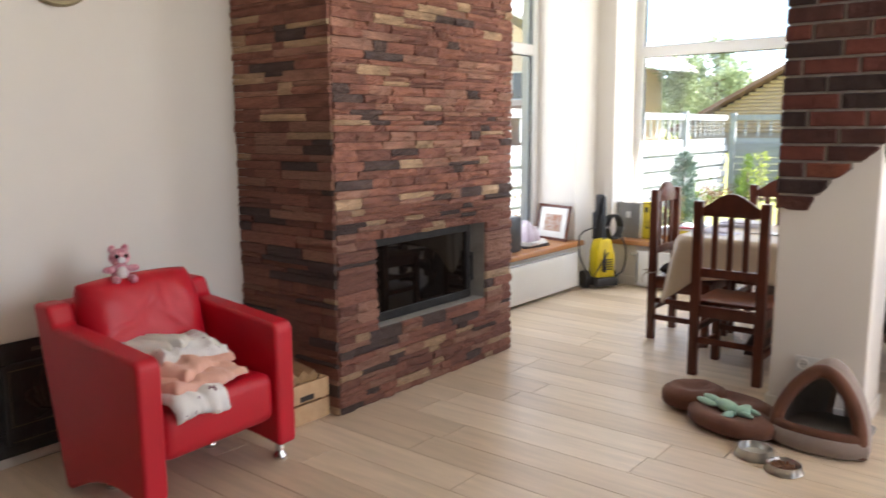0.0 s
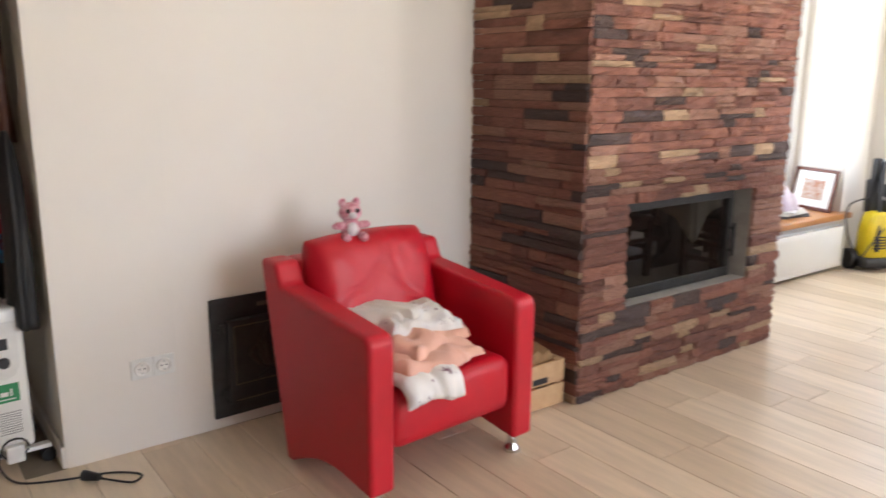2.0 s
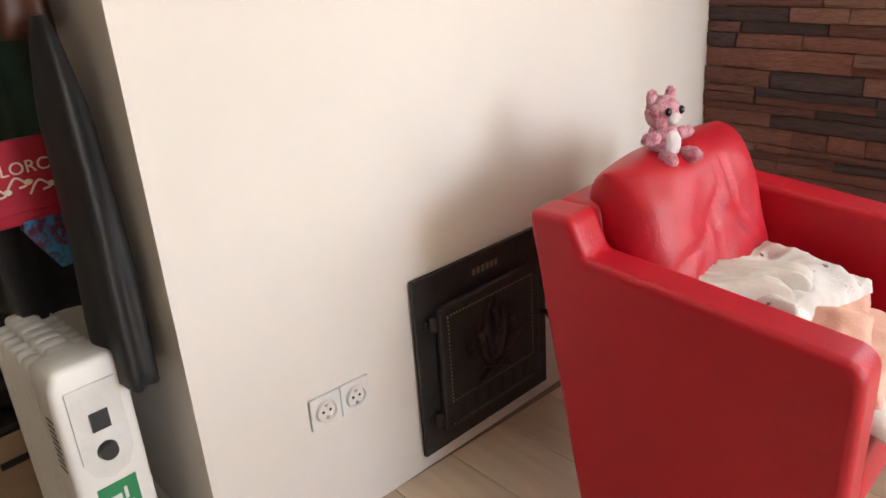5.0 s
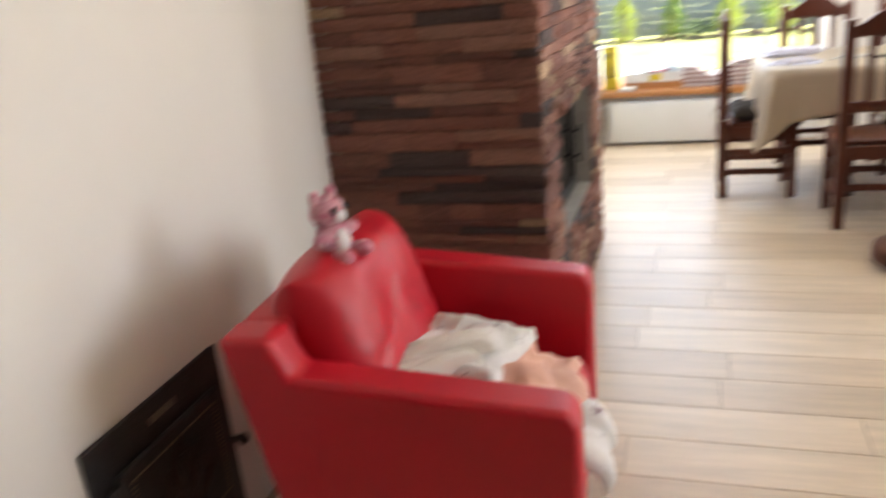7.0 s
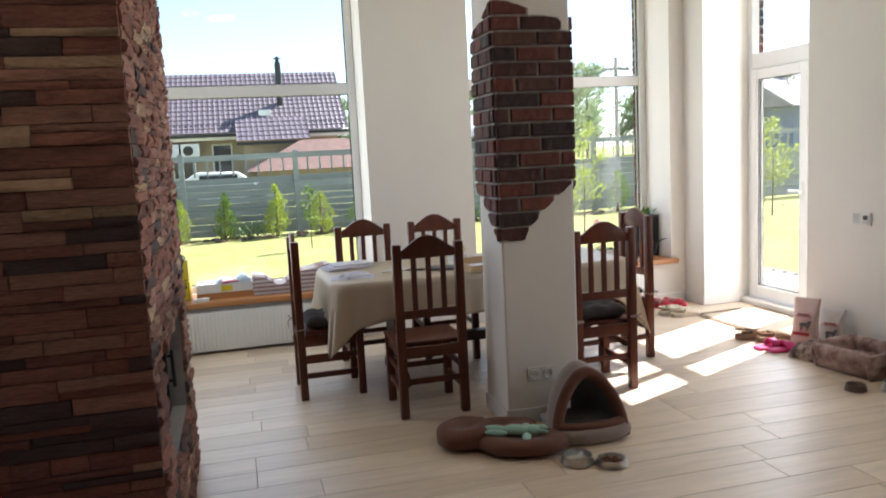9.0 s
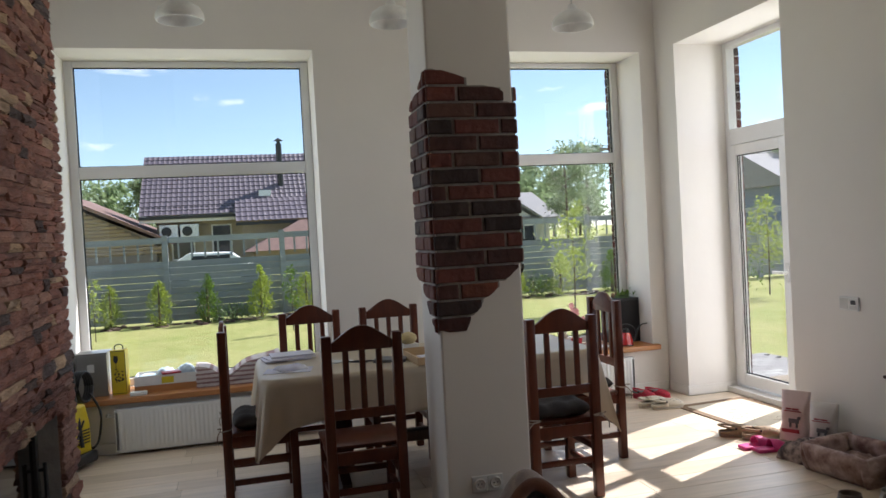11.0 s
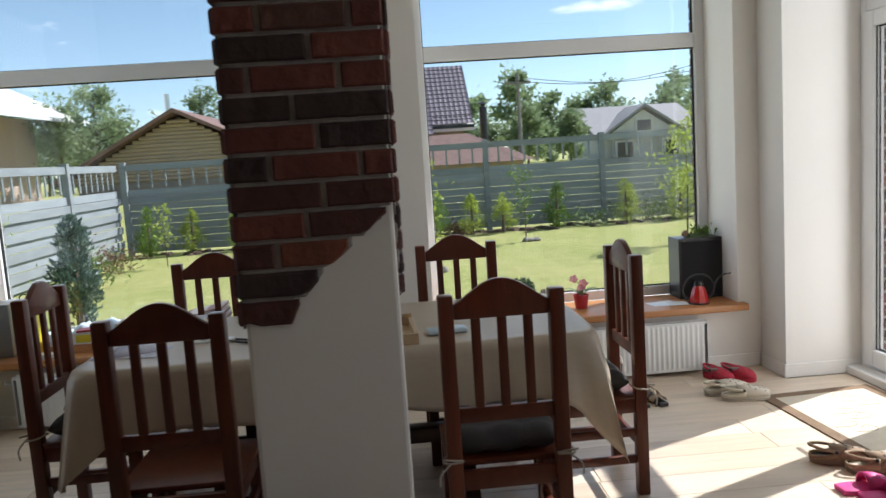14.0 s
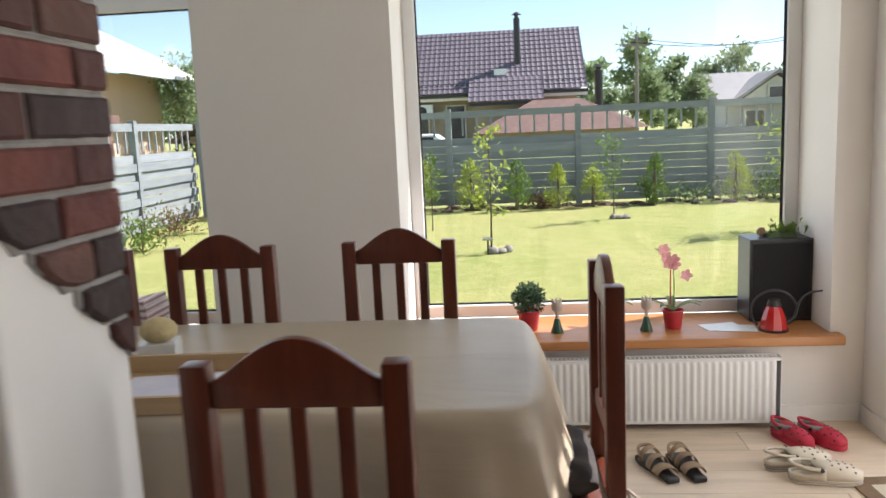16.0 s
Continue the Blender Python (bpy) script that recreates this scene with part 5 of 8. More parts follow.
ribbed_roof(bm, -1.75, 1.15, 32.6, 2.35, 34.6, 3.35, rows=5)
part("porch_roof", bm, ROOF, h)
boxes("porch_wall", WALL_TAN, [(-1.5, 0.9, 33.2, 34.59, -0.3, 2.5)], h)
boxes("porch_gutter", DARK, [(-1.75, 1.15, 32.5, 32.6, 2.22, 2.34)], h)
for x, z0, z1, w in ((0.22, 3.6, 6.0, 0.13), (3.5, 2.0, 3.75, 0.17)):
    bm = bmesh.new()
    cyl(bm, (x, 35.4, z0), (x, 35.4, z1 - 0.25), w, w, 12)
    cyl(bm, (x, 35.4, z1 - 0.24), (x, 35.4, z1 - 0.1), w * 0.6, w * 0.6, 10)
    cyl(bm, (x, 35.4, z1 - 0.12), (x, 35.4, z1), w * 1.6, 0.02, 12)
    part("chimney", bm, DARK, h, "dark metal flue with a conical cap")
boxes("skylight", STEEL, [(-0.75, -0.25, 34.75, 35.1, 3.45, 3.72)], h)
boxes("snow_guard", DARK, [(-5.4, 2.8, 34.3, 34.33, 3.06, 3.12)], h)
glazing(h, [(-4.3, -3.5, 1.0, 2.3), (-2.7, -2.0, 1.0, 2.3), (1.4, 2.1, 1.1, 2.2)], 34.58)
for x in (-4.75, -3.95):
    a = boxes("air_conditioner", ENAMEL, [(x, x + 0.72, 33.9, 34.2, 1.85, 2.4)], h, "white outdoor air-conditioner box", bevel=0.02)
    bm = bmesh.new()
    lathe(bm, [(0.2, 0), (0.2, 0.012), (0.05, 0.02), (0.0, 0.02)], 16, pose(x + 0.28, 33.893, 2.12, 90))
    part("fan_grille", bm, DARK, a)
h = thing("car", "white parked car behind the fence", "car", pose(-2.9, 30.5, GZ))
bm = bmesh.new()
prism(bm, [(-1.9, 0.35), (1.9, 0.35), (1.95, 0.75), (1.2, 0.9), (0.6, 1.36), (-0.9, 1.40), (-1.6, 0.95), (-1.95, 0.8)], (-0.8, 0.8))
bmesh.ops.bevel(bm, geom=bm.edges, offset=0.08, segments=2, affect="EDGES", profile=0.5)
part("body", bm, ENAMEL, h, smooth=40)
for x in (-1.2, 1.2):
    for y in (-0.72, 0.72):
        solid("wheel", DARK, lambda bm: cyl(bm, (x, y - 0.1, 0.32), (x, y + 0.1, 0.32), 0.32, n=18), h)
boxes("side_window", WINDOW_DARK, [(-0.8, 0.55, -0.82, -0.801, 0.95, 1.28)], h)

h = thing("summer_house", "low outbuilding with a reddish hipped shingle roof", "house")
bm = bmesh.new()
bmesh.ops.create_cone(bm, cap_ends=True, segments=4, radius1=4.2, radius2=1.2, depth=1.1, matrix=Matrix.Translation((1.5, 32.0, 1.75)) @ pose(0, 0, 0, 0, 0, 45))
part("roof", bm, ROOF_RED, h)
boxes("wall", LOG, [(-1.1, 4.1, 29.6, 34.4, -0.3, 1.2)], h)

h = thing("log_cabin", "wooden gabled log house with a reddish roof", "house")
bm = bmesh.new()
prism(bm, [(-13.2, 1.5), (-9.0, 3.75), (-4.9, 1.8), (-4.9, -0.3), (-13.2, -0.3)], (34, 44))
part("wall", bm, LOG_GREY, h)
for k in range(16):
    z = 1.35 + k * 0.15
    half = max(0.2, (3.85 - z) * 1.86)
    solid("log", LOG, lambda bm: cyl(bm, (-9.0 - half * 1.0, 33.97, z), (-9.0 + half * 0.98, 33.97, z), 0.082, n=8), h)
bm = bmesh.new()
prism(bm, [(-13.9, 1.30), (-9.0, 3.92), (-4.2, 1.62), (-4.2, 1.74), (-9.0, 4.08), (-13.9, 1.46)], (33.2, 44.5))
part("roof", bm, ROOF_RED, h)
bm = bmesh.new()
cyl(bm, (-9.9, 36, 3.0), (-9.9, 36, 4.9), 0.12, n=12)
part("chimney", bm, STEEL, h)

h = thing("villa", "pale pink log house with wide white eaves", "house")
boxes("wall", LOG_PALE, [(-26, -16.4, 32, 42, -0.3, 4.6)], h)
bm = bmesh.new()
prism(bm, [(-21, 7.7), (-14.0, 4.25), (-14.0, 4.4), (-21, 7.9), (-28, 4.4), (-28, 4.25)], (30.6, 43))
part("roof", bm, TRIM, h)
bm = bmesh.new()
prism(bm, [(-26, 4.6), (-16.4, 4.6), (-21, 7.1)], (32, 32.2))
part("gable", bm, LOG_PALE, h)
boxes("beam", LOG_PALE, [(-16.9, -16.6, 30.8, 32, 4.2, 4.5)], h)
boxes("post", LOG_PALE, [(-15.2, -14.95, 31.0, 31.25, 1.9, 4.3)], h)
boxes("porch_roof", ROOF_RED, [(-26, -13.6, 29.6, 32, 2.2, 2.5)], h)
boxes("porch_gutter", STEEL, [(-26, -13.6, 29.5, 29.6, 1.95, 2.15)], h)
boxes("lower_wall", ROOF_RED, [(-26, -13.9, 30.2, 31.9, -0.3, 1.9)], h)
glazing(h, [(-19.5, -18.6, 2.9, 4.1)], 31.98)

h = thing("cottage", "white cottage under a grey gabled roof", "house")
boxes("wall", WHITE_WALL, [(8.4, 12.6, 35, 41, -0.3, 2.1)], h)
bm = bmesh.new()
prism(bm, [(34.4, 1.95), (38, 3.3), (41.6, 1.95), (41.6, 1.82), (38, 3.12), (34.4, 1.82)], (8.0, 13.0), 0)
part("roof", bm, GREY_ROOF, h)
bm = bmesh.new()
prism(bm, [(8.7, 1.95), (10.2, 2.95), (11.7, 1.95)], (34.6, 36.5))
part("dormer", bm, WHITE_WALL, h)
bm = bmesh.new()
prism(bm, [(8.4, 1.88), (10.2, 3.05), (12.0, 1.88), (12.0, 1.98), (10.2, 3.18), (8.4, 1.98)], (34.3, 37))
part("dormer_roof", bm, GREY_ROOF, h)
glazing(h, [(9.9, 10.5, 2.05, 2.5), (9.0, 9.7, 0.9, 1.6), (11.0, 11.7, 0.9, 1.6)], 34.56)
h = thing("blue_house", "blue-grey house with white windows beyond the terrace", "house")
boxes("wall", BLUE_WALL, [(22, 34, 30, 36, -0.3, 2.9)], h)
bm = bmesh.new()
prism(bm, [(29.2, 2.8), (33, 4.6), (36.8, 2.8)], (21.4, 34.6), 0)
part("roof", bm, GREY_ROOF, h)
glazing(h, [(23 + k * 1.7, 23.9 + k * 1.7, 1.0, 2.3) for k in range(6)], 29.98)
# the houses stand well behind the fence
for o in [o for o in scene.objects if o.get("category") == "house"]:
    k = 2.2 if o.name.startswith("cottage") else 1.6
    hub = Matrix.Translation((-1.1, 1.8, 1.52))
    o.matrix_world = hub @ Matrix.Scale(k, 4) @ hub.inverted() @ Matrix.Translation((-1.7 if o.name.startswith("villa") else 0, 0, 0))
POLE = material("grey_pole_wood", (0.25, 0.23, 0.21), 0.8)
for i, (x, y) in enumerate(((7.8, 50), (18.5, 40), (32, 37))):
    p = thing("utility_pole", "grey wooden utility pole with crossarm", "pole", pose(x, y, -0.3), "utility poles")
    solid("shaft", POLE, lambda bm: cyl(bm, (0, 0, 0), (0, 0, 6.6), 0.14, 0.09, 10), p)
    boxes("crossarm", POLE, [(-0.8, 0.8, -0.06, 0.06, 5.9, 6.05)], p)
    for q in (-0.7, 0, 0.7):
        solid("insulator", ENAMEL, lambda bm: cyl(bm, (q, 0, 6.05), (q, 0, 6.25), 0.05, n=8), p)
for k in (-0.7, 0.7):
    bm = bmesh.new()
    for (xa, ya), (xb, yb) in (((7.8, 50), (18.5, 40)), ((18.5, 40), (32, 37))):
        tube(bm, [(xa + k + (xb - xa) * s / 10, ya + (yb - ya) * s / 10, 5.9 - 0.9 * math.sin(math.pi * s / 10)) for s in range(11)], 0.018, 4)
    tagged(part("power_cable", bm, DARK), "thin sagging overhead power cable", "cable")


# ---- left corner: stove door, sockets, heater, coats ----
s = thing("stove_door", "black cast-iron stove door with flame relief in the wall", "stove door", pose(LX - 0.0108, 1.785, 0.30, 0, 0, 92.3))
# local x along the wall to the walker's left is negative, y into the wall
def front(bm, x0, x1, z0, z1, d0, d1, bevel=0.003):
    box(bm, x0, x1, -d1, -d0, z0, z1, bevel)
solid("plate", IRON, lambda bm: front(bm, -0.25, 0.25, -0.255, 0.255, 0.0005, 0.014), s)
dr = solid("door", IRON, lambda bm: front(bm, -0.19, 0.20, -0.20, 0.165, 0.0145, 0.034, 0.008), s)
bm = bmesh.new()
for i in range(30):
    for z in (-0.115, 0.135):
        ball(bm, (-0.16 + i * 0.0112, -0.0345, z), 0.003, 6, 4)
    if i < 23:
        for x in (-0.16, 0.165):
            ball(bm, (x, -0.0345, -0.115 + i * 0.0112), 0.003, 6, 4)
    ball(bm, (-0.16 + i * 0.0112, -0.0345, -0.185), 0.003, 6, 4)
tagged(part("bead_border", bm, BRASS, dr), kind="stuff")
rng = random.Random(3)
for i in range(9):
    bm = bmesh.new()
    x, hgt = -0.075 + i * 0.02, 0.10 + 0.09 * math.sin(i * 0.38 + 0.1) + rng.uniform(-0.02, 0.02)
    tube(bm, curve_points([(x * 0.5, -0.036, -0.06), (x + 0.02 * math.sin(i * 2), -0.038, -0.06 + hgt * 0.4), (x * 1.1 - 0.012 * math.cos(i * 2), -0.038, -0.06 + hgt * 0.75), (x * 1.0 + 0.01, -0.036, -0.06 + hgt)], 5), [0.004 + 0.006 * math.sin(math.pi * min(1, k / 14)) for k in range(16)], 6)
    part("flame_relief", bm, material("copper_relief", (0.055, 0.035, 0.03), 0.5, 0.4) if i == 0 else bpy.data.materials["copper_relief"], dr)
for k, a in enumerate((-1, 1)):
    bm = bmesh.new()
    tube(bm, [(a * 0.06, -0.037, -0.10), (-a * 0.05, -0.037, -0.055)], 0.009, 6)
    part("log_relief", bm, IRON, dr)
for i in range(6):
    solid("vent_slot", GASKET, lambda bm: front(bm, -0.13 + i * 0.05, -0.112 + i * 0.05, -0.175, -0.128, 0.0335, 0.036, 0.001), dr)
for z in (-0.15, 0.13):
    bm = bmesh.new()
    cyl(bm, (-0.205, -0.026, z - 0.02), (-0.205, -0.026, z + 0.02), 0.011)
    box(bm, -0.225, -0.185, -0.022, -0.0145, z - 0.01, z + 0.01, 0.002)
    part("hinge", bm, IRON, s)
bm = bmesh.new()
cyl(bm, (0.215, -0.015, 0.0), (0.215, -0.06, 0.0), 0.009)
ball(bm, (0.215, -0.065, 0.0), 0.016)
part("latch", bm, IRON, s)
GOLD_TEXT = material("faded_lettering", (0.20, 0.17, 0.13), 0.6)
for i in range(6):
    solid("letter_bar", GOLD_TEXT, lambda bm: front(bm, -0.045 + i * 0.017, -0.034 + i * 0.017, 0.20, 0.218, 0.0135, 0.0152, 0), s)


def socket(m, group):
    s = thing("wall_socket", "white plastic wall socket with round inset", "socket", m, group)
    solid("frame", WHITE_PLASTIC, lambda bm: box(bm, -0.041, 0.041, -0.009, -0.0005, -0.041, 0.041, 0.003), s)
    bm = bmesh.new()
    lathe(bm, [(0.0285, 0.0), (0.028, 0.0075), (0.026, 0.009), (0.0235, 0.008), (0.0215, 0.0012), (0.0, 0.001)], 24, pose(0, -0.0092, 0, 90))
    part("well", bm, TRIM, s, smooth=40)
    for x in (-0.0095, 0.0095):
        solid("pin_hole", DARK, lambda bm: cyl(bm, (x, -0.0116, 0), (x, -0.0103, 0), 0.0036, n=10), s)
    for z in (0.013, -0.0195):
        boxes("earth_clip", STEEL, [(-0.0035, 0.0035, -0.015, -0.0103, z, z + 0.0065)], s)
    return s


for y in (1.262, 1.345):
    socket(pose(LX, y, 0.33, 0, 0, 90), "sockets beside the stove door")
for x in (-0.90, -0.818):
    socket(pose(x, CY0, 0.28), "sockets on the column")


def oil_heater():
    h = thing("oil_heater", "white finned oil-filled radiator heater on castors", "heater", pose(-3.605, 0.81, 0, 0, 0, 4))
    for i in range(7):
        x = -0.055 - i * 0.038
        bm = bmesh.new()
        box(bm, x - 0.012, x + 0.012, -0.065, 0.065, 0.10, 0.60, 0.011, 3)
        part("fin", bm, ENAMEL, h, smooth=50)
        bm = bmesh.new()
        box(bm, x - 0.020, x + 0.020, -0.03, 0.03, 0.585, 0.615, 0.012, 3)
        part("fin_top", bm, ENAMEL, h, smooth=50)
    bm = bmesh.new()
    prism(bm, [(-0.074, 0.09), (0.074, 0.09), (0.074, 0.585), (0.06, 0.622), (-0.06, 0.622), (-0.074, 0.585)], (-0.035, 0.065), 0)
    bmesh.ops.bevel(bm, geom=bm.edges, offset=0.014, segments=3, affect="EDGES", profile=0.5)
    body = part("control_panel", bm, ENAMEL, h, smooth=50)
    bm = bmesh.new()
    prism(bm, [(-0.05, 0.41), (-0.035, 0.375), (0.0, 0.36), (0.035, 0.375), (0.05, 0.41), (0.05, 0.575), (-0.05, 0.575)], (0.0645, 0.069), 0)
    part("control_face", bm, WHITE_PLASTIC, body)
    boxes("switch", DARK, [(0.0692, 0.074, -0.018, 0.018, 0.475, 0.515)], body, "black rocker switch")
    solid("dial", DARK, lambda bm: cyl(bm, (0.069, 0, 0.425), (0.081, 0, 0.425), 0.021, 0.018, 20), body)
    GREEN = material("green_sticker", (0.02, 0.25, 0.10), 0.5)
    boxes("sticker", GREEN, [(0.0652, 0.0662, -0.040, 0.040, 0.275, 0.345)], body, "green printed sticker")
    boxes("sticker_print", WHITE_PLASTIC, [(0.0663, 0.0668, -0.022, 0.004, 0.30, 0.315), (0.0663, 0.0668, 0.010, 0.017, 0.297, 0.325), (0.0663, 0.0668, -0.03, 0.025, 0.285, 0.289)], body)
    bm = bmesh.new()
    for i in range(8):
        for j in range(10):
            cyl(bm, (0.0655, -0.032 + i * 0.009 + (0.0045 if j % 2 else 0), 0.155 + j * 0.009), (0.0663, -0.032 + i * 0.009 + (0.0045 if j % 2 else 0), 0.155 + j * 0.009), 0.0028, n=6)
    tagged(part("vent_hole", bm, DARK, body), kind="stuff")
    bm = bmesh.new()
    for i in range(9):
        box(bm, 0.01, 0.045, -0.0752, -0.0743, 0.40 + i * 0.014, 0.405 + i * 0.014)
    tagged(part("side_vent", bm, DARK, body), kind="stuff")
    boxes("cord_holder", WHITE_PLASTIC, [(0.066, 0.10, -0.03, 0.03, 0.05, 0.115)], h, bevel=0.006)
    for x in (0.03, -0.26):
        bm = bmesh.new()
        box(bm, x - 0.02, x + 0.02, -0.13, 0.13, 0.055, 0.072, 0.005)
        ft = part("foot_bar", bm, ENAMEL, h)
        for y in (-0.118, 0.118):
            solid("castor", DARK, lambda bm: cyl(bm, (x - 0.02, y, 0.026), (x + 0.02, y, 0.026), 0.026, n=16), ft)
    bm = bmesh.new()
    tube(bm, curve_points([(0.07, -0.04, 0.10), (0.11, -0.06, 0.06), (0.16, -0.02, 0.006), (0.24, 0.10, 0.006), (0.30, 0.26, 0.006), (0.38, 0.34, 0.006), (0.42, 0.30, 0.006), (0.36, 0.24, 0.010), (0.33, 0.21, 0.016)], 8), 0.0042, 8)
    tube(bm, [(0.085 + 0.012 * math.sin(a * 0.5), 0.045 * math.cos(a * 0.5), 0.10 + 0.045 * math.sin(a * 0.5)) for a in range(13)], 0.004, 6)
    cord = part("power_cord", bm, DARK, h, smooth=180)
    bm = bmesh.new()
    cyl(bm, (0.335, 0.212, 0.020), (0.295, 0.18, 0.020), 0.013, 0.019, 14)
    cyl(bm, (0.295, 0.18, 0.020), (0.283, 0.17, 0.020), 0.019, 0.019, 14)
    part("plug", bm, DARK, cord, smooth=40)


oil_heater()
CARD = material("cardboard", (0.42, 0.29, 0.18), 0.9, second=(0.36, 0.25, 0.155), scale=4, stretch=(1, 1, 6))
b = thing("cardboard_box", "open brown cardboard box with a hand hole", "box", pose(-4.22, 0.66, 0, 0, 0, 6))
for r in ((-0.2, 0.2, -0.17, -0.165, 0, 0.27), (-0.2, 0.2, 0.165, 0.17, 0, 0.27), (0.195, 0.2, -0.165, 0.165, 0, 0.27), (-0.2, -0.195, -0.165, 0.165, 0, 0.27), (-0.195, 0.195, -0.165, 0.165, 0, 0.006)):
    boxes("panel", CARD, [r], b)
solid("hand_hole", DARK, lambda bm: box(bm, 0.2, 0.2012, -0.005, 0.085, 0.185, 0.205, 0.0004), b)
BLACKLEATHER = material("black_leather", (0.018, 0.018, 0.020), 0.5, second=(0.03, 0.03, 0.03), scale=9, bump=0.2)


def shoe(name, label, cat, m, length, mat, sole, group="", open_back=0.0, high=0.085, strap=None, inner=None):
    """A shoe: sole, hollow upper shaped along its length; open_back > 0 leaves the heel open."""
    s = thing(name, label, cat, m, group)
    def width(t):
        return length * (0.115 + 0.075 * math.sin(math.pi * min(1, t * 0.62 + 0.30)) + 0.012 * math.sin(t * 6))* (1 if 0.04 < t < 0.96 else 0.8)
    N = 14
    ring = [(-length / 2 + length * i / N, width(i / N)) for i in range(N + 1)]
    outl = [(x, -w) for x, w in ring] + [(x, w) for x, w in reversed(ring)]
    bm = bmesh.new()
    prism(bm, outl, (0, 0.022), 2)
    bmesh.ops.bevel(bm, geom=[e for e in bm.edges if abs(e.verts[0].co.z - e.verts[1].co.z) < 1e-5], offset=0.006, segments=2, affect="EDGES", profile=0.5)
    part("sole", bm, sole, s, smooth=60)
    bm = bmesh.new()
    outer, inn = [], []
    for i in range(N + 1):
        t = i / N
        w = width(t) * 0.97
        h = high * (1.0 - 0.62 * max(0, t - 0.25) / 0.75) * (0.35 if t < open_back else 1)
        arc_o, arc_i = [], []
        gap = 0.62 if 0.12 < t < 0.5 else 0.0
        for k in range(11):
            a = math.pi * k / 10
            z = 0.020 + h * math.sin(a) ** (0.55)
            y = -w * math.cos(a)
            if gap and z > 0.020 + h * 0.86:
                z = 0.020 + h * 0.86
                y = math.copysign(max(abs(y), w * 0.55), y if abs(y) > 1e-6 else 1)
            arc_o.append(bm.verts.new((-length / 2 + length * t * 0.985 + 0.004, y, z)))
        outer.append(arc_o)
    for i in range(N):
        t = (i + 0.5) / N
        if t < open_back:
            continue
        for k in range(10):
            if 0.12 < t < 0.5 and k in (4, 5):
                continue
            bm.faces.new((outer[i][k], outer[i + 1][k], outer[i + 1][k + 1], outer[i][k + 1]))
    ends = outer[N]
    bm.faces.new(ends)
    if not open_back:
        bm.faces.new(outer[0][::-1])
    up = part("upper", bm, mat, s, smooth=60)
    so = up.modifiers.new("thickness", "SOLIDIFY")
    so.thickness, so.offset = 0.004, -1
    bm = bmesh.new()
    prism(bm, [(x * 0.92, -w * 0.85) for x, w in ring] + [(x * 0.92, w * 0.85) for x, w in reversed(ring)], (0.0215, 0.026), 2)
    part("insole", bm, inner or sole, s)
    return s


shoe("shoe", "black leather shoe lying on the cardboard box", "shoe", pose(-4.20, 0.60, 0.275, 0, -6, 25), 0.28, BLACKLEATHER, DARK, "shoes in the box", high=0.10)
shoe("shoe", "black leather shoe lying on the cardboard box", "shoe", pose(-4.22, 0.73, 0.275, 0, -4, 40), 0.28, BLACKLEATHER, DARK, "shoes in the box", high=0.10)
for x, y in ((-4.22, 0.66),):
    solid("stuffing", DARK, lambda bm: box(bm, x - 0.15, x + 0.15, y - 0.12, y + 0.12, 0.007, 0.274, 0.02)).parent = None
tagged(bpy.data.objects["stuffing"], "dark folded bag filling the cardboard box", "bag")


def garment(name, label, cat, mat, m, w, d, h, seed, flare=0.25):
    """A garment hanging from a hook: narrow shoulder, folds growing downwards, closed."""
    bm = bmesh.new()
    n, rows = 36, 22
    rings = []
    for r in range(rows + 1):
        s = r / rows
        k = (0.30 + 0.70 * min(1, s * 4) ** 0.6) * (1 - flare + flare * s)
        ring = []
        for i in range(n):
            a = 2 * math.pi * i / n
            f = 1 + 0.16 * s ** 0.5 * math.sin(a * 5 + seed + s * 1.5) + 0.22 * noise.noise(Vector((math.cos(a) * 1.5, math.sin(a) * 1.5 + seed, s * 2.5)))
            ring.append(bm.verts.new((math.cos(a) * w / 2 * k * f, math.sin(a) * d / 2 * k * f, -s * h + 0.02 * noise.noise(Vector((a, seed, 0))) * (s > 0.95))))
        rings.append(ring)
    for a, b in zip(rings, rings[1:]):
        for i in range(n):
            bm.faces.new((a[i], b[i], b[(i + 1) % n], a[(i + 1) % n]))
    bm.faces.new(rings[0])
    bm.faces.new(rings[-1][::-1])
    bmesh.ops.recalc_face_normals(bm, faces=bm.faces)
    ob = part(name, bm, mat, smooth=180)
    ob.matrix_world = m
    return tagged(ob, label, cat, "clothes on the coat rack")


def cloth_mat(name, c, c2=None):
    return material(name, c, 0.92, second=c2, scale=9, bump=0.25, bump_scale=180, sheen=0.15)


OLIVE, GREEN_COAT, BLACK_CLOTH = cloth_mat("olive_wool", (0.055, 0.055, 0.042)), cloth_mat("green_wool", (0.035, 0.075, 0.05)), cloth_mat("black_cloth", (0.015, 0.015, 0.018))
BROWN_L = material("brown_leather", (0.10, 0.035, 0.02), 0.5, second=(0.06, 0.02, 0.012), scale=6)
LGREY, NAVY = cloth_mat("pale_grey_jersey", (0.55, 0.56, 0.58)), cloth_mat("navy_cloth", (0.03, 0.035, 0.075))
rack = thing("coat_rack", "dark wooden wall rail with metal coat hooks", "coat rack")
boxes("rail", TABLEWOOD, [(-5.3, -3.62, 0.935, 0.954, 1.80, 1.90)], rack, bevel=0.004)
for k in range(7):
    bm = bmesh.new()
    tube(bm, [(-3.70 - k * 0.22, 0.934, 1.83), (-3.70 - k * 0.22, 0.88, 1.80), (-3.70 - k * 0.22, 0.86, 1.84)], 0.006, 6)
    part("hook", bm, STEEL, rack)
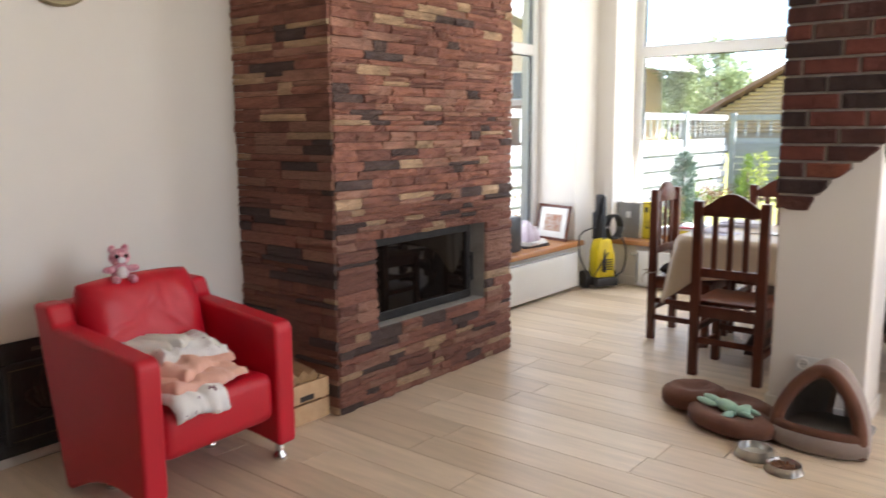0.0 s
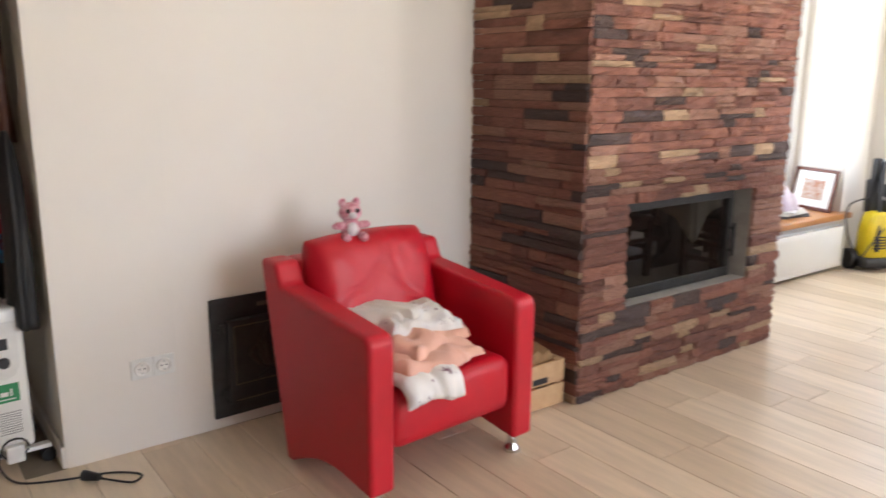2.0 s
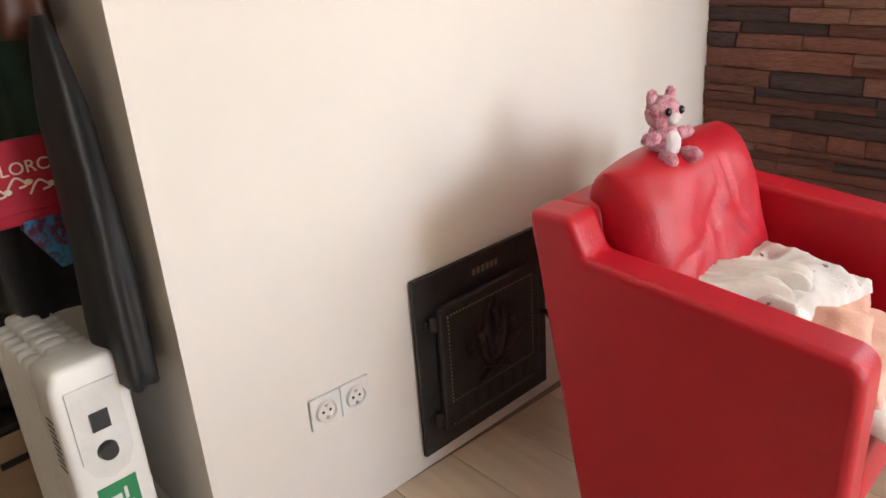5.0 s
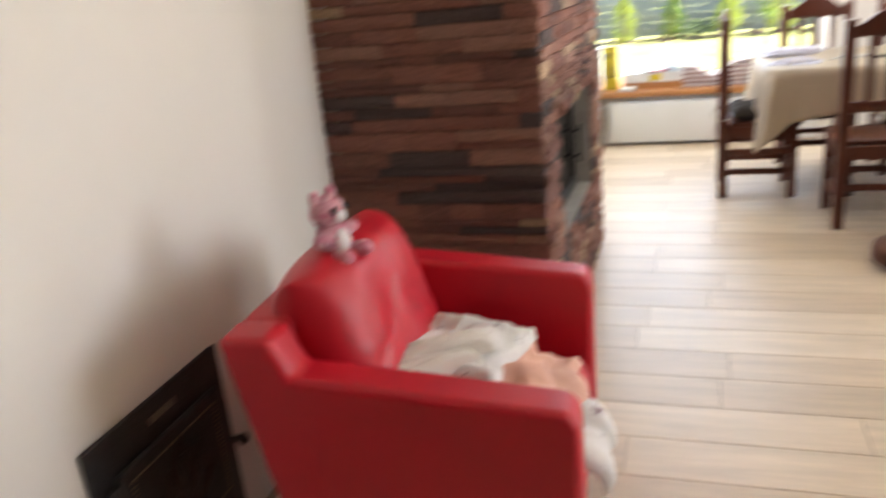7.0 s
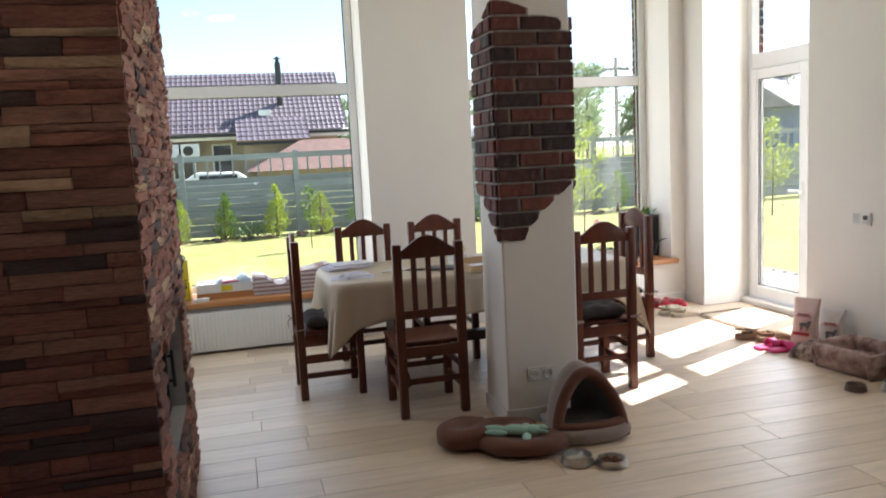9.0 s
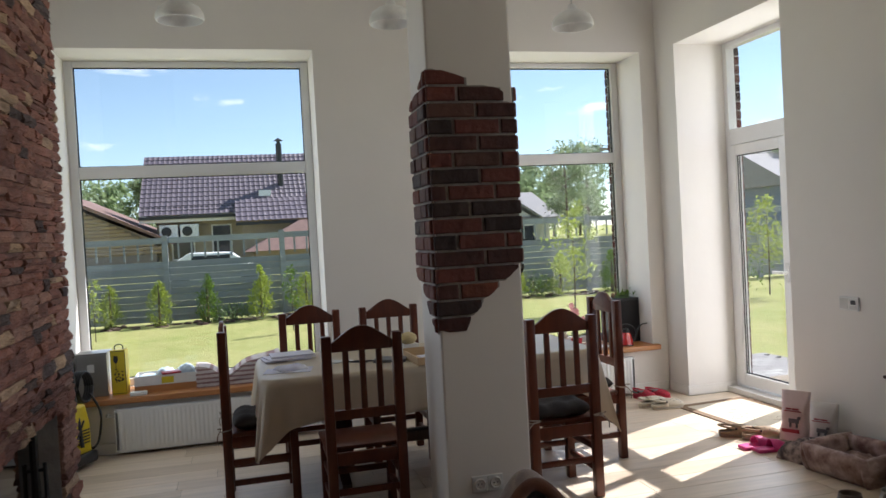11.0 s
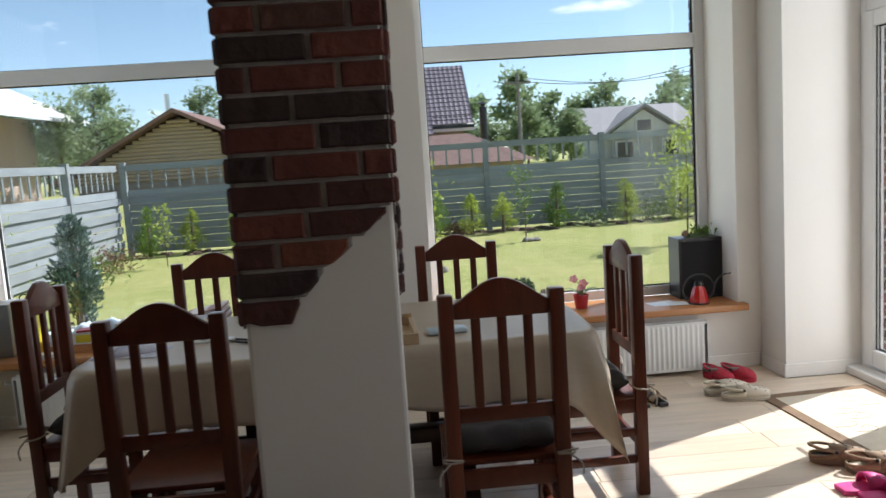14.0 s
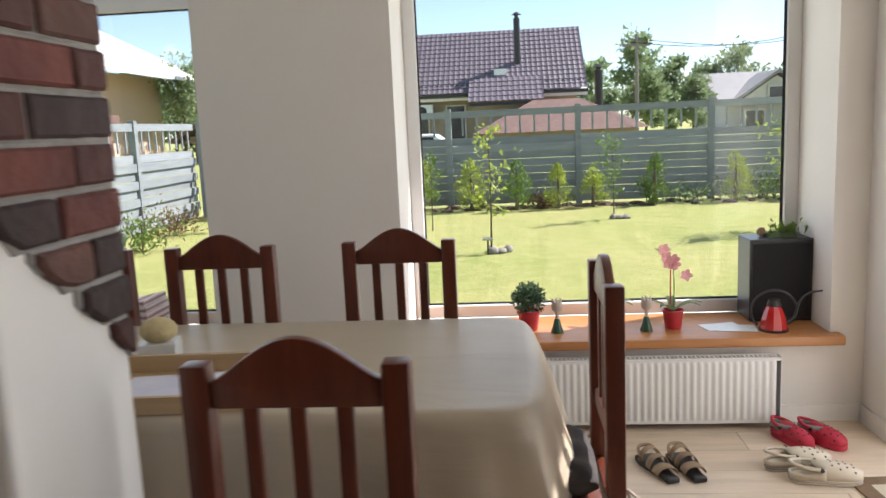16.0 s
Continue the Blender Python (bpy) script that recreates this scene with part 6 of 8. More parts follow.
garment("coat", "dark green wool coat hanging from the rack", "coat", GREEN_COAT, pose(-3.92, 0.84, 1.82), 0.24, 0.22, 0.86, 1)
garment("coat", "long olive-grey coat hanging from the rack", "coat", OLIVE, pose(-4.18, 0.76, 1.85), 0.34, 0.36, 1.32, 2)
garment("coat", "black coat hanging from the rack", "coat", BLACK_CLOTH, pose(-4.02, 0.86, 1.84), 0.30, 0.2, 1.25, 3)
garment("jacket", "brown leather jacket hanging from the rack", "jacket", BROWN_L, pose(-3.70, 0.90, 1.86), 0.14, 0.10, 0.66, 4)
garment("jacket", "pale grey jersey jacket hanging from the rack", "jacket", LGREY, pose(-4.75, 0.62, 1.80), 0.5, 0.36, 0.95, 5)
garment("sweater", "navy sweater with white trim hanging low", "sweater", NAVY, pose(-4.68, 0.66, 1.0), 0.36, 0.30, 0.30, 6)
garment("jacket", "dark grey jacket hanging at the end of the rack", "jacket", OLIVE, pose(-5.05, 0.70, 1.85), 0.4, 0.4, 1.1, 7)
GLOSSY_BLACK = material("black_plastic_film", (0.008, 0.008, 0.009), 0.6, second=(0.013, 0.013, 0.013), scale=12, bump=0.3, bump_scale=14)
ob = garment("plastic_bag", "black glossy plastic bag hanging at the wall corner", "bag", GLOSSY_BLACK, pose(-3.595, 0.905, 1.24), 0.20, 0.095, 0.70, 9, 0.30)
bm = bmesh.new()
prism(bm, [(-0.06, 0.0), (0.07, 0.0), (0.075, -0.05), (0.01, -0.15), (-0.02, -0.15), (-0.07, -0.06)], (-0.012, 0.012), 0)
ob = part("scarf", bm, material("blue_scarf", (0.03, 0.22, 0.42), 0.9, second=(0.10, 0.02, 0.05), scale=40, amount=0.2))
ob.matrix_world = pose(-3.735, 0.885, 0.90)
tagged(ob, "blue and red patterned scarf tip hanging below the bag", "scarf")
BAG_RED = material("red_felt", (0.42, 0.012, 0.035), 0.8, second=(0.33, 0.008, 0.025), scale=12, bump=0.2, bump_scale=200)
bag = thing("shoulder_bag", "small red felt shoulder bag embroidered with white lettering", "handbag", pose(-3.745, 0.845, 0.85))
bm = bmesh.new()
box(bm, -0.025, 0.025, -0.105, 0.10, 0.0, 0.165, 0.02, 3)
part("body", bm, BAG_RED, bag, smooth=50)
bm = bmesh.new()
box(bm, 0.0255, 0.031, -0.107, 0.065, 0.03, 0.17, 0.004)
flap = part("flap", bm, BAG_RED, bag)
bm = bmesh.new()
for y in (-0.10, 0.095):
    tube(bm, curve_points([(0.0, y, 0.15), (-0.01, y * 0.85, 0.5), (-0.05, y * 0.2 + 0.02, 0.98)], 8), 0.007, 8)
part("strap", bm, BAG_RED, bag, smooth=180)
EMBRO = material("cream_embroidery", (0.75, 0.66, 0.52), 0.8)
cu = bpy.data.curves.new("lettering", "FONT")
cu.body, cu.size, cu.extrude, cu.align_x, cu.space_character = "MALLORCA", 0.034, 0.001, "CENTER", 1.02
cu.materials.append(EMBRO)
tx = new("lettering", cu)
tx.parent = flap
tx.matrix_local = pose(0.0318, -0.022, 0.105, 90, 0, 90)
for k in range(3):
    bm = bmesh.new()
    c = (-0.062 + k * 0.04, 0.075 + 0.012 * (k % 2))
    tube(bm, curve_points([(0.0318, c[0] - 0.02, c[1] - 0.012), (0.0318, c[0], c[1] + 0.012), (0.0318, c[0] + 0.018, c[1] - 0.004), (0.0318, c[0] + 0.004, c[1] - 0.008)], 6), 0.0022, 6)
    ball(bm, (0.0318, c[0] + 0.022, c[1]), (0.001, 0.008, 0.006), 8, 6)
    part("embroidery", bm, EMBRO, flap)
ck = thing("wall_clock", "round wall clock with a thin bronze rim", "clock", pose(LX - 0.018, 1.98, 2.19, 90, 0, 92.3))
bm = bmesh.new()
lathe(bm, [(0.155, 0.0), (0.185, 0.0), (0.19, 0.012), (0.18, 0.03), (0.165, 0.03), (0.155, 0.015)], 48)
part("rim", bm, BRASS, ck, smooth=50)
bm = bmesh.new()
lathe(bm, [(0.156, 0.002), (0.156, 0.012), (0.0, 0.013)], 48)
part("face", bm, WHITE_PLASTIC, ck)


# ---- on and beside the armchair ----
PINK_FUR = material("pink_plush", (0.90, 0.50, 0.58), 0.95, second=(0.70, 0.16, 0.26), scale=70, amount=0.28, bump=1.0, bump_scale=260, sheen=0.4)
bm = bmesh.new()
for c, r in (((0, 0, 0.045), (0.036, 0.036, 0.045)), ((0.004, 0, 0.108), (0.036, 0.042, 0.036)), ((0.045, -0.034, 0.016), (0.028, 0.018, 0.018)), ((0.045, 0.034, 0.016), (0.028, 0.018, 0.018)),
             ((0.015, -0.047, 0.060), (0.015, 0.026, 0.014)), ((0.015, 0.047, 0.060), (0.015, 0.026, 0.014)), ((0.0, -0.026, 0.142), (0.008, 0.014, 0.020)), ((0.0, 0.026, 0.142), (0.008, 0.014, 0.020))):
    ball(bm, c, r, 26, 18)
for v in bm.verts:
    v.co += v.normal * 0.004 * noise.noise(v.co * 260)
toy = tagged(part("plush_toy", bm, PINK_FUR, smooth=180), "small pink speckled plush toy sitting on the armchair back", "toy")
me = toy.data
WHITE_FUR, EYE_BLACK = material("white_plush", (0.8, 0.74, 0.75), 0.95, bump=0.5, bump_scale=260), material("black_bead", (0.01, 0.01, 0.012), 0.15)
me.materials.append(WHITE_FUR)
me.materials.append(EYE_BLACK)
bm = bmesh.new()
bm.from_mesh(me)
for c, r, k in (((0.027, 0, 0.045), (0.014, 0.023, 0.028), 1), ((0.034, 0.0, 0.098), (0.012, 0.018, 0.014), 1), ((0.038, -0.018, 0.114), (0.006, 0.008, 0.009), 2), ((0.038, 0.018, 0.114), (0.006, 0.008, 0.009), 2)):
    vs = ball(bm, c, r, 12, 8)
    for f in {f for v in vs for f in v.link_faces}:
        f.material_index, f.smooth = k, True
bm.to_mesh(me)
bm.free()
toy.matrix_world = pose(-3.045, 1.96, 0.820, 0, -6, -12) @ Matrix.Scale(1.02, 4)
PEACH, OFFWHITE = cloth_mat("peach_cotton", (0.72, 0.42, 0.33), (0.66, 0.36, 0.28)), cloth_mat("off_white_cotton", (0.68, 0.65, 0.60), (0.60, 0.57, 0.52))


PRINTED_COTTON = material("printed_white_cotton", (0.70, 0.68, 0.67), 0.92, second=(0.16, 0.07, 0.10), scale=24, bump=0.25, bump_scale=180, sheen=0.15)
for e, at in zip(next(q for q in PRINTED_COTTON.node_tree.nodes if q.type == "VALTORGB").color_ramp.elements, (0.33, 0.38)):
    e.position = at
CHAIR_POSE = pose(-2.865, 2.055, 0, 0, 0, 5)


def draped(label, mat, x, y, z, turn, w, d, thick, seed, edge=None, folds=0.010, tilt=0.0):
    """A folded garment on the seat: soft slab with wandering outline and creases, bent down past the seat's front edge."""
    bm = bmesh.new()
    n = 52
    top, low = {}, {}
    R = 0.045
    for i in range(n + 1):
        for j in range(n + 1):
            u, v = 2 * i / n - 1, 2 * j / n - 1
            rr = max(abs(u), abs(v))
            an = math.atan2(v, u)
            k = 1 + 0.12 * noise.noise(Vector((math.cos(an) * 1.6 + seed, math.sin(an) * 1.6, seed))) + 0.035 * noise.noise(Vector((math.cos(an) * 6 + seed, math.sin(an) * 6, 4)))
            s, yy = u * k * w / 2, v * k * d / 2
            q = noise.noise(Vector((u * 1.3 + seed, v * 1.3, 2)))
            crease = math.sin(5.0 * v + 2.2 * u + 4.0 * q + seed) + 0.6 * math.sin(9.0 * v - 4.0 * u + 5.0 * q) + 0.9 * (1 - abs(noise.noise(Vector((u * 3.2 + seed, v * 2.4, 7)))) * 2.2)
            t = (thick + folds * 0.6 * crease) * max(0.0, 1 - rr ** 7) ** 0.5 + 0.003
            bend = max(0.0, s - edge) if edge is not None else 0.0
            a = min(bend / R, 1.5)
            run = max(0.0, bend - 1.5 * R)
            base = Vector((min(s, edge if edge is not None else s) + R * math.sin(a) + run * math.cos(a), yy + 0.2 * run * q, -R * (1 - math.cos(a)) - run * math.sin(a)))
            nrm = Vector((math.sin(a), 0, math.cos(a)))
            top[i, j] = bm.verts.new(base + nrm * max(t, 0.003))
            low[i, j] = bm.verts.new(base)
    for i in range(n):
        for j in range(n):
            bm.faces.new((top[i, j], top[i + 1, j], top[i + 1, j + 1], top[i, j + 1]))
            bm.faces.new((low[i, j], low[i, j + 1], low[i + 1, j + 1], low[i + 1, j]))
    rim = [(i, 0) for i in range(n)] + [(n, j) for j in range(n)] + [(i, n) for i in range(n, 0, -1)] + [(0, j) for j in range(n, 0, -1)]
    for a, b in zip(rim, rim[1:] + rim[:1]):
        bm.faces.new((top[b], top[a], low[a], low[b]))
    ob = part("garment", bm, mat, smooth=180)
    ob.matrix_world = CHAIR_POSE @ pose(x, y, z, 0, tilt, turn)
    return tagged(ob, label, "clothes", "clothes on the armchair")


draped("white printed baby shirt hanging over the seat's front edge", PRINTED_COTTON, 0.17, -0.135, 0.437, 0, 0.52, 0.25, 0.018, 3, 0.160, 0.012)
draped("peach-pink cotton garment folded on the armchair seat", PEACH, 0.10, -0.06, 0.452, 4, 0.47, 0.38, 0.042, 5, 0.230, 0.014)
draped("peach-pink cotton garment with creased folds on the pile", PEACH, 0.08, -0.03, 0.492, 16, 0.35, 0.34, 0.046, 8, None, 0.016, 3)
draped("white baby shirt with dark and red print on the pile", PRINTED_COTTON, 0.05, 0.02, 0.538, -12, 0.27, 0.29, 0.040, 11, None, 0.013, 5)
draped("rolled cream baby trousers on the pile", OFFWHITE, -0.005, -0.125, 0.552, 38, 0.26, 0.085, 0.048, 14, None, 0.004)
draped("rolled cream baby trousers on the pile", OFFWHITE, 0.015, -0.06, 0.566, 30, 0.25, 0.085, 0.044, 17, None, 0.004)
CRATE = material("pale_pine_crate", (0.56, 0.38, 0.22), 0.7, second=(0.48, 0.31, 0.17), scale=5, stretch=(0.4, 5, 5))
cr = thing("wooden_crate", "pale pine slatted crate filled with firewood", "crate", pose(-3.02, 2.755, 0))
for z in (0.005, 0.115):
    for y0, y1, x0, x1 in ((-0.135, 0.135, 0.20, 0.213), (-0.135, 0.135, -0.213, -0.20), (-0.148, -0.136, -0.213, 0.213), (0.136, 0.148, -0.213, 0.213)):
        solid("slat", CRATE, lambda bm: box(bm, x0, x1, y0, y1, z, z + 0.098, 0.002), cr)
for x in (-0.185, 0.185):
    for y in (-0.12, 0.12):
        boxes("corner_post", CRATE, [(x - 0.014, x + 0.014, y - 0.014, y + 0.014, 0.0, 0.212)], cr)
boxes("base", CRATE, [(-0.199, 0.199, -0.135, 0.135, 0.006, 0.016)], cr)
solid("hand_hole", DARK, lambda bm: box(bm, 0.213, 0.2142, -0.045, 0.045, 0.122, 0.150, 0.0005), cr)
LOGWOOD = material("split_firewood", (0.42, 0.27, 0.13), 0.85, second=(0.25, 0.15, 0.08), scale=8, stretch=(0.5, 6, 6), bump=0.5, random_tint=0.25)
rng = random.Random(6)
for i in range(13):
    r, layer = rng.uniform(0.035, 0.05), i // 4
    bm = bmesh.new()
    k = rng.choice((3, 4, 5))
    prism(bm, [(r * math.cos(2 * math.pi * j / k + rng.uniform(-0.25, 0.25)), r * math.sin(2 * math.pi * j / k + rng.uniform(-0.25, 0.25))) for j in range(k)], (-0.16, 0.16), 0)
    ob = part("firewood_log", bm, LOGWOOD)
    ob.matrix_world = pose(-3.02 + rng.uniform(-0.02, 0.02), 2.66 + (i % 4) * 0.063 + rng.uniform(-0.008, 0.008), 0.055 + layer * 0.083, rng.uniform(0, 90), rng.uniform(-5, 5), rng.uniform(-9, 9))
    tagged(ob, "split piece of firewood stacked in the crate", "firewood", "firewood in the crate")


# ---- floor around the column: pet things ----
BROWN_PLUSH = material("brown_plush", (0.155, 0.062, 0.036), 0.95, second=(0.105, 0.042, 0.025), scale=8, bump=0.4, bump_scale=150, sheen=0.1)
TAUPE = material("taupe_plush", (0.30, 0.235, 0.205), 0.95, second=(0.24, 0.185, 0.16), scale=8, bump=0.4, bump_scale=150, sheen=0.3)
GREY_FELT = material("grey_felt", (0.27, 0.265, 0.26), 0.95, second=(0.22, 0.21, 0.205), scale=8, bump=0.3, bump_scale=120)


def lobe(bm, rx, ry, rz, m, seed):
    """A round stuffed cushion half: flattened below, fuller at the rim than in the middle, with soft creases."""
    for v in ball(bm, (0, 0, 0), (1, 1, 1), 36, 20):
        x, y, z = v.co
        rr = math.hypot(x, y)
        a = math.atan2(y, x)
        f = noise.noise(Vector((x * 1.8 + seed, y * 1.8, seed))) + 0.5 * noise.noise(Vector((x * 5 + seed, y * 5, 2)))
        edge = 1 + 0.10 * noise.noise(Vector((math.cos(a) * 1.5 + seed, math.sin(a) * 1.5, 5)))
        top = abs(z) ** 0.7 * (1 + 0.16 * f) * (0.48 + 0.52 * min(1, rr / 0.72) ** 1.5) if z > 0 else -abs(z) ** 0.5
        v.co = m @ Vector((x * rx * edge, y * ry * edge, rz * (1 + top)))


bed = thing("dog_bed", "brown plush dog cushion folded over itself", "dog bed")
bm = bmesh.new()
lobe(bm, 0.165, 0.15, 0.068, pose(-1.375, 4.175, 0, 0, 0, 20), 2)
part("raised_half", bm, BROWN_PLUSH, bed, smooth=180)
bm = bmesh.new()
lobe(bm, 0.235, 0.155, 0.052, pose(-1.125, 3.985, 0, 0, 0, -22), 6)
part("flat_half", bm, BROWN_PLUSH, bed, smooth=180)
bm = bmesh.new()
lobe(bm, 0.20, 0.12, 0.056, pose(-1.17, 4.17, 0, 0, 0, -8), 9)
part("rear_edge", bm, BROWN_PLUSH, bed, smooth=180)
MINT = material("mint_plush", (0.36, 0.58, 0.47), 0.95, second=(0.30, 0.50, 0.40), scale=10, bump=0.4, bump_scale=200, sheen=0.3)
bm = bmesh.new()
for c, r in (((0, 0, 0.02), (0.06, 0.03, 0.024)), ((0.075, 0.0, 0.024), (0.03, 0.028, 0.024)), ((-0.09, 0.02, 0.014), (0.05, 0.02, 0.013)), ((-0.085, -0.025, 0.014), (0.05, 0.018, 0.013)), ((0.045, 0.05, 0.014), (0.02, 0.035, 0.012)), ((0.045, -0.05, 0.014), (0.02, 0.035, 0.012)),
             ((0.11, 0.022, 0.03), (0.03, 0.008, 0.01)), ((0.11, -0.022, 0.03), (0.03, 0.008, 0.01))):
    ball(bm, c, r, 14, 10)
ob = part("soft_toy", bm, MINT, smooth=180)
ob.matrix_world = pose(-1.15, 4.01, 0.082, 4, 4, -20) @ Matrix.Scale(1.2, 4)
tagged(ob, "limp mint-green soft toy lying on the dog cushion", "toy")


def pet_cave():
    """A rounded felt hut: thick shell with a wide front opening, plush rim and a floor pad."""
    c = thing("pet_cave", "brown and taupe plush pet cave with arched opening", "pet bed", pose(-0.728, 4.155, 0, 0, 0, -3))
    W, D, Hh, th = 0.20, 0.18, 0.395, 0.028
    na, nb = 26, 14
    bm = bmesh.new()
    def shell(s, a, k):
        """s from front to back, a from side floor to side floor over the top."""
        close = max(0.0, math.cos(min(1, max(0, (s - 0.30) / 0.70)) * math.pi / 2)) ** 0.55 if s > 0.30 else 1.0
        lean = 0.90 + 0.10 * min(1, s / 0.3)
        x = -(W - k) * math.cos(a) * close * (1 - 0.28 * math.sin(a) ** 2)
        z = (Hh - k) * max(0.0, math.sin(a)) ** 0.85 * (0.45 + 0.55 * close) * lean
        y = -D + 2 * D * s + 0.07 * (math.sin(a)) * (1 - s)
        return Vector((x, y, max(z, 0)))
    grids = []
    for k in (0, th):
        grids.append([[bm.verts.new(shell(i / nb * 0.985, math.pi * j / na, k)) for j in range(na + 1)] for i in range(nb + 1)])
    for g, flip in zip(grids, (1, -1)):
        for i in range(nb):
            for j in range(na):
                bm.faces.new((g[i][j], g[i + 1][j], g[i + 1][j + 1], g[i][j + 1])[::flip])
    part("shell", bm, TAUPE, c, smooth=180)
    bm = bmesh.new()
    tube(bm, [shell(0.0, math.pi * j / na, th * 0.5) + Vector((0, -0.004, 0.012)) for j in range(na + 1)], 0.031, 12)
    part("rim", bm, BROWN_PLUSH, c, "darker brown plush rim", smooth=180)
    bm = bmesh.new()
    tube(bm, curve_points([(-W + 0.005, -D + 0.02, 0.046), (-W * 0.6, -D - 0.035, 0.046), (0, -D - 0.05, 0.046), (W * 0.6, -D - 0.035, 0.046), (W - 0.005, -D + 0.02, 0.046)], 6), 0.045, 12)
    part("front_bolster", bm, TAUPE, c, smooth=180)
    bm = bmesh.new()
    tube(bm, curve_points([(-W + 0.015, -D + 0.01, 0.090), (-W * 0.6, -D - 0.030, 0.092), (0, -D - 0.044, 0.090), (W * 0.6, -D - 0.030, 0.092), (W - 0.015, -D + 0.01, 0.090)], 6), 0.026, 12)
    part("bolster_trim", bm, BROWN_PLUSH, c, smooth=180)
    bm = bmesh.new()
    pillow(bm, 0.36, 0.36, 0.075, pose(0, 0.0, 0.042), 16, 5, 0.2, 5)
    part("pad", bm, GREY_FELT, c, "grey felt floor pad", smooth=180)
    bm = bmesh.new()
    lin = [[bm.verts.new(shell(0.05 + i / nb * 0.92, math.pi * j / na, th + 0.003)) for j in range(na + 1)] for i in range(nb + 1)]
    for i in range(nb):
        for j in range(na):
            bm.faces.new((lin[i][j], lin[i][j + 1], lin[i + 1][j + 1], lin[i + 1][j]))
    part("lining", bm, GREY_FELT, c, smooth=180)


pet_cave()


def bowl(name, label, mat, m, r, h, fill=None, fill_label=""):
    b = thing(name, label, "bowl", m, "pet bowls")
    bm = bmesh.new()
    lathe(bm, [(0, 0.002), (r * 0.92, 0.0), (r, 0.004), (r * 0.86, h * 0.9), (r * 0.88, h), (r * 0.80, h), (r * 0.70, h * 0.35), (r * 0.5, h * 0.22), (0, h * 0.2)], 36)
    part("dish", bm, mat, b, smooth=50)
    if fill:
        rng = random.Random(4)
        bm = bmesh.new()
        for _ in range(70):
            a, d = rng.uniform(0, 6.28), r * 0.68 * rng.random() ** 0.5
            ball(bm, (math.cos(a) * d, math.sin(a) * d, h * rng.uniform(0.35, 0.62)), rng.uniform(0.006, 0.010), 6, 4)
        tagged(part("kibble", bm, fill, b, fill_label), kind="stuff")
    return b


KIBBLE = material("kibble", (0.22, 0.10, 0.05), 0.8, second=(0.13, 0.06, 0.03), scale=30)
bowl("pet_bowl", "polished steel pet bowl on the floor", STEEL, pose(-0.93, 3.735, 0), 0.085, 0.045)
bowl("pet_bowl", "steel pet bowl with brown kibble", STEEL, pose(-0.785, 3.655, 0), 0.08, 0.035, KIBBLE)
CERAMIC = material("brown_glazed_ceramic", (0.10, 0.07, 0.055), 0.3, second=(0.16, 0.12, 0.09), scale=9)
bowl("pet_bowl", "dark brown ceramic pet bowl with pale inside", CERAMIC, pose(1.08, 4.10, 0), 0.065, 0.04)
bowl("pet_bowl", "large shiny steel pet bowl beside the sofa", STEEL, pose(1.27, 3.99, 0), 0.08, 0.06)


# ---- by the garden door ----
MAT = material("beige_entrance_mat", (0.60, 0.53, 0.41), 0.95, second=(0.53, 0.46, 0.35), scale=12, bump=0.5, bump_scale=120)
MAT_EDGE = material("brown_mat_border", (0.22, 0.145, 0.085), 0.95, second=(0.16, 0.10, 0.06), scale=16, bump=0.5, bump_scale=120)
mt = thing("door_mat", "beige entrance mat with brown border and scroll pattern", "mat", pose(1.775, 5.86, 0, 0, 0, 3))
boxes("mat_surface", MAT, [(-0.27, 0.27, -0.44, 0.44, 0.0005, 0.007)], mt)
for r in ((-0.335, -0.2705, -0.505, 0.505, 0.0005, 0.0075), (0.2705, 0.335, -0.505, 0.505, 0.0005, 0.0075), (-0.27, 0.27, 0.4405, 0.505, 0.0005, 0.0075), (-0.27, 0.27, -0.505, -0.4405, 0.0005, 0.0075)):
    boxes("border", MAT_EDGE, [r], mt)
rng = random.Random(12)
for k in range(10):
    x, y = rng.uniform(-0.2, 0.2), -0.38 + k * 0.085
    bm = bmesh.new()
    tube(bm, curve_points([(x, y, 0.007), (x + 0.05, y + 0.05, 0.007), (x + 0.09, y + 0.01, 0.007), (x + 0.05, y - 0.03, 0.007), (x - 0.05, y - 0.02, 0.007)], 5), 0.0014, 5)
    part("scroll", bm, MAT_EDGE, mt)
CROC = material("cream_foam", (0.62, 0.55, 0.44), 0.7, second=(0.56, 0.49, 0.38), scale=10)
CROC_RED = material("red_foam", (0.50, 0.02, 0.05), 0.6)
LINING = material("grey_fleece", (0.26, 0.25, 0.25), 0.95)
SUEDE = material("brown_suede", (0.36, 0.255, 0.165), 0.9, second=(0.28, 0.19, 0.12), scale=14)
PINK_FOAM = material("hot_pink_foam", (0.75, 0.06, 0.28), 0.55)


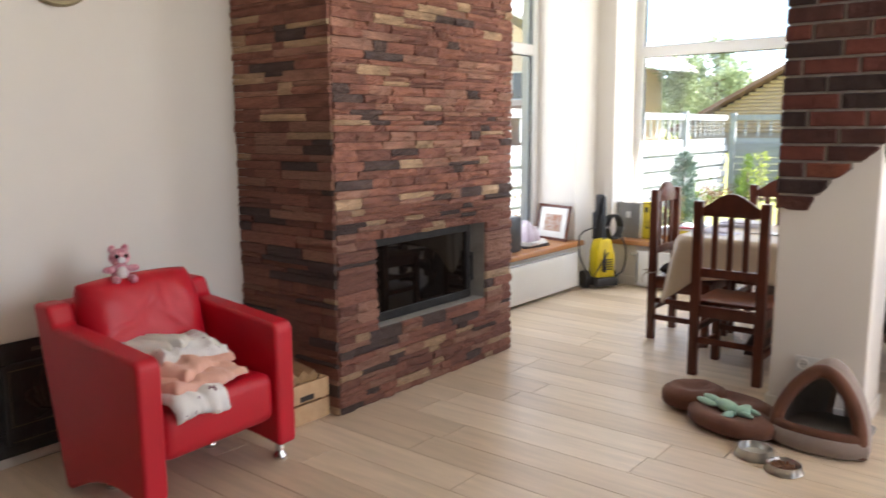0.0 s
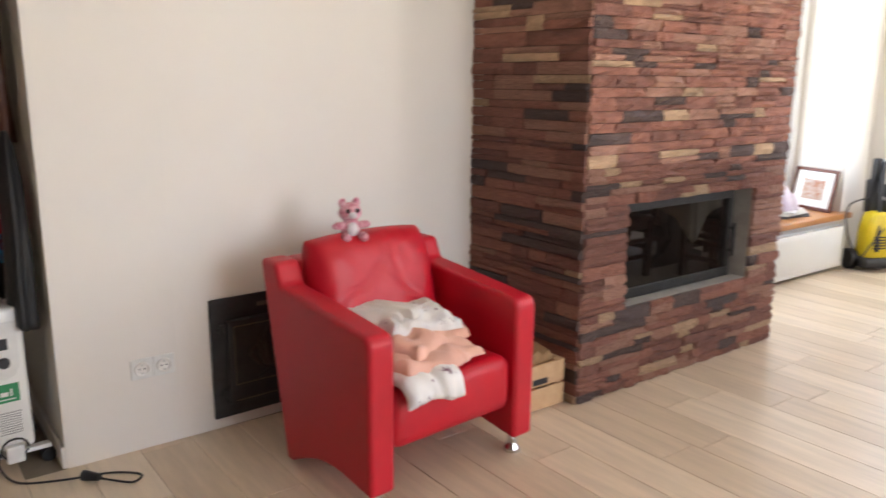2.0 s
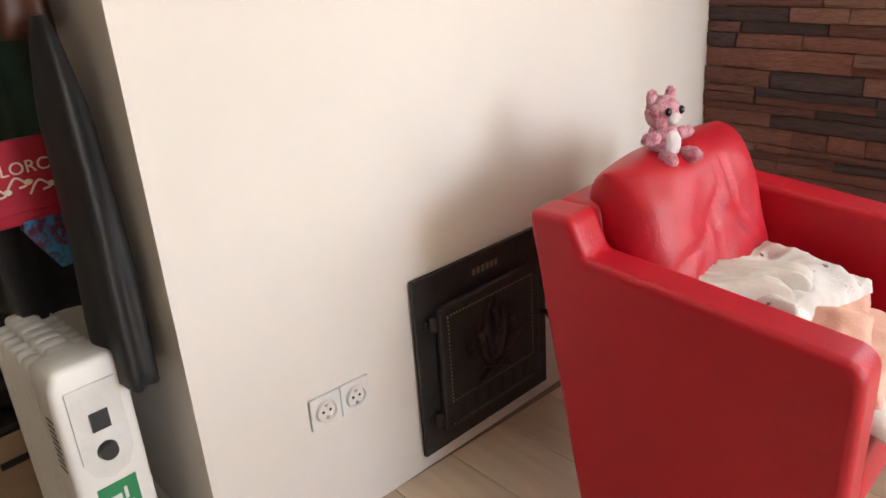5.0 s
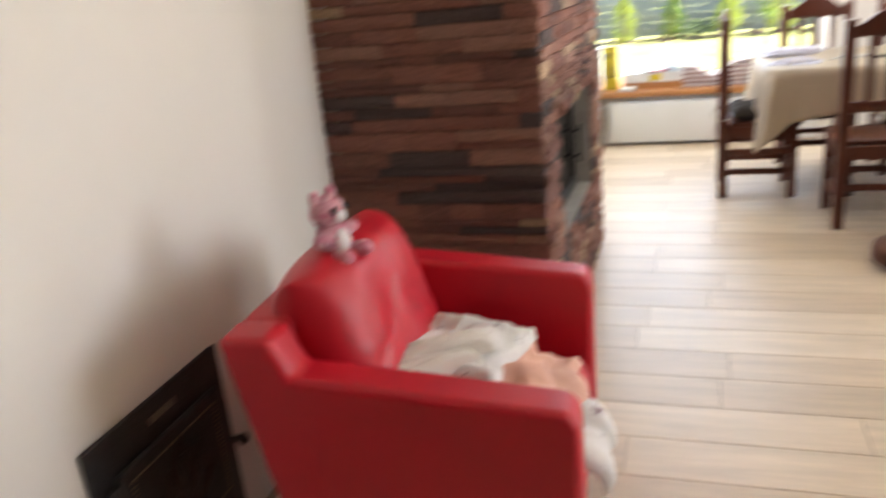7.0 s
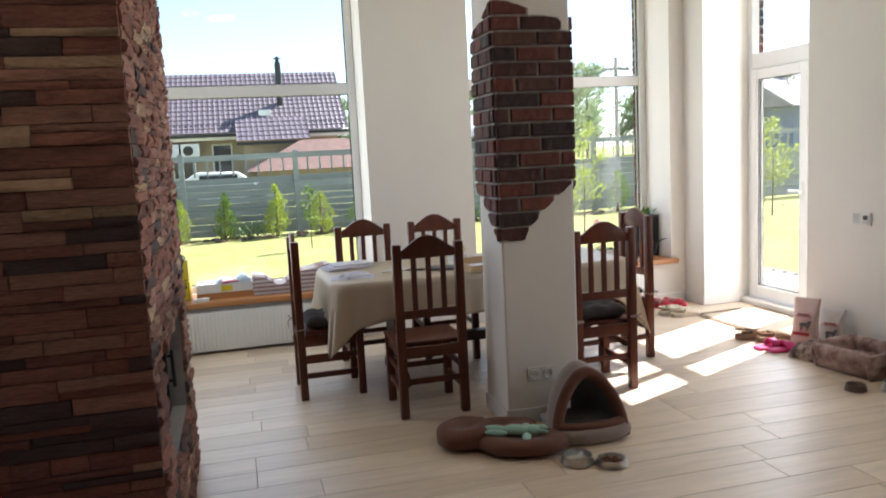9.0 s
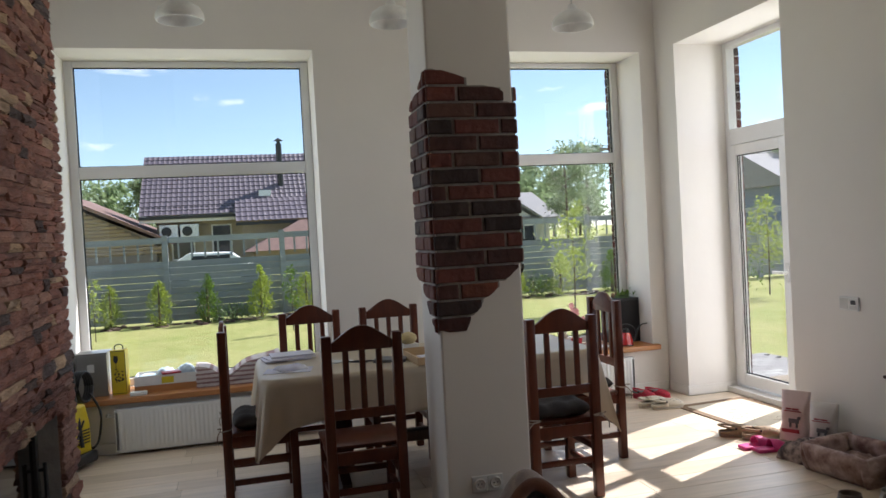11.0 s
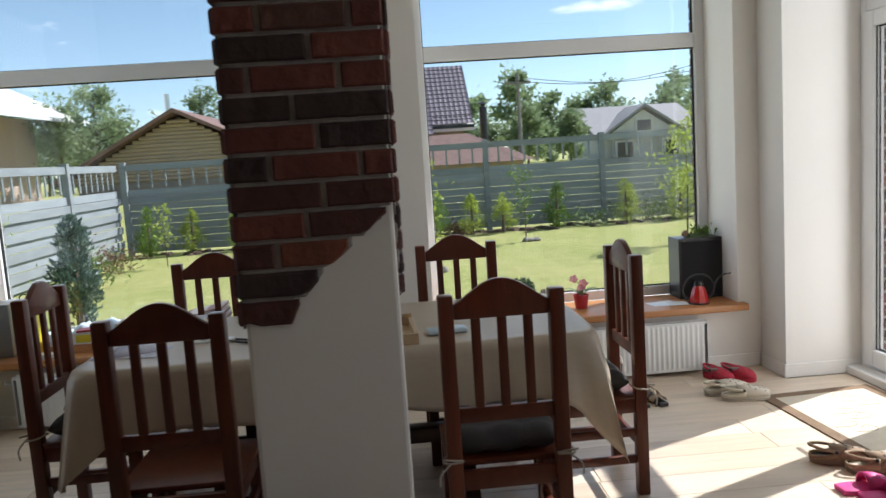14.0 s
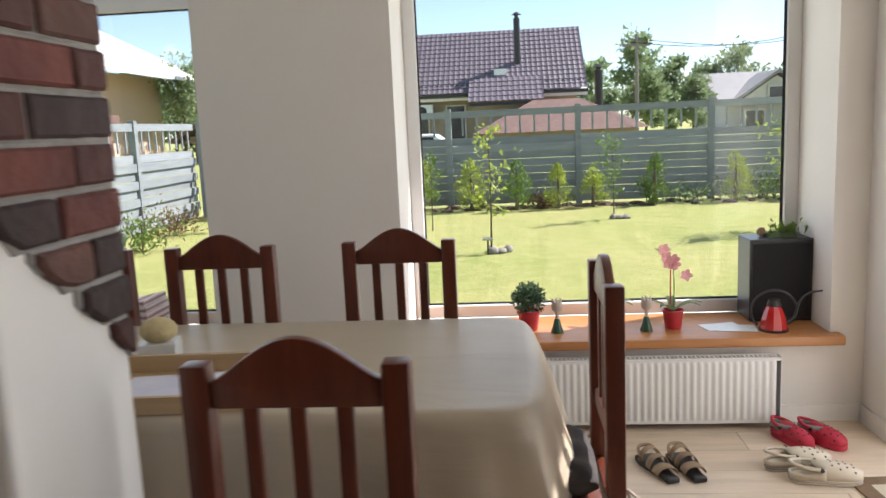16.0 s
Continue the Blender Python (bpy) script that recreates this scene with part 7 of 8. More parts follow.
def clog(label, m, mat, group, inner=None, length=0.275, stripe=True):
    """A foam clog: thick sole, domed holed toe, low open heel and a strap on two rivets."""
    k = thing("clog", label, "shoe", m, group)
    L = length
    def half(t):
        g = min(1.0, max(0.0, (t - 0.15) / 0.6))
        return L * (0.145 + 0.05 * g * g * (3 - 2 * g)) * max(0.0, 1 - abs(2 * t - 1) ** 5) ** 0.5
    ts = [0.0, 0.01, 0.03, 0.07, 0.13, 0.2, 0.3, 0.4, 0.5, 0.6, 0.7, 0.8, 0.88, 0.94, 0.975, 0.993, 1.0]
    def outline(grow):
        ring = [(L * (t - 0.5) * grow, half(t) * grow) for t in ts[1:-1]]
        return [(x, -w) for x, w in ring] + [(x, w) for x, w in reversed(ring)]
    bm = bmesh.new()
    prism(bm, outline(1.0), (0, 0.027), 2)
    bmesh.ops.bevel(bm, geom=[e for e in bm.edges if abs(e.verts[0].co.z - e.verts[1].co.z) < 1e-5], offset=0.005, segments=2, affect="EDGES", profile=0.5)
    part("sole", bm, mat, k, smooth=60)
    if stripe:
        bm = bmesh.new()
        prism(bm, outline(1.006), (0.011, 0.014), 2)
        prism(bm, outline(1.006), (0.018, 0.020), 2)
        part("sole_stripe", bm, LINING, k)
    def crown(t):
        return 0.062 * (1 - max(0.0, (t - 0.44) / 0.56) ** 2.2 * 0.62)
    bm = bmesh.new()
    cols = []
    for i in range(13):
        t = 0.42 + 0.573 * (i / 12) ** 0.8
        cols.append([bm.verts.new((L * (t - 0.5) - (0.035 * math.sin(math.pi * q / 14) if i == 0 else 0), -half(t) * 0.985 * math.cos(math.pi * q / 14), 0.024 + crown(t) * math.sin(math.pi * q / 14) ** 0.7)) for q in range(15)])
    for a, b in zip(cols, cols[1:]):
        for q in range(14):
            bm.faces.new((a[q], b[q], b[q + 1], a[q + 1]))
    bm.faces.new(cols[-1])
    so = part("upper", bm, mat, k, smooth=60).modifiers.new("thickness", "SOLIDIFY")
    so.thickness, so.offset = 0.005, -1
    bm = bmesh.new()
    path = [(t, -1) for t in (0.46, 0.36, 0.26, 0.17, 0.09, 0.035, 0.012)] + [(t, 1) for t in (0.012, 0.035, 0.09, 0.17, 0.26, 0.36, 0.46)]
    low = [bm.verts.new((L * (t - 0.5), sd * half(t) * 0.98, 0.022)) for t, sd in path]
    top = [bm.verts.new((L * (t - 0.5), sd * half(t) * 0.95, 0.042 + 0.030 * max(0.0, (t - 0.2) / 0.26) ** 1.5)) for t, sd in path]
    for i in range(len(path) - 1):
        bm.faces.new((low[i], low[i + 1], top[i + 1], top[i]))
    so = part("heel_wall", bm, mat, k, smooth=60).modifiers.new("thickness", "SOLIDIFY")
    so.thickness, so.offset = 0.006, 0
    bm = bmesh.new()
    tube(bm, curve_points([(-0.03, -half(0.4), 0.066), (-0.09 * L / 0.275, -half(0.2) * 1.02, 0.074), (-0.137 * L / 0.275, 0, 0.082), (-0.09 * L / 0.275, half(0.2) * 1.02, 0.074), (-0.03, half(0.4), 0.066)], 6), 0.0075, 8)
    part("heel_strap", bm, mat, k, smooth=180)
    for sd in (-1, 1):
        solid("rivet", DARK, lambda bm: cyl(bm, (-0.028, sd * (half(0.4) - 0.004), 0.066), (-0.028, sd * (half(0.4) + 0.009), 0.066), 0.008, n=10), k)
    bm = bmesh.new()
    for i in range(4):
        for j in range(3 + i % 2):
            t = 0.55 + i * 0.10
            y = (j - (2 + i % 2) / 2) * 0.024
            lift = 0.024 + crown(t) * max(0.02, 1 - (y / (half(t) * 0.985)) ** 2) ** 0.35
            cyl(bm, (L * (t - 0.5), y, lift - 0.004), (L * (t - 0.5) + 0.0015, y, lift + 0.0012), 0.0045, n=8)
    tagged(part("vent_hole", bm, DARK, k), kind="stuff")
    bm = bmesh.new()
    prism(bm, outline(0.90), (0.0275, 0.031), 2)
    part("insole", bm, inner or mat, k)
    return k


clog("cream foam clog with vent holes and dark sole stripe", pose(1.33, 6.33, 0, 0, 0, -4), CROC, "cream clogs")
clog("cream foam clog with vent holes and dark sole stripe", pose(1.27, 6.46, 0, 0, 0, 8), CROC, "cream clogs")
for x, y, a in ((1.335, 6.71, -64), (1.46, 6.70, -54)):
    k = clog("red foam clog with grey fleece lining", pose(x, y, 0, 0, 0, a), CROC_RED, "red clogs", LINING, 0.225, False)
    bm = bmesh.new()
    tube(bm, [(-0.045 + 0.062 * math.cos(q * 0.5236), 0.030 * math.sin(q * 0.5236), 0.064 + 0.10 * 0.062 * math.cos(q * 0.5236)) for q in range(13)], 0.013, 10)
    part("fleece_collar", bm, LINING, k, "grey fleece collar", smooth=180)


def sandal(label, m, mat, sole, group):
    s = thing("sandal", label, "shoe", m, group)
    bm = bmesh.new()
    ring = [(-0.125 + 0.25 * i / 12, 0.036 + 0.012 * math.sin(i / 12 * 5 + 0.4)) for i in range(13)]
    prism(bm, [(x, -w) for x, w in ring] + [(x, w) for x, w in reversed(ring)], (0, 0.026), 2)
    bmesh.ops.bevel(bm, geom=[e for e in bm.edges if abs(e.verts[0].co.z - e.verts[1].co.z) < 1e-5], offset=0.006, segments=2, affect="EDGES", profile=0.5)
    part("sole", bm, sole, s, smooth=60)
    for x, w, hh in ((0.055, 0.05, 0.032), (-0.005, 0.035, 0.052), (-0.07, 0.03, 0.06)):
        bm = bmesh.new()
        n = 12
        a = [[bm.verts.new((x + dx, -0.047 * math.cos(math.pi * k / n), 0.02 + hh * math.sin(math.pi * k / n))) for k in range(n + 1)] for dx in (-w / 2, w / 2)]
        for k in range(n):
            bm.faces.new((a[0][k], a[1][k], a[1][k + 1], a[0][k + 1]))
        st = part("strap", bm, mat, s, smooth=60)
        so = st.modifiers.new("thickness", "SOLIDIFY")
        so.thickness = 0.004
    bm = bmesh.new()
    tube(bm, curve_points([(-0.07, -0.045, 0.04), (-0.115, -0.03, 0.062), (-0.125, 0, 0.066), (-0.115, 0.03, 0.062), (-0.07, 0.045, 0.04)], 5), 0.007, 6)
    part("heel_strap", bm, mat, s, smooth=180)
    return s


sandal("brown strapped sandal with dark sole", pose(0.70, 6.43, 0, 0, 0, -72), SUEDE, DARK, "brown sandals")
sandal("brown strapped sandal with dark sole", pose(0.82, 6.44, 0, 0, 0, -78), SUEDE, DARK, "brown sandals")
clog("worn brown foam clog with a dark inside", pose(1.33, 5.39, 0, 0, 0, -24), SUEDE, "brown clogs", inner=DARK)
clog("worn brown foam clog with a pinkish sole", pose(1.43, 5.28, 0, 0, 0, -10), SUEDE, "brown clogs", inner=CROC)
for y, a in ((5.115, 0), (5.01, -6)):
    s = thing("slipper", "hot-pink rubber slide slipper", "shoe", pose(1.27 if y > 5.1 else 1.31, y, 0, 0, 0, a), "pink slippers")
    bm = bmesh.new()
    ring = [(-0.12 + 0.24 * i / 12, 0.035 + 0.012 * math.sin(i / 12 * 5 + 0.4)) for i in range(13)]
    prism(bm, [(x, -w) for x, w in ring] + [(x, w) for x, w in reversed(ring)], (0, 0.024), 2)
    bmesh.ops.bevel(bm, geom=[e for e in bm.edges if abs(e.verts[0].co.z - e.verts[1].co.z) < 1e-5], offset=0.006, segments=2, affect="EDGES", profile=0.5)
    part("sole", bm, PINK_FOAM, s, smooth=60)
    bm = bmesh.new()
    n = 14
    rr = [[bm.verts.new((x, -0.048 * math.cos(math.pi * k / n), 0.018 + hh * math.sin(math.pi * k / n))) for k in range(n + 1)] for x, hh in ((-0.02, 0.062), (0.03, 0.055), (0.075, 0.036))]
    for u, v in zip(rr, rr[1:]):
        for k in range(n):
            bm.faces.new((u[k], v[k], v[k + 1], u[k + 1]))
    st = part("band", bm, PINK_FOAM, s, smooth=60)
    so = st.modifiers.new("thickness", "SOLIDIFY")
    so.thickness = 0.006
FOIL = material("silver_foil_bag", (0.62, 0.58, 0.57), 0.32, 0.3, second=(0.52, 0.47, 0.46), scale=7, bump=0.5, bump_scale=18)
FOIL_PINK = material("pinkish_foil_bag", (0.68, 0.54, 0.52), 0.35, 0.2, second=(0.58, 0.44, 0.42), scale=7, bump=0.5, bump_scale=18)
PRINT_RED, PRINT_GREY = material("red_print", (0.35, 0.02, 0.03), 0.5), material("grey_print", (0.14, 0.13, 0.14), 0.5)
for y, x, mt2, w, hh, lab in ((5.13, 1.60, FOIL_PINK, 0.19, 0.335, "pinkish foil bag of dry pet food leaning on the wall"), (4.90, 1.63, FOIL, 0.175, 0.295, "silver foil bag of dry pet food leaning on the wall")):
    b = thing("pet_food_bag", lab, "bag", pose(x - 0.02, y, 0.006, -9, 0, -62), "pet food bags")
    bm = bmesh.new()
    n, rows = 24, 14
    rings = []
    for r in range(rows + 1):
        s = r / rows
        dep = 0.055 * (1 - 0.9 * max(0, (s - 0.55) / 0.45) ** 1.3)
        wd = w / 2 * (1.04 - 0.10 * math.sin(s * 3.1) + 0.02 * math.sin(s * 9))
        rings.append([bm.verts.new((math.copysign(abs(math.cos(2 * math.pi * i / n)) ** 0.6, math.cos(2 * math.pi * i / n)) * wd, math.copysign(abs(math.sin(2 * math.pi * i / n)) ** 0.8, math.sin(2 * math.pi * i / n)) * dep + 0.009 * noise.noise(Vector((math.cos(2 * math.pi * i / n) * 2, s * 5, y))) * min(1, s * 4), s * hh)) for i in range(n)])
    for a, c in zip(rings, rings[1:]):
        for i in range(n):
            bm.faces.new((a[i], a[(i + 1) % n], c[(i + 1) % n], c[i]))
    bm.faces.new(rings[0][::-1])
    bm.faces.new(rings[-1])
    part("bag_body", bm, mt2, b, smooth=60)
    # printed front: a red line of lettering bars, a dark figure block and a red band
    boxes("print_bar", PRINT_RED, [(-0.055, 0.055, -0.060, -0.045, hh * 0.58, hh * 0.595), (-0.042, -0.01, -0.059, -0.045, hh * 0.62, hh * 0.645), (0.0, 0.038, -0.059, -0.045, hh * 0.62, hh * 0.645)], b)
    boxes("print_panel", PRINT_RED if mt2 is FOIL_PINK else PRINT_GREY, [(-0.065, 0.05, -0.066, -0.055, hh * 0.16, hh * 0.23)], b)
    boxes("print_figure", PRINT_GREY, [(-0.02, 0.045, -0.066, -0.054, hh * 0.36, hh * 0.44), (-0.015, -0.005, -0.066, -0.054, hh * 0.27, hh * 0.36), (0.028, 0.038, -0.066, -0.054, hh * 0.27, hh * 0.36), (0.038, 0.055, -0.066, -0.054, hh * 0.43, hh * 0.49)], b)
DUSTY = material("dusty_pink_plush", (0.50, 0.36, 0.32), 0.95, second=(0.16, 0.075, 0.06), scale=7, amount=0.35, bump=0.4, bump_scale=120, sheen=0.3)
bed = thing("dog_bed", "patterned dusty-pink dog bed with raised padded sides", "dog bed", pose(1.46, 4.44, 0, 0, 0, 8) @ Matrix.Scale(0.86, 4))
for k, (x0, y0, x1, y1) in enumerate(((-0.22, -0.2, -0.22, 0.2), (0.20, -0.2, 0.20, 0.2), (-0.2, 0.24, 0.2, 0.24), (-0.2, -0.24, 0.2, -0.24))):
    bm = bmesh.new()
    L = math.hypot(x1 - x0, y1 - y0)
    pillow(bm, L + 0.13, 0.20, 0.11, Matrix.Translation(((x0 + x1) / 2, (y0 + y1) / 2, (0.096, 0.098, 0.098, 0.085)[k])) @ pose(0, 0, 0, 0, 0, 90 if k < 2 else 0) @ pose(0, 0, 0, 78, 0, 0), 22, 3, 0.45, k + 1.7)
    part("bolster", bm, DUSTY, bed, smooth=180)
bm = bmesh.new()
rumpled(bm, 0.46, 0.48, 0.10, pose(0, 0, 0), 34, 21, 1.3, 0.05)
part("cushion", bm, DUSTY, bed, smooth=180)
PATTERN = material("checked_dark_fabric", (0.40, 0.30, 0.26), 0.95, second=(0.07, 0.05, 0.05), scale=16, amount=0.3, bump=0.3)
bm = bmesh.new()
rumpled(bm, 0.30, 0.26, 0.12, pose(0, 0, 0), 22, 31, 1.0, 0.15)
ob = part("pet_blanket", bm, PATTERN, smooth=180)
ob.matrix_world = pose(1.40, 4.79, 0, 0, 0, 12)
tagged(ob, "crumpled checked pet blanket against the dog bed", "blanket")
SOFA = material("grey_sofa_fabric", (0.105, 0.098, 0.092), 0.9, second=(0.085, 0.08, 0.075), scale=6, bump=0.3, bump_scale=220)
sf = thing("sofa", "dark grey upholstered sofa with boxy arms", "sofa", pose(1.42, 4.17, 0))
solid("arm", SOFA, lambda bm: box(bm, 0, 0.95, -0.22, 0, 0.06, 0.56, 0.03, 3), sf, smooth=50)
solid("base", SOFA, lambda bm: box(bm, 0.0, 0.95, -2.0, -0.2205, 0.06, 0.28, 0.02, 3), sf, smooth=50)
solid("seat_cushion", SOFA, lambda bm: box(bm, 0.0, 0.72, -1.99, -0.222, 0.281, 0.43, 0.04, 4), sf, smooth=50)
solid("backrest", SOFA, lambda bm: box(bm, 0.722, 0.95, -1.99, -0.222, 0.281, 0.82, 0.05, 4), sf, smooth=50)
for x, y in ((0.06, -0.06), (0.88, -0.06), (0.06, -1.9), (0.88, -1.9)):
    boxes("foot", DARK, [(x - 0.025, x + 0.025, y - 0.025, y + 0.025, 0, 0.059)], sf)
st = thing("arm_tray", "dark wooden tray clipped on the sofa arm", "tray", pose(1.56, 4.06, 0.56))
solid("board", TABLEWOOD, lambda bm: box(bm, -0.16, 0.16, -0.12, 0.12, 0.05, 0.066, 0.004), st)
solid("stem", STEEL, lambda bm: cyl(bm, (0, 0, 0.001), (0, 0, 0.0495), 0.03, n=16), st)
FLORAL = material("white_floral_fabric", (0.74, 0.70, 0.64), 0.9, second=(0.52, 0.45, 0.39), scale=18, amount=0.3, bump=0.2)
bm = bmesh.new()
rumpled(bm, 0.24, 0.22, 0.42, pose(0, 0, 0), 24, 41, 0.5, 0.12)
ob = part("throw_pillow", bm, FLORAL, smooth=180)
ob.matrix_world = pose(1.60, 4.06, 0.627)
tagged(ob, "white floral throw pillow propped on the tray", "pillow")
th = thing("thermostat", "white wall thermostat with a small dark display", "thermostat", pose(RX, 4.76, 0.955, 0, 0, -90))
boxes("frame", WHITE_PLASTIC, [(-0.080, 0.080, -0.016, -0.0005, -0.044, 0.044)], th, bevel=0.004)
# white keys, greyed in colour to stand for their shading
SHADED_KEY = material("shaded_white_key", (0.60, 0.59, 0.57), 0.4)
boxes("display", DARK, [(0.018, 0.058, -0.0185, -0.0162, -0.004, 0.024)], th)
boxes("button", SHADED_KEY, [(0.010, 0.068, -0.0182, -0.0162, -0.034, -0.010)], th)
boxes("rocker", SHADED_KEY, [(-0.070, -0.006, -0.0185, -0.0162, -0.034, 0.034)], th, bevel=0.001)


# ---- pendant lamps ----
SHADE = material("white_glass_shade", (0.80, 0.79, 0.77), 0.35)
for x, y, z in ((-2.27, 5.75, 2.95), (-0.93, 5.75, 2.95), (0.38, 5.75, 2.95)):
    l = thing("pendant_lamp", "white dome pendant lamp hanging above the table", "lamp", pose(x, y, z), "pendant lamps")
    bm = bmesh.new()
    lathe(bm, [(0.142, 0.0), (0.148, 0.012), (0.145, 0.04), (0.125, 0.078), (0.085, 0.106), (0.040, 0.125), (0.026, 0.16), (0.018, 0.16), (0.03, 0.118), (0.078, 0.099), (0.117, 0.072), (0.136, 0.036), (0.137, 0.0), (0.142, 0.0)], 36)
    part("shade", bm, SHADE, l, smooth=60)
    bm = bmesh.new()
    cyl(bm, (0, 0, 0.16), (0, 0, TOP - z - 0.04), 0.006, n=8)
    part("rod", bm, STEEL, l)
    bm = bmesh.new()
    cyl(bm, (0, 0, TOP - z - 0.04), (0, 0, TOP - z - 0.001), 0.05, 0.06, 20)
    part("canopy", bm, WHITE_PLASTIC, l)
    bm = bmesh.new()
    ball(bm, (0, 0, 0.075), 0.035, 14, 10)
    part("bulb", bm, WHITE_PLASTIC, l, smooth=180)


# ---- dining windowsill ----
YELLOW = material("yellow_card", (0.70, 0.55, 0.02), 0.45)
GREYMETAL = material("grey_sheet_metal", (0.32, 0.32, 0.31), 0.4, 0.5, second=(0.27, 0.27, 0.26), scale=4)
SZ = 0.4305
b = thing("metal_cabinet", "small grey metal box on the windowsill", "box", pose(-3.12, 7.15, SZ))
solid("body", GREYMETAL, lambda bm: box(bm, -0.13, 0.09, -0.1, 0.12, 0, 0.32, 0.004), b)
solid("lid", GREYMETAL, lambda bm: box(bm, -0.135, 0.095, -0.105, 0.125, 0.3205, 0.335, 0.003), b)
boxes("label_plate", WHITE_PLASTIC, [(-0.05, 0.0, -0.1012, -0.1003, 0.19, 0.25)], b)
b = thing("bottle_box", "yellow gift bottle box printed with a black wine glass", "box", pose(-2.945, 7.10, SZ, 0, 0, -6))
solid("body", YELLOW, lambda bm: box(bm, -0.055, 0.055, -0.05, 0.05, 0, 0.345, 0.002), b)
bm = bmesh.new()
tube(bm, curve_points([(-0.03, 0, 0.34), (-0.03, 0, 0.37), (0, 0, 0.385), (0.03, 0, 0.37), (0.03, 0, 0.34)], 6), 0.004, 8)
part("handle", bm, DARK, b, smooth=180)
bm = bmesh.new()
prism(bm, [(-0.03, 0.30), (0.0, 0.30), (0.002, 0.265), (-0.008, 0.245), (-0.013, 0.243), (-0.013, 0.20), (-0.002, 0.195), (-0.028, 0.195), (-0.017, 0.20), (-0.017, 0.243), (-0.024, 0.247), (-0.032, 0.265)], (-0.0508, -0.0502))
part("print_glass", bm, DARK, b)
bm = bmesh.new()
rng = random.Random(8)
for k in range(26):
    x, z = rng.uniform(-0.03, 0.035), rng.uniform(0.10, 0.19)
    cyl(bm, (x, -0.0507, z), (x, -0.0501, z), rng.uniform(0.004, 0.008), n=8)
tagged(part("print_grapes", bm, DARK, b), kind="stuff")
boxes("edge_line", DARK, [(-0.054, 0.054, -0.0506, -0.0501, 0.008, 0.012), (-0.054, 0.054, -0.0506, -0.0501, 0.333, 0.337), (-0.054, -0.051, -0.0506, -0.0501, 0.0125, 0.3325), (0.051, 0.054, -0.0506, -0.0501, 0.0125, 0.3325)], b)
solid_ob = solid("charger_box", WHITE_PLASTIC, lambda bm: box(bm, -2.86, -2.74, 6.92, 6.98, SZ, SZ + 0.03, 0.005))
tagged(solid_ob, "small white plastic box on the sill edge", "box")
b = thing("storage_tray", "white and wood open tray on the windowsill", "tray", pose(-2.60, 7.16, SZ))
boxes("base", SILL, [(-0.24, 0.22, -0.12, 0.12, 0, 0.05)], b)
boxes("wall", WHITE_PLASTIC, [(-0.24, 0.22, -0.12, -0.11, 0.051, 0.125), (-0.24, 0.22, 0.11, 0.12, 0.051, 0.125), (-0.24, -0.23, -0.109, 0.109, 0.051, 0.125), (0.21, 0.22, -0.109, 0.109, 0.051, 0.125)], b)
boxes("yellow_sticker", YELLOW, [(-0.04, 0.05, -0.1215, -0.1203, 0.06, 0.11)], b)
FILM = material("pale_blue_film", (0.55, 0.66, 0.74), 0.4, second=(0.45, 0.55, 0.64), scale=14)
for k, (x, y, w, h, s) in enumerate(((-0.15, 0.0, 0.16, 0.12, 51), (-0.02, 0.02, 0.14, 0.17, 52), (0.14, 0.0, 0.13, 0.20, 53))):
    bm = bmesh.new()
    pillow(bm, w, 0.15, h * 0.62, pose(0, 0, h * 0.30, 0, (0, 8, -24)[k], 0), 20, 2.8, 0.35, s)
    ob = part("wrapped_towel", bm, FILM, smooth=180)
    ob.matrix_world = pose(-2.60 + x, 7.16 + y, SZ + 0.051)
    tagged(ob, "crumpled pale blue plastic-wrapped bundle in the tray", "bag", "bundles in the tray")
bk = solid("notebook", PRINT_RED, lambda bm: box(bm, -0.07, 0.07, -0.05, 0.05, 0, 0.012, 0.002))
bk.matrix_world = pose(-2.57, 7.085, SZ + 0.127, 0, 0, 10)
tagged(bk, "thin dark-red notebook lying on the tray", "book")
BLANKET = bpy.data.materials.new("woven_blanket")
BLANKET.use_nodes = True
n_, l_ = BLANKET.node_tree.nodes, BLANKET.node_tree.links
tc, wv, rp = n_.new("ShaderNodeTexCoord"), n_.new("ShaderNodeTexWave"), n_.new("ShaderNodeValToRGB")
wv.bands_direction, wv.inputs["Scale"].default_value, wv.inputs["Distortion"].default_value, wv.inputs["Detail"].default_value, wv.inputs["Detail Scale"].default_value = "Z", 9, 1.6, 3, 9
rp.color_ramp.elements[0].color, rp.color_ramp.elements[1].color = (0.28, 0.17, 0.17, 1), (0.58, 0.52, 0.50, 1)
rp.color_ramp.elements[0].position, rp.color_ramp.elements[1].position = 0.25, 0.5
l_.new(tc.outputs["Object"], wv.inputs["Vector"])
l_.new(wv.outputs["Fac"], rp.inputs["Fac"])
l_.new(rp.outputs["Color"], n_["Principled BSDF"].inputs["Base Color"])
n_["Principled BSDF"].inputs["Roughness"].default_value = 0.95
blanket = thing("blanket", "folded woven blanket with brown striped border on the windowsill", "blanket", pose(-2.36, 7.13, SZ))
nx = 26
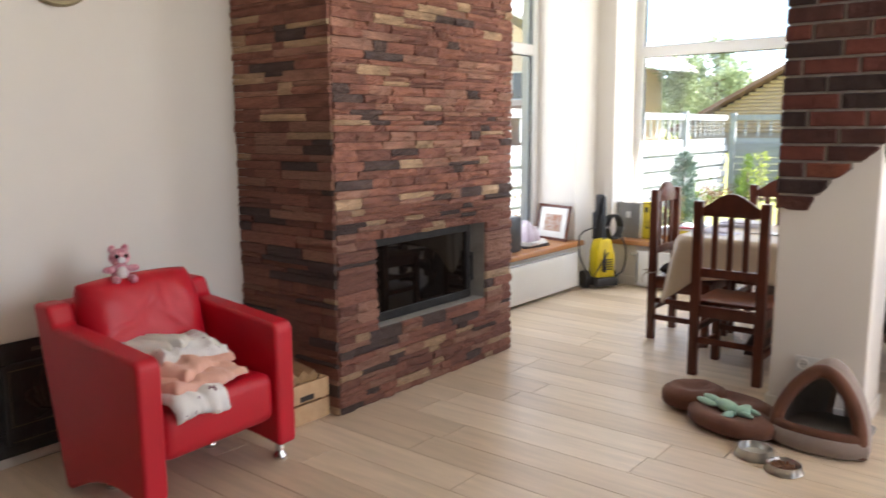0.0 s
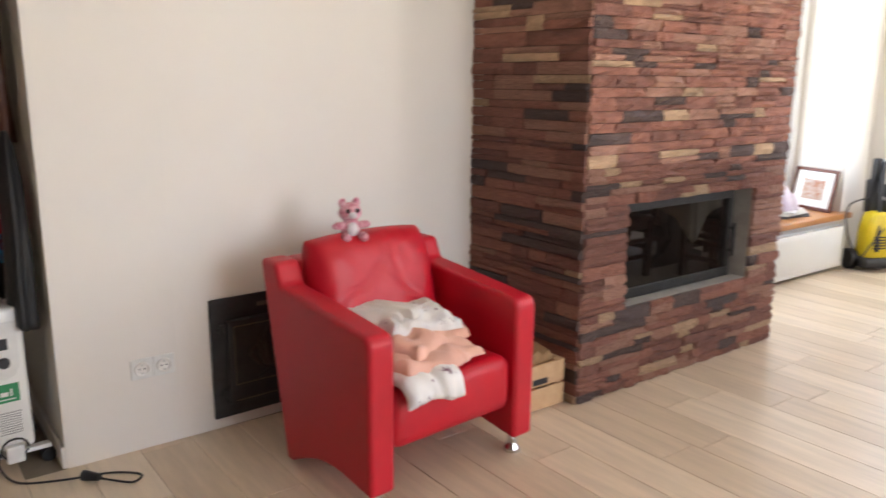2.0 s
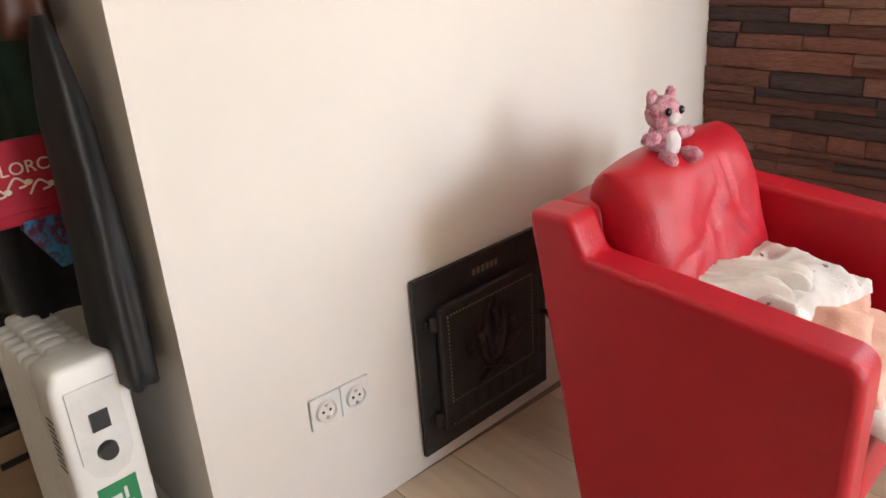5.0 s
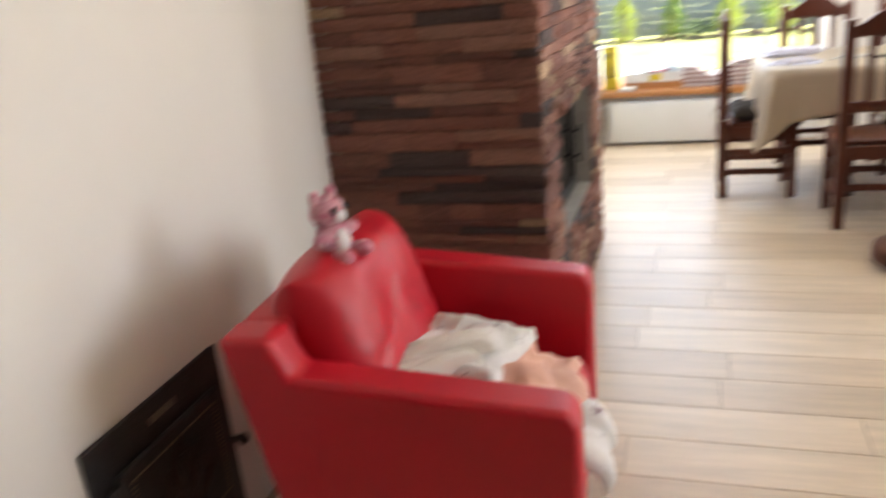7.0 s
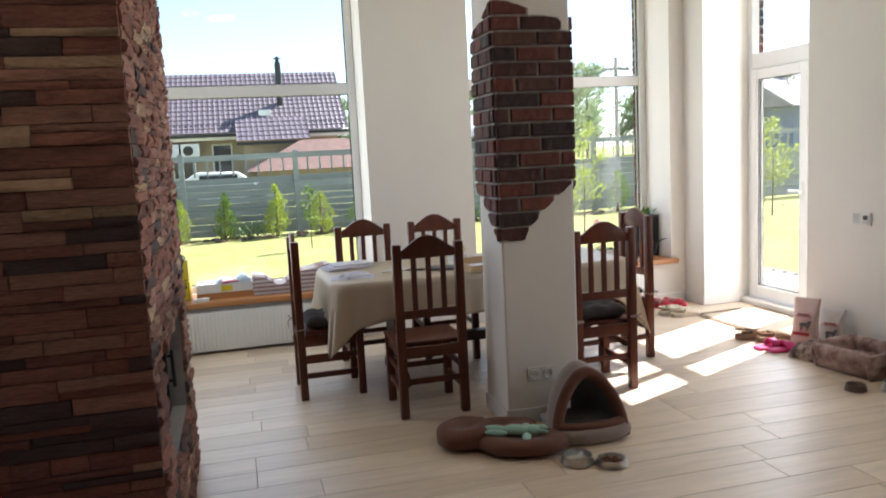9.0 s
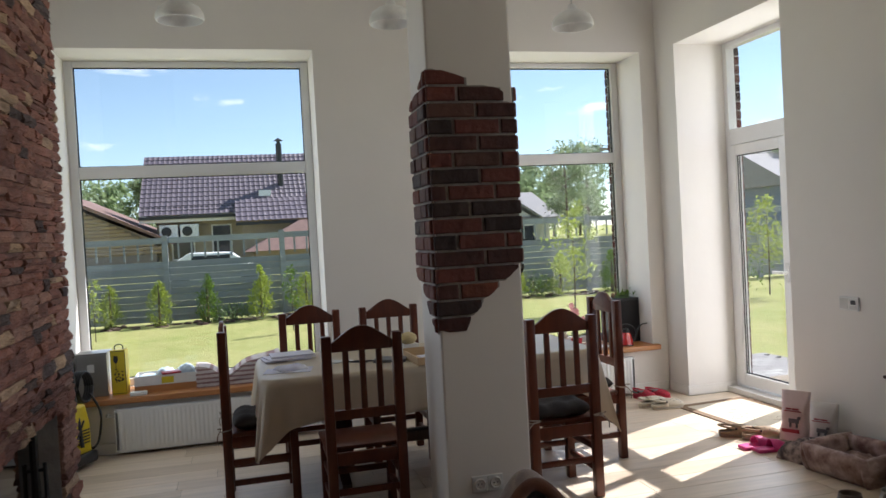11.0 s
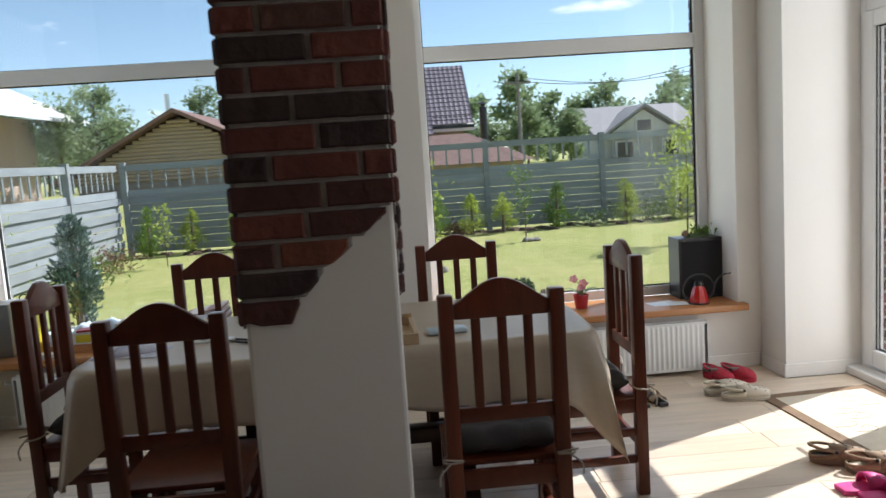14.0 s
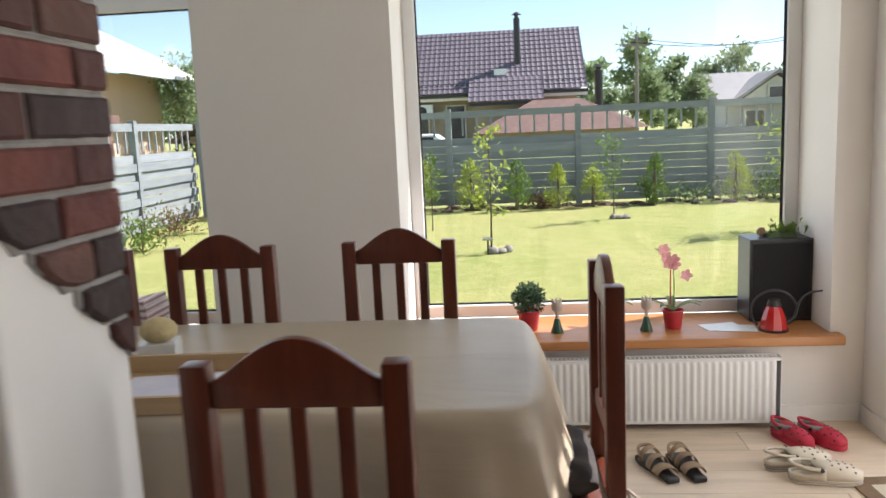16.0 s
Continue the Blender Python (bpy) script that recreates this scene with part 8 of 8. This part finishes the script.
for k in range(7):
    bm = bmesh.new()
    z0 = k * 0.024
    tops, lows = [], []
    for i in range(nx + 1):
        s = i / nx
        x = -0.02 + s * (0.66 + 0.01 * math.sin(k * 2.0)) + 0.006 * math.sin(k * 3)
        f = 1.0 - 0.55 * math.exp(-((s - 0.36) / 0.16) ** 2) + 0.35 * s ** 3
        for row, y in ((tops, -0.13 - 0.008 * math.sin(k * 5)), (lows, 0.13)):
            row.append([bm.verts.new((x, y, z0 * f)), bm.verts.new((x, y, (z0 + 0.0235) * f))])
    for a, c in ((tops, 1), (lows, -1)):
        for i in range(nx):
            bm.faces.new((a[i][0], a[i + 1][0], a[i + 1][1], a[i][1])[::c])
    for i in range(nx):
        bm.faces.new((tops[i][1], tops[i + 1][1], lows[i + 1][1], lows[i][1]))
        bm.faces.new((tops[i + 1][0], tops[i][0], lows[i][0], lows[i + 1][0]))
    for i in (0, nx):
        bm.faces.new((tops[i][0], tops[i][1], lows[i][1], lows[i][0]))
    bmesh.ops.recalc_face_normals(bm, faces=bm.faces)
    part("fold", bm, BLANKET, blanket)


# ---- flower windowsill ----
POT = material("red_plastic_pot", (0.55, 0.035, 0.05), 0.4)
ROSE = leaf_material("pink_petal", (0.80, 0.42, 0.40), (0.72, 0.30, 0.33), 0.3)
GREY_GREEN = leaf_material("grey_green_leaf", (0.12, 0.22, 0.12), (0.06, 0.13, 0.07), 0.2)


def pot(parent, r, h, m=Matrix()):
    bm = bmesh.new()
    lathe(bm, [(0, 0), (r * 0.74, 0), (r * 0.78, 0.004), (r, h), (r * 1.06, h), (r * 1.06, h + 0.008), (r * 0.92, h + 0.008), (r * 0.88, h * 0.85), (0, h * 0.85)], 28, m)
    return part("pot", bm, POT, parent, "red plastic flower pot", smooth=50)


p = thing("potted_plant", "round green plant in a red pot on the windowsill", "plant", pose(0.20, 7.12, SZ))
pot(p, 0.055, 0.095)
bm = bmesh.new()
leaves(bm, 2000, lambda g: (lambda d: (Vector((0, 0, 0.155)) + d * 0.080 * g.uniform(0.25, 1), d))(Vector((g.gauss(0, 1), g.gauss(0, 1), g.gauss(0.25, 0.8))).normalized()), 0.012, random.Random(61))
part("foliage", bm, GREY_GREEN, p)


def orchid(x, y, h, blooms, seed):
    rng = random.Random(seed)
    p = thing("orchid", "pink orchid in a red pot on the windowsill", "plant", pose(x, y, SZ), "orchids")
    pot(p, 0.05, 0.085)
    for k in range(5):
        a = k * 1.4 + rng.uniform(-0.2, 0.2)
        L = rng.uniform(0.10, 0.15)
        bm = bmesh.new()
        rows = []
        for i in range(9):
            s = i / 8
            c = Vector((math.cos(a) * L * s, math.sin(a) * L * s, 0.085 + 0.05 * math.sin(s * 2.2)))
            w = 0.022 * math.sin(math.pi * min(1, s * 0.9 + 0.08))
            side = Vector((-math.sin(a), math.cos(a), 0)) * w
            rows.append((bm.verts.new(c - side), bm.verts.new(c + Vector((0, 0, -0.004))), bm.verts.new(c + side)))
        for u, v in zip(rows, rows[1:]):
            for j in range(2):
                bm.faces.new((u[j], u[j + 1], v[j + 1], v[j]))
        part("leaf", bm, LEAF_DARK, p, smooth=180)
    pts = curve_points([(0, 0, 0.07), (0.005, 0, h * 0.5), (-0.01, 0.0, h * 0.85), (-0.09, -0.01, h)], 8)
    bm = bmesh.new()
    tube(bm, pts, 0.0025, 6)
    part("stem", bm, LEAF_DARK, p)
    bm = bmesh.new()
    tube(bm, [(-0.012, 0.004, 0.07), (-0.012, 0.004, h * 0.72)], 0.003, 6)
    part("support_stick", bm, POT, p)
    for k in range(blooms):
        q = pts[int(len(pts) * (0.50 + 0.45 * k / blooms))] + Vector((rng.uniform(-0.012, 0.06), rng.uniform(-0.03, 0.0), rng.uniform(-0.03, 0.02)))
        bm = bmesh.new()
        for j in range(5):
            a = j * 1.257 + rng.uniform(-0.2, 0.2)
            d = Vector((math.cos(a), -0.35, math.sin(a))).normalized()
            sd = Vector((-math.sin(a), 0, math.cos(a)))
            v = [bm.verts.new(q + e) for e in (Vector((0, 0, 0)), d * 0.015 + sd * 0.013, d * 0.030 + sd * 0.007, d * 0.032 - sd * 0.006, d * 0.016 - sd * 0.013)]
            bm.faces.new(v)
        part("blossom", bm, ROSE, p)


orchid(0.90, 7.10, 0.40, 6, 5)
orchid(0.60, 7.16, 0.20, 4, 9)
WHITEWASH = material("whitewashed_wood", (0.55, 0.50, 0.45), 0.8, second=(0.42, 0.36, 0.30), scale=20)
GREEN_GLAZE = material("green_glaze", (0.03, 0.09, 0.045), 0.3)
for x in (0.335, 0.765):
    t = thing("tulip_ornament", "carved tulip ornament with green base on the windowsill", "ornament", pose(x, 7.06, SZ), "tulip ornaments")
    bm = bmesh.new()
    lathe(bm, [(0, 0), (0.030, 0), (0.031, 0.008), (0.022, 0.03), (0.014, 0.065), (0.010, 0.07), (0, 0.07)], 18)
    part("base", bm, GREEN_GLAZE, t, smooth=50)
    bm = bmesh.new()
    lathe(bm, [(0, 0.0702), (0.009, 0.0702), (0.009, 0.10), (0.024, 0.115), (0.027, 0.135), (0.022, 0.155), (0.0, 0.15)], 18)
    for a in range(4):
        cyl(bm, (0.016 * math.cos(a * 1.57), 0.016 * math.sin(a * 1.57), 0.148), (0.021 * math.cos(a * 1.57), 0.021 * math.sin(a * 1.57), 0.172), 0.010, 0.002, 8)
    part("bloom", bm, WHITEWASH, t, smooth=50)
for x, y, a in ((1.13, 7.10, 12), (1.19, 7.06, -8)):
    ob = solid("paper_sheet", WHITE_PLASTIC, lambda bm: box(bm, -0.09, 0.09, -0.06, 0.06, 0, 0.0015))
    ob.matrix_world = pose(x, y, SZ + (0.002 if a < 0 else 0), 0, 0, a)
    tagged(ob, "white paper sheet lying on the windowsill", "paper", "papers on the sill")
sp = thing("loudspeaker", "black box loudspeaker on the windowsill", "loudspeaker", pose(1.435, 7.27, SZ))
solid("cabinet", DARK, lambda bm: box(bm, -0.15, 0.15, -0.09, 0.11, 0, 0.41, 0.006), sp)
boxes("grille", BLACK_CLOTH, [(-0.135, 0.135, -0.098, -0.0905, 0.02, 0.39)], sp, bevel=0.003)
p = thing("succulent", "small green trailing succulent on the loudspeaker", "plant", pose(1.45, 7.27, SZ + 0.4105))
bm = bmesh.new()
rumpled(bm, 0.14, 0.10, 0.03, Matrix(), 12, 3)
part("moss", bm, LEAF_DARK, p)
bm = bmesh.new()
leaves(bm, 120, lambda g: (Vector((g.gauss(0.02, 0.045), g.gauss(0, 0.03), abs(g.gauss(0.025, 0.018)))), Vector((0, 0, 0.6))), 0.022, random.Random(3))
part("foliage", bm, LEAF, p)
bm = bmesh.new()
for k in range(6):
    for j in range(8):
        a = j * 0.785 + k * 0.4
        ball(bm, (-0.085 + math.cos(a) * 0.018 * math.sin(0.5 + k * 0.45), math.sin(a) * 0.018 * math.sin(0.5 + k * 0.45), 0.008 + k * 0.007), 0.006, 6, 4)
tagged(part("pine_cone", bm, SUEDE, p), kind="stuff")
KETTLE = material("red_enamel", (0.52, 0.012, 0.012), 0.15, coat=0.5)
k = thing("watering_can", "red round watering can with black hoop handle", "watering can", pose(1.35, 7.02, SZ))
bm = bmesh.new()
lathe(bm, [(0, 0), (0.060, 0), (0.064, 0.006), (0.058, 0.05), (0.042, 0.10), (0.030, 0.118), (0, 0.118)], 10)
part("body", bm, KETTLE, k, smooth=20)
bm = bmesh.new()
lathe(bm, [(0.031, 0.118), (0.033, 0.124), (0.026, 0.142), (0.028, 0.15), (0.0, 0.15)], 20)
part("collar", bm, DARK, k, smooth=50)
bm = bmesh.new()
lathe(bm, [(0.0665, 0.0), (0.067, 0.01), (0.062, 0.011), (0.06, 0.0)], 20)
part("foot_ring", bm, DARK, k, smooth=50)
bm = bmesh.new()
tube(bm, [(-0.105 * math.cos(a * 0.25) - 0.0 + 0.0, 0, 0.095 + 0.098 * math.sin(a * 0.25)) for a in range(-3, 14)], 0.006, 8)
part("handle", bm, DARK, k, smooth=180)
bm = bmesh.new()
tube(bm, curve_points([(0.058, 0, 0.03), (0.095, 0, 0.06), (0.115, 0, 0.13), (0.16, 0, 0.175), (0.22, 0, 0.185)], 6), [0.010 - 0.006 * i / 24 for i in range(25)], 8)
part("spout", bm, DARK, k, smooth=180)


# ---- left windowsill and corner ----
pic = thing("picture_frame", "framed landscape print in a thin brown frame", "picture", pose(-3.66, 6.50, SZ, -10, 0, -14) @ Matrix.Scale(1.18, 4))
for r in ((-0.17, 0.17, -0.01, 0.01, 0.0, 0.022), (-0.17, 0.17, -0.01, 0.01, 0.258, 0.28), (-0.17, -0.148, -0.0095, 0.0095, 0.0225, 0.2575), (0.148, 0.17, -0.0095, 0.0095, 0.0225, 0.2575)):
    solid("frame_bar", CHAIRWOOD, lambda bm: box(bm, *r, bevel=0.003), pic)
boxes("mount", WHITE_PLASTIC, [(-0.1475, 0.1475, -0.003, 0.003, 0.023, 0.257)], pic)
PRINTED = material("landscape_print", (0.42, 0.38, 0.34), 0.6, second=(0.30, 0.12, 0.06), scale=16, amount=0.4, stretch=(1, 1, 2.5))
boxes("print", PRINTED, [(-0.09, 0.09, -0.0045, -0.0032, 0.07, 0.205)], pic)
for i in range(5):
    ob = solid("magazine", (DARK if i < 2 else WHITE_PLASTIC), lambda bm: box(bm, -0.16, 0.16, -0.115, 0.115, 0, 0.010, 0.001))
    ob.matrix_world = pose(-3.62, 6.05, SZ + i * 0.0105, 0, 0, 80 + i * 7)
    tagged(ob, "magazine in a loose stack on the windowsill", "magazine", "magazines on the sill")
bm = bmesh.new()
rumpled(bm, 0.24, 0.18, 0.16, Matrix(), 20, 77, 1.3, 0.2)
ob = part("plastic_pouch", bm, material("lilac_film", (0.55, 0.42, 0.52), 0.35, second=(0.7, 0.66, 0.7), scale=9), smooth=180)
ob.matrix_world = pose(-3.66, 6.02, SZ + 0.053)
tagged(ob, "crumpled lilac plastic pouch on the magazines", "bag")
bg = solid("document_case", DARK, lambda bm: box(bm, -0.06, 0.06, -0.15, 0.15, 0, 0.30, 0.02, 3), smooth=50)
bg.matrix_world = pose(-3.55, 5.62, SZ, 0, 0, 6)
tagged(bg, "black soft document case standing on the windowsill", "bag")
w = thing("pressure_washer", "yellow and black pressure washer standing in the corner", "pressure washer", pose(-3.22, 6.68, 0, 0, 0, -30))
WASHER = material("signal_yellow_plastic", (0.72, 0.55, 0.01), 0.35)
bm = bmesh.new()
prism(bm, [(-0.10, 0.10), (0.10, 0.08), (0.10, 0.30), (0.06, 0.46), (-0.05, 0.46), (-0.09, 0.34)], (-0.08, 0.075), 0)
bmesh.ops.bevel(bm, geom=bm.edges, offset=0.025, segments=3, affect="EDGES", profile=0.5)
part("housing", bm, WASHER, w, smooth=50)
for i in range(5):
    solid("vent", DARK, lambda bm: box(bm, 0.0905, 0.0925, -0.06, 0.06, 0.18 + i * 0.022, 0.19 + i * 0.022), w)
bm = bmesh.new()
box(bm, -0.13, 0.11, -0.12, 0.12, 0.03, 0.11, 0.02, 3)
part("base", bm, DARK, w, smooth=50)
for y in (-0.14, 0.14):
    solid("wheel", DARK, lambda bm: cyl(bm, (-0.06, y - 0.025, 0.08), (-0.06, y + 0.025, 0.08), 0.08, n=20), w)
bm = bmesh.new()
box(bm, -0.10, -0.03, -0.055, 0.055, 0.44, 0.70, 0.02, 3)
box(bm, -0.08, -0.02, -0.035, 0.035, 0.68, 0.86, 0.015, 3)
part("handle", bm, DARK, w, smooth=50)
bm = bmesh.new()
for k2 in range(4):
    tube(bm, [(-0.02 + 0.012 * k2, 0.10 + 0.075 * math.cos(a * 0.42) + 0.01 * k2, 0.56 + 0.11 * math.sin(a * 0.42)) for a in range(16)], 0.010, 8)
tube(bm, curve_points([(0.02, 0.17, 0.50), (0.06, 0.22, 0.35), (0.05, 0.20, 0.16), (0.08, 0.10, 0.12)], 7), 0.009, 8)
part("hose", bm, DARK, w, smooth=180)
bm = bmesh.new()
tube(bm, curve_points([(-0.03, -0.06, 0.56), (-0.02, -0.22, 0.50), (0.02, -0.24, 0.30), (0.08, -0.16, 0.12), (0.10, -0.10, 0.20), (0.08, 0.02, 0.34)], 8), 0.006, 8)
part("cord", bm, DARK, w, smooth=180)
bm = bmesh.new()
cyl(bm, (0.10, -0.03, 0.16), (0.02, 0.0, 0.60), 0.014, 0.012, 12)
cyl(bm, (0.02, 0.0, 0.60), (-0.01, 0.02, 0.84), 0.022, 0.018, 12)
part("spray_gun", bm, DARK, w, smooth=60)


# ---- on the table ----
TZ = 0.7645
LILAC = material("pale_lilac_paper", (0.66, 0.65, 0.74), 0.8, second=(0.58, 0.57, 0.68), scale=10)
for i, (x, y, a, w2, d2) in enumerate(((-1.74, 5.88, 8, 0.30, 0.21), (-1.72, 5.87, 14, 0.30, 0.21), (-1.70, 5.90, 3, 0.28, 0.20), (-1.75, 5.42, -10, 0.28, 0.18))):
    bm = bmesh.new()
    box(bm, -w2 / 2, w2 / 2, -d2 / 2, d2 / 2, 0, 0.010 if i < 3 else 0.002)
    ob = part("paper", bm, LILAC)
    ob.matrix_world = pose(x, y, TZ + (i * 0.011 if i < 3 else 0), 0, 0, a)
    tagged(ob, "pale lilac papers lying on the tablecloth", "paper", "papers on the table")
bm = bmesh.new()
rumpled(bm, 0.18, 0.13, 0.03, Matrix(), 14, 13, 1.0, 0.2)
ob = part("napkin", bm, LILAC, smooth=180)
ob.matrix_world = pose(-1.73, 5.44, TZ + 0.0025, 0, 0, 20)
tagged(ob, "folded lilac paper napkin on the table", "napkin")
for i, (x, y, a) in enumerate(((-1.48, 5.50, 15), (-1.32, 5.46, -35), (-1.28, 5.48, -28))):
    bm = bmesh.new()
    cyl(bm, (-0.065, 0, 0.005), (0.055, 0, 0.005), 0.005, n=8)
    cyl(bm, (0.055, 0, 0.005), (0.068, 0, 0.004), 0.005, 0.001, 8)
    ob = part("pen", bm, DARK if i else WHITE_PLASTIC, smooth=50)
    ob.matrix_world = pose(x, y, TZ, 0, 0, a)
    tagged(ob, "slim pen lying on the tablecloth", "pen", "pens")
ob = solid("phone", WHITE_PLASTIC, lambda bm: box(bm, -0.035, 0.035, -0.07, 0.07, 0, 0.009, 0.003))
ob.matrix_world = pose(-1.42, 5.55, TZ, 0, 0, 60)
tagged(ob, "white phone lying on the tablecloth", "phone")
bkm = solid("book", PRINT_GREY, lambda bm: box(bm, -0.07, 0.07, -0.1, 0.1, 0, 0.018, 0.002))
bkm.matrix_world = pose(-1.12, 5.42, TZ, 0, 0, 70)
tagged(bkm, "dark closed book on the table", "book")
TAN = material("pale_plywood", (0.52, 0.36, 0.20), 0.6, second=(0.44, 0.30, 0.16), scale=6, stretch=(0.4, 5, 5))
b = thing("wooden_case", "shallow pale wooden case with papers inside", "case", pose(-0.80, 5.32, TZ, 0, 0, 3))
for r in ((-0.22, 0.24, -0.17, -0.155, 0, 0.045), (-0.22, 0.24, 0.155, 0.17, 0, 0.06), (-0.22, -0.205, -0.1545, 0.1545, 0, 0.045), (0.225, 0.24, -0.1545, 0.1545, 0, 0.045), (-0.2045, 0.2245, -0.1545, 0.1545, 0, 0.010)):
    boxes("panel", TAN, [r], b)
ob = boxes("paper_sheet", LILAC, [(-0.15, 0.16, -0.12, 0.10, 0, 0.012)])
ob.matrix_world = pose(-0.80, 5.31, TZ + 0.0105, 0, 0, 8)
tagged(ob, "white papers lying in the wooden case", "paper", "papers on the table")
ob = solid("gift_box", WHITE_PLASTIC, lambda bm: box(bm, -0.055, 0.055, -0.05, 0.05, 0, 0.075, 0.002))
ob.matrix_world = pose(-0.97, 5.58, TZ, 0, 0, 12)
tagged(ob, "small white card box on the table", "box")
bm = bmesh.new()
ball(bm, (0, 0, 0.034), (0.058, 0.05, 0.040), 18, 12)
ob = part("straw_hat", bm, material("straw", (0.60, 0.50, 0.28), 0.9, second=(0.50, 0.40, 0.20), scale=30, bump=0.4, bump_scale=90), smooth=180)
ob.matrix_world = pose(-0.97, 5.58, TZ + 0.0752)
tagged(ob, "small round straw ornament on the white box", "ornament")
ob = solid("glasses_case", FILM, lambda bm: box(bm, -0.085, 0.085, -0.035, 0.035, 0, 0.022, 0.009, 3), smooth=50)
ob.matrix_world = pose(-0.43, 5.33, TZ, 0, 0, 5)
tagged(ob, "pale green glasses case on the tablecloth", "case")


# ---- fireplace stones and floor tiles ----
for m, sm, _ in near:
    s = new("stone", sm)
    s.parent = fireplace
    s.matrix_local = m
tiles = bpy.data.objects["floor"]
PL, PW = 1.2, 0.2
tile_mesh = {}


def tile(x0, x1, y0, y1):
    key = (round(x1 - x0, 3), round(y1 - y0, 3))
    if key not in tile_mesh:
        bm = bmesh.new()
        a, b = key[0] / 2 - 0.0012, key[1] / 2 - 0.0012
        box(bm, -a, a, -b, b, -0.008, 0.0, 0.0012, 1)
        me = bpy.data.meshes.new("plank")
        bm.to_mesh(me)
        bm.free()
        me.materials.append(TILE)
        tile_mesh[key] = me
    t = new("plank", tile_mesh[key])
    t.parent = tiles
    t.location = ((x0 + x1) / 2, (y0 + y1) / 2, 0)


rng = random.Random(2)
y = 3.03 - 27 * PW
row = 0
while y < WY - 0.001:
    y1 = min(y + PW, WY)
    offs = (0.0, 0.62, 0.26, 0.85)[row % 4] + rng.uniform(-0.06, 0.06)
    if y >= 3.0 and row % 2 == 1:
        offs = 0.0 + (0.3 if row % 4 == 3 else 0)
    x = -2.47 - 3 * PL + offs - PL
    lo, hi = (-5.99 if y1 <= 0.98 else LX), (3.59 if y1 <= 4.36 else RX)
    if y >= 5.30 and y1 <= 6.64:
        hi = 2.12
    while x < hi:
        a, b = max(x, lo), min(x + PL, hi)
        if b - a > 0.02:
            tile(a, b, y, y1)
        x += PL
    y = y1
    row += 1
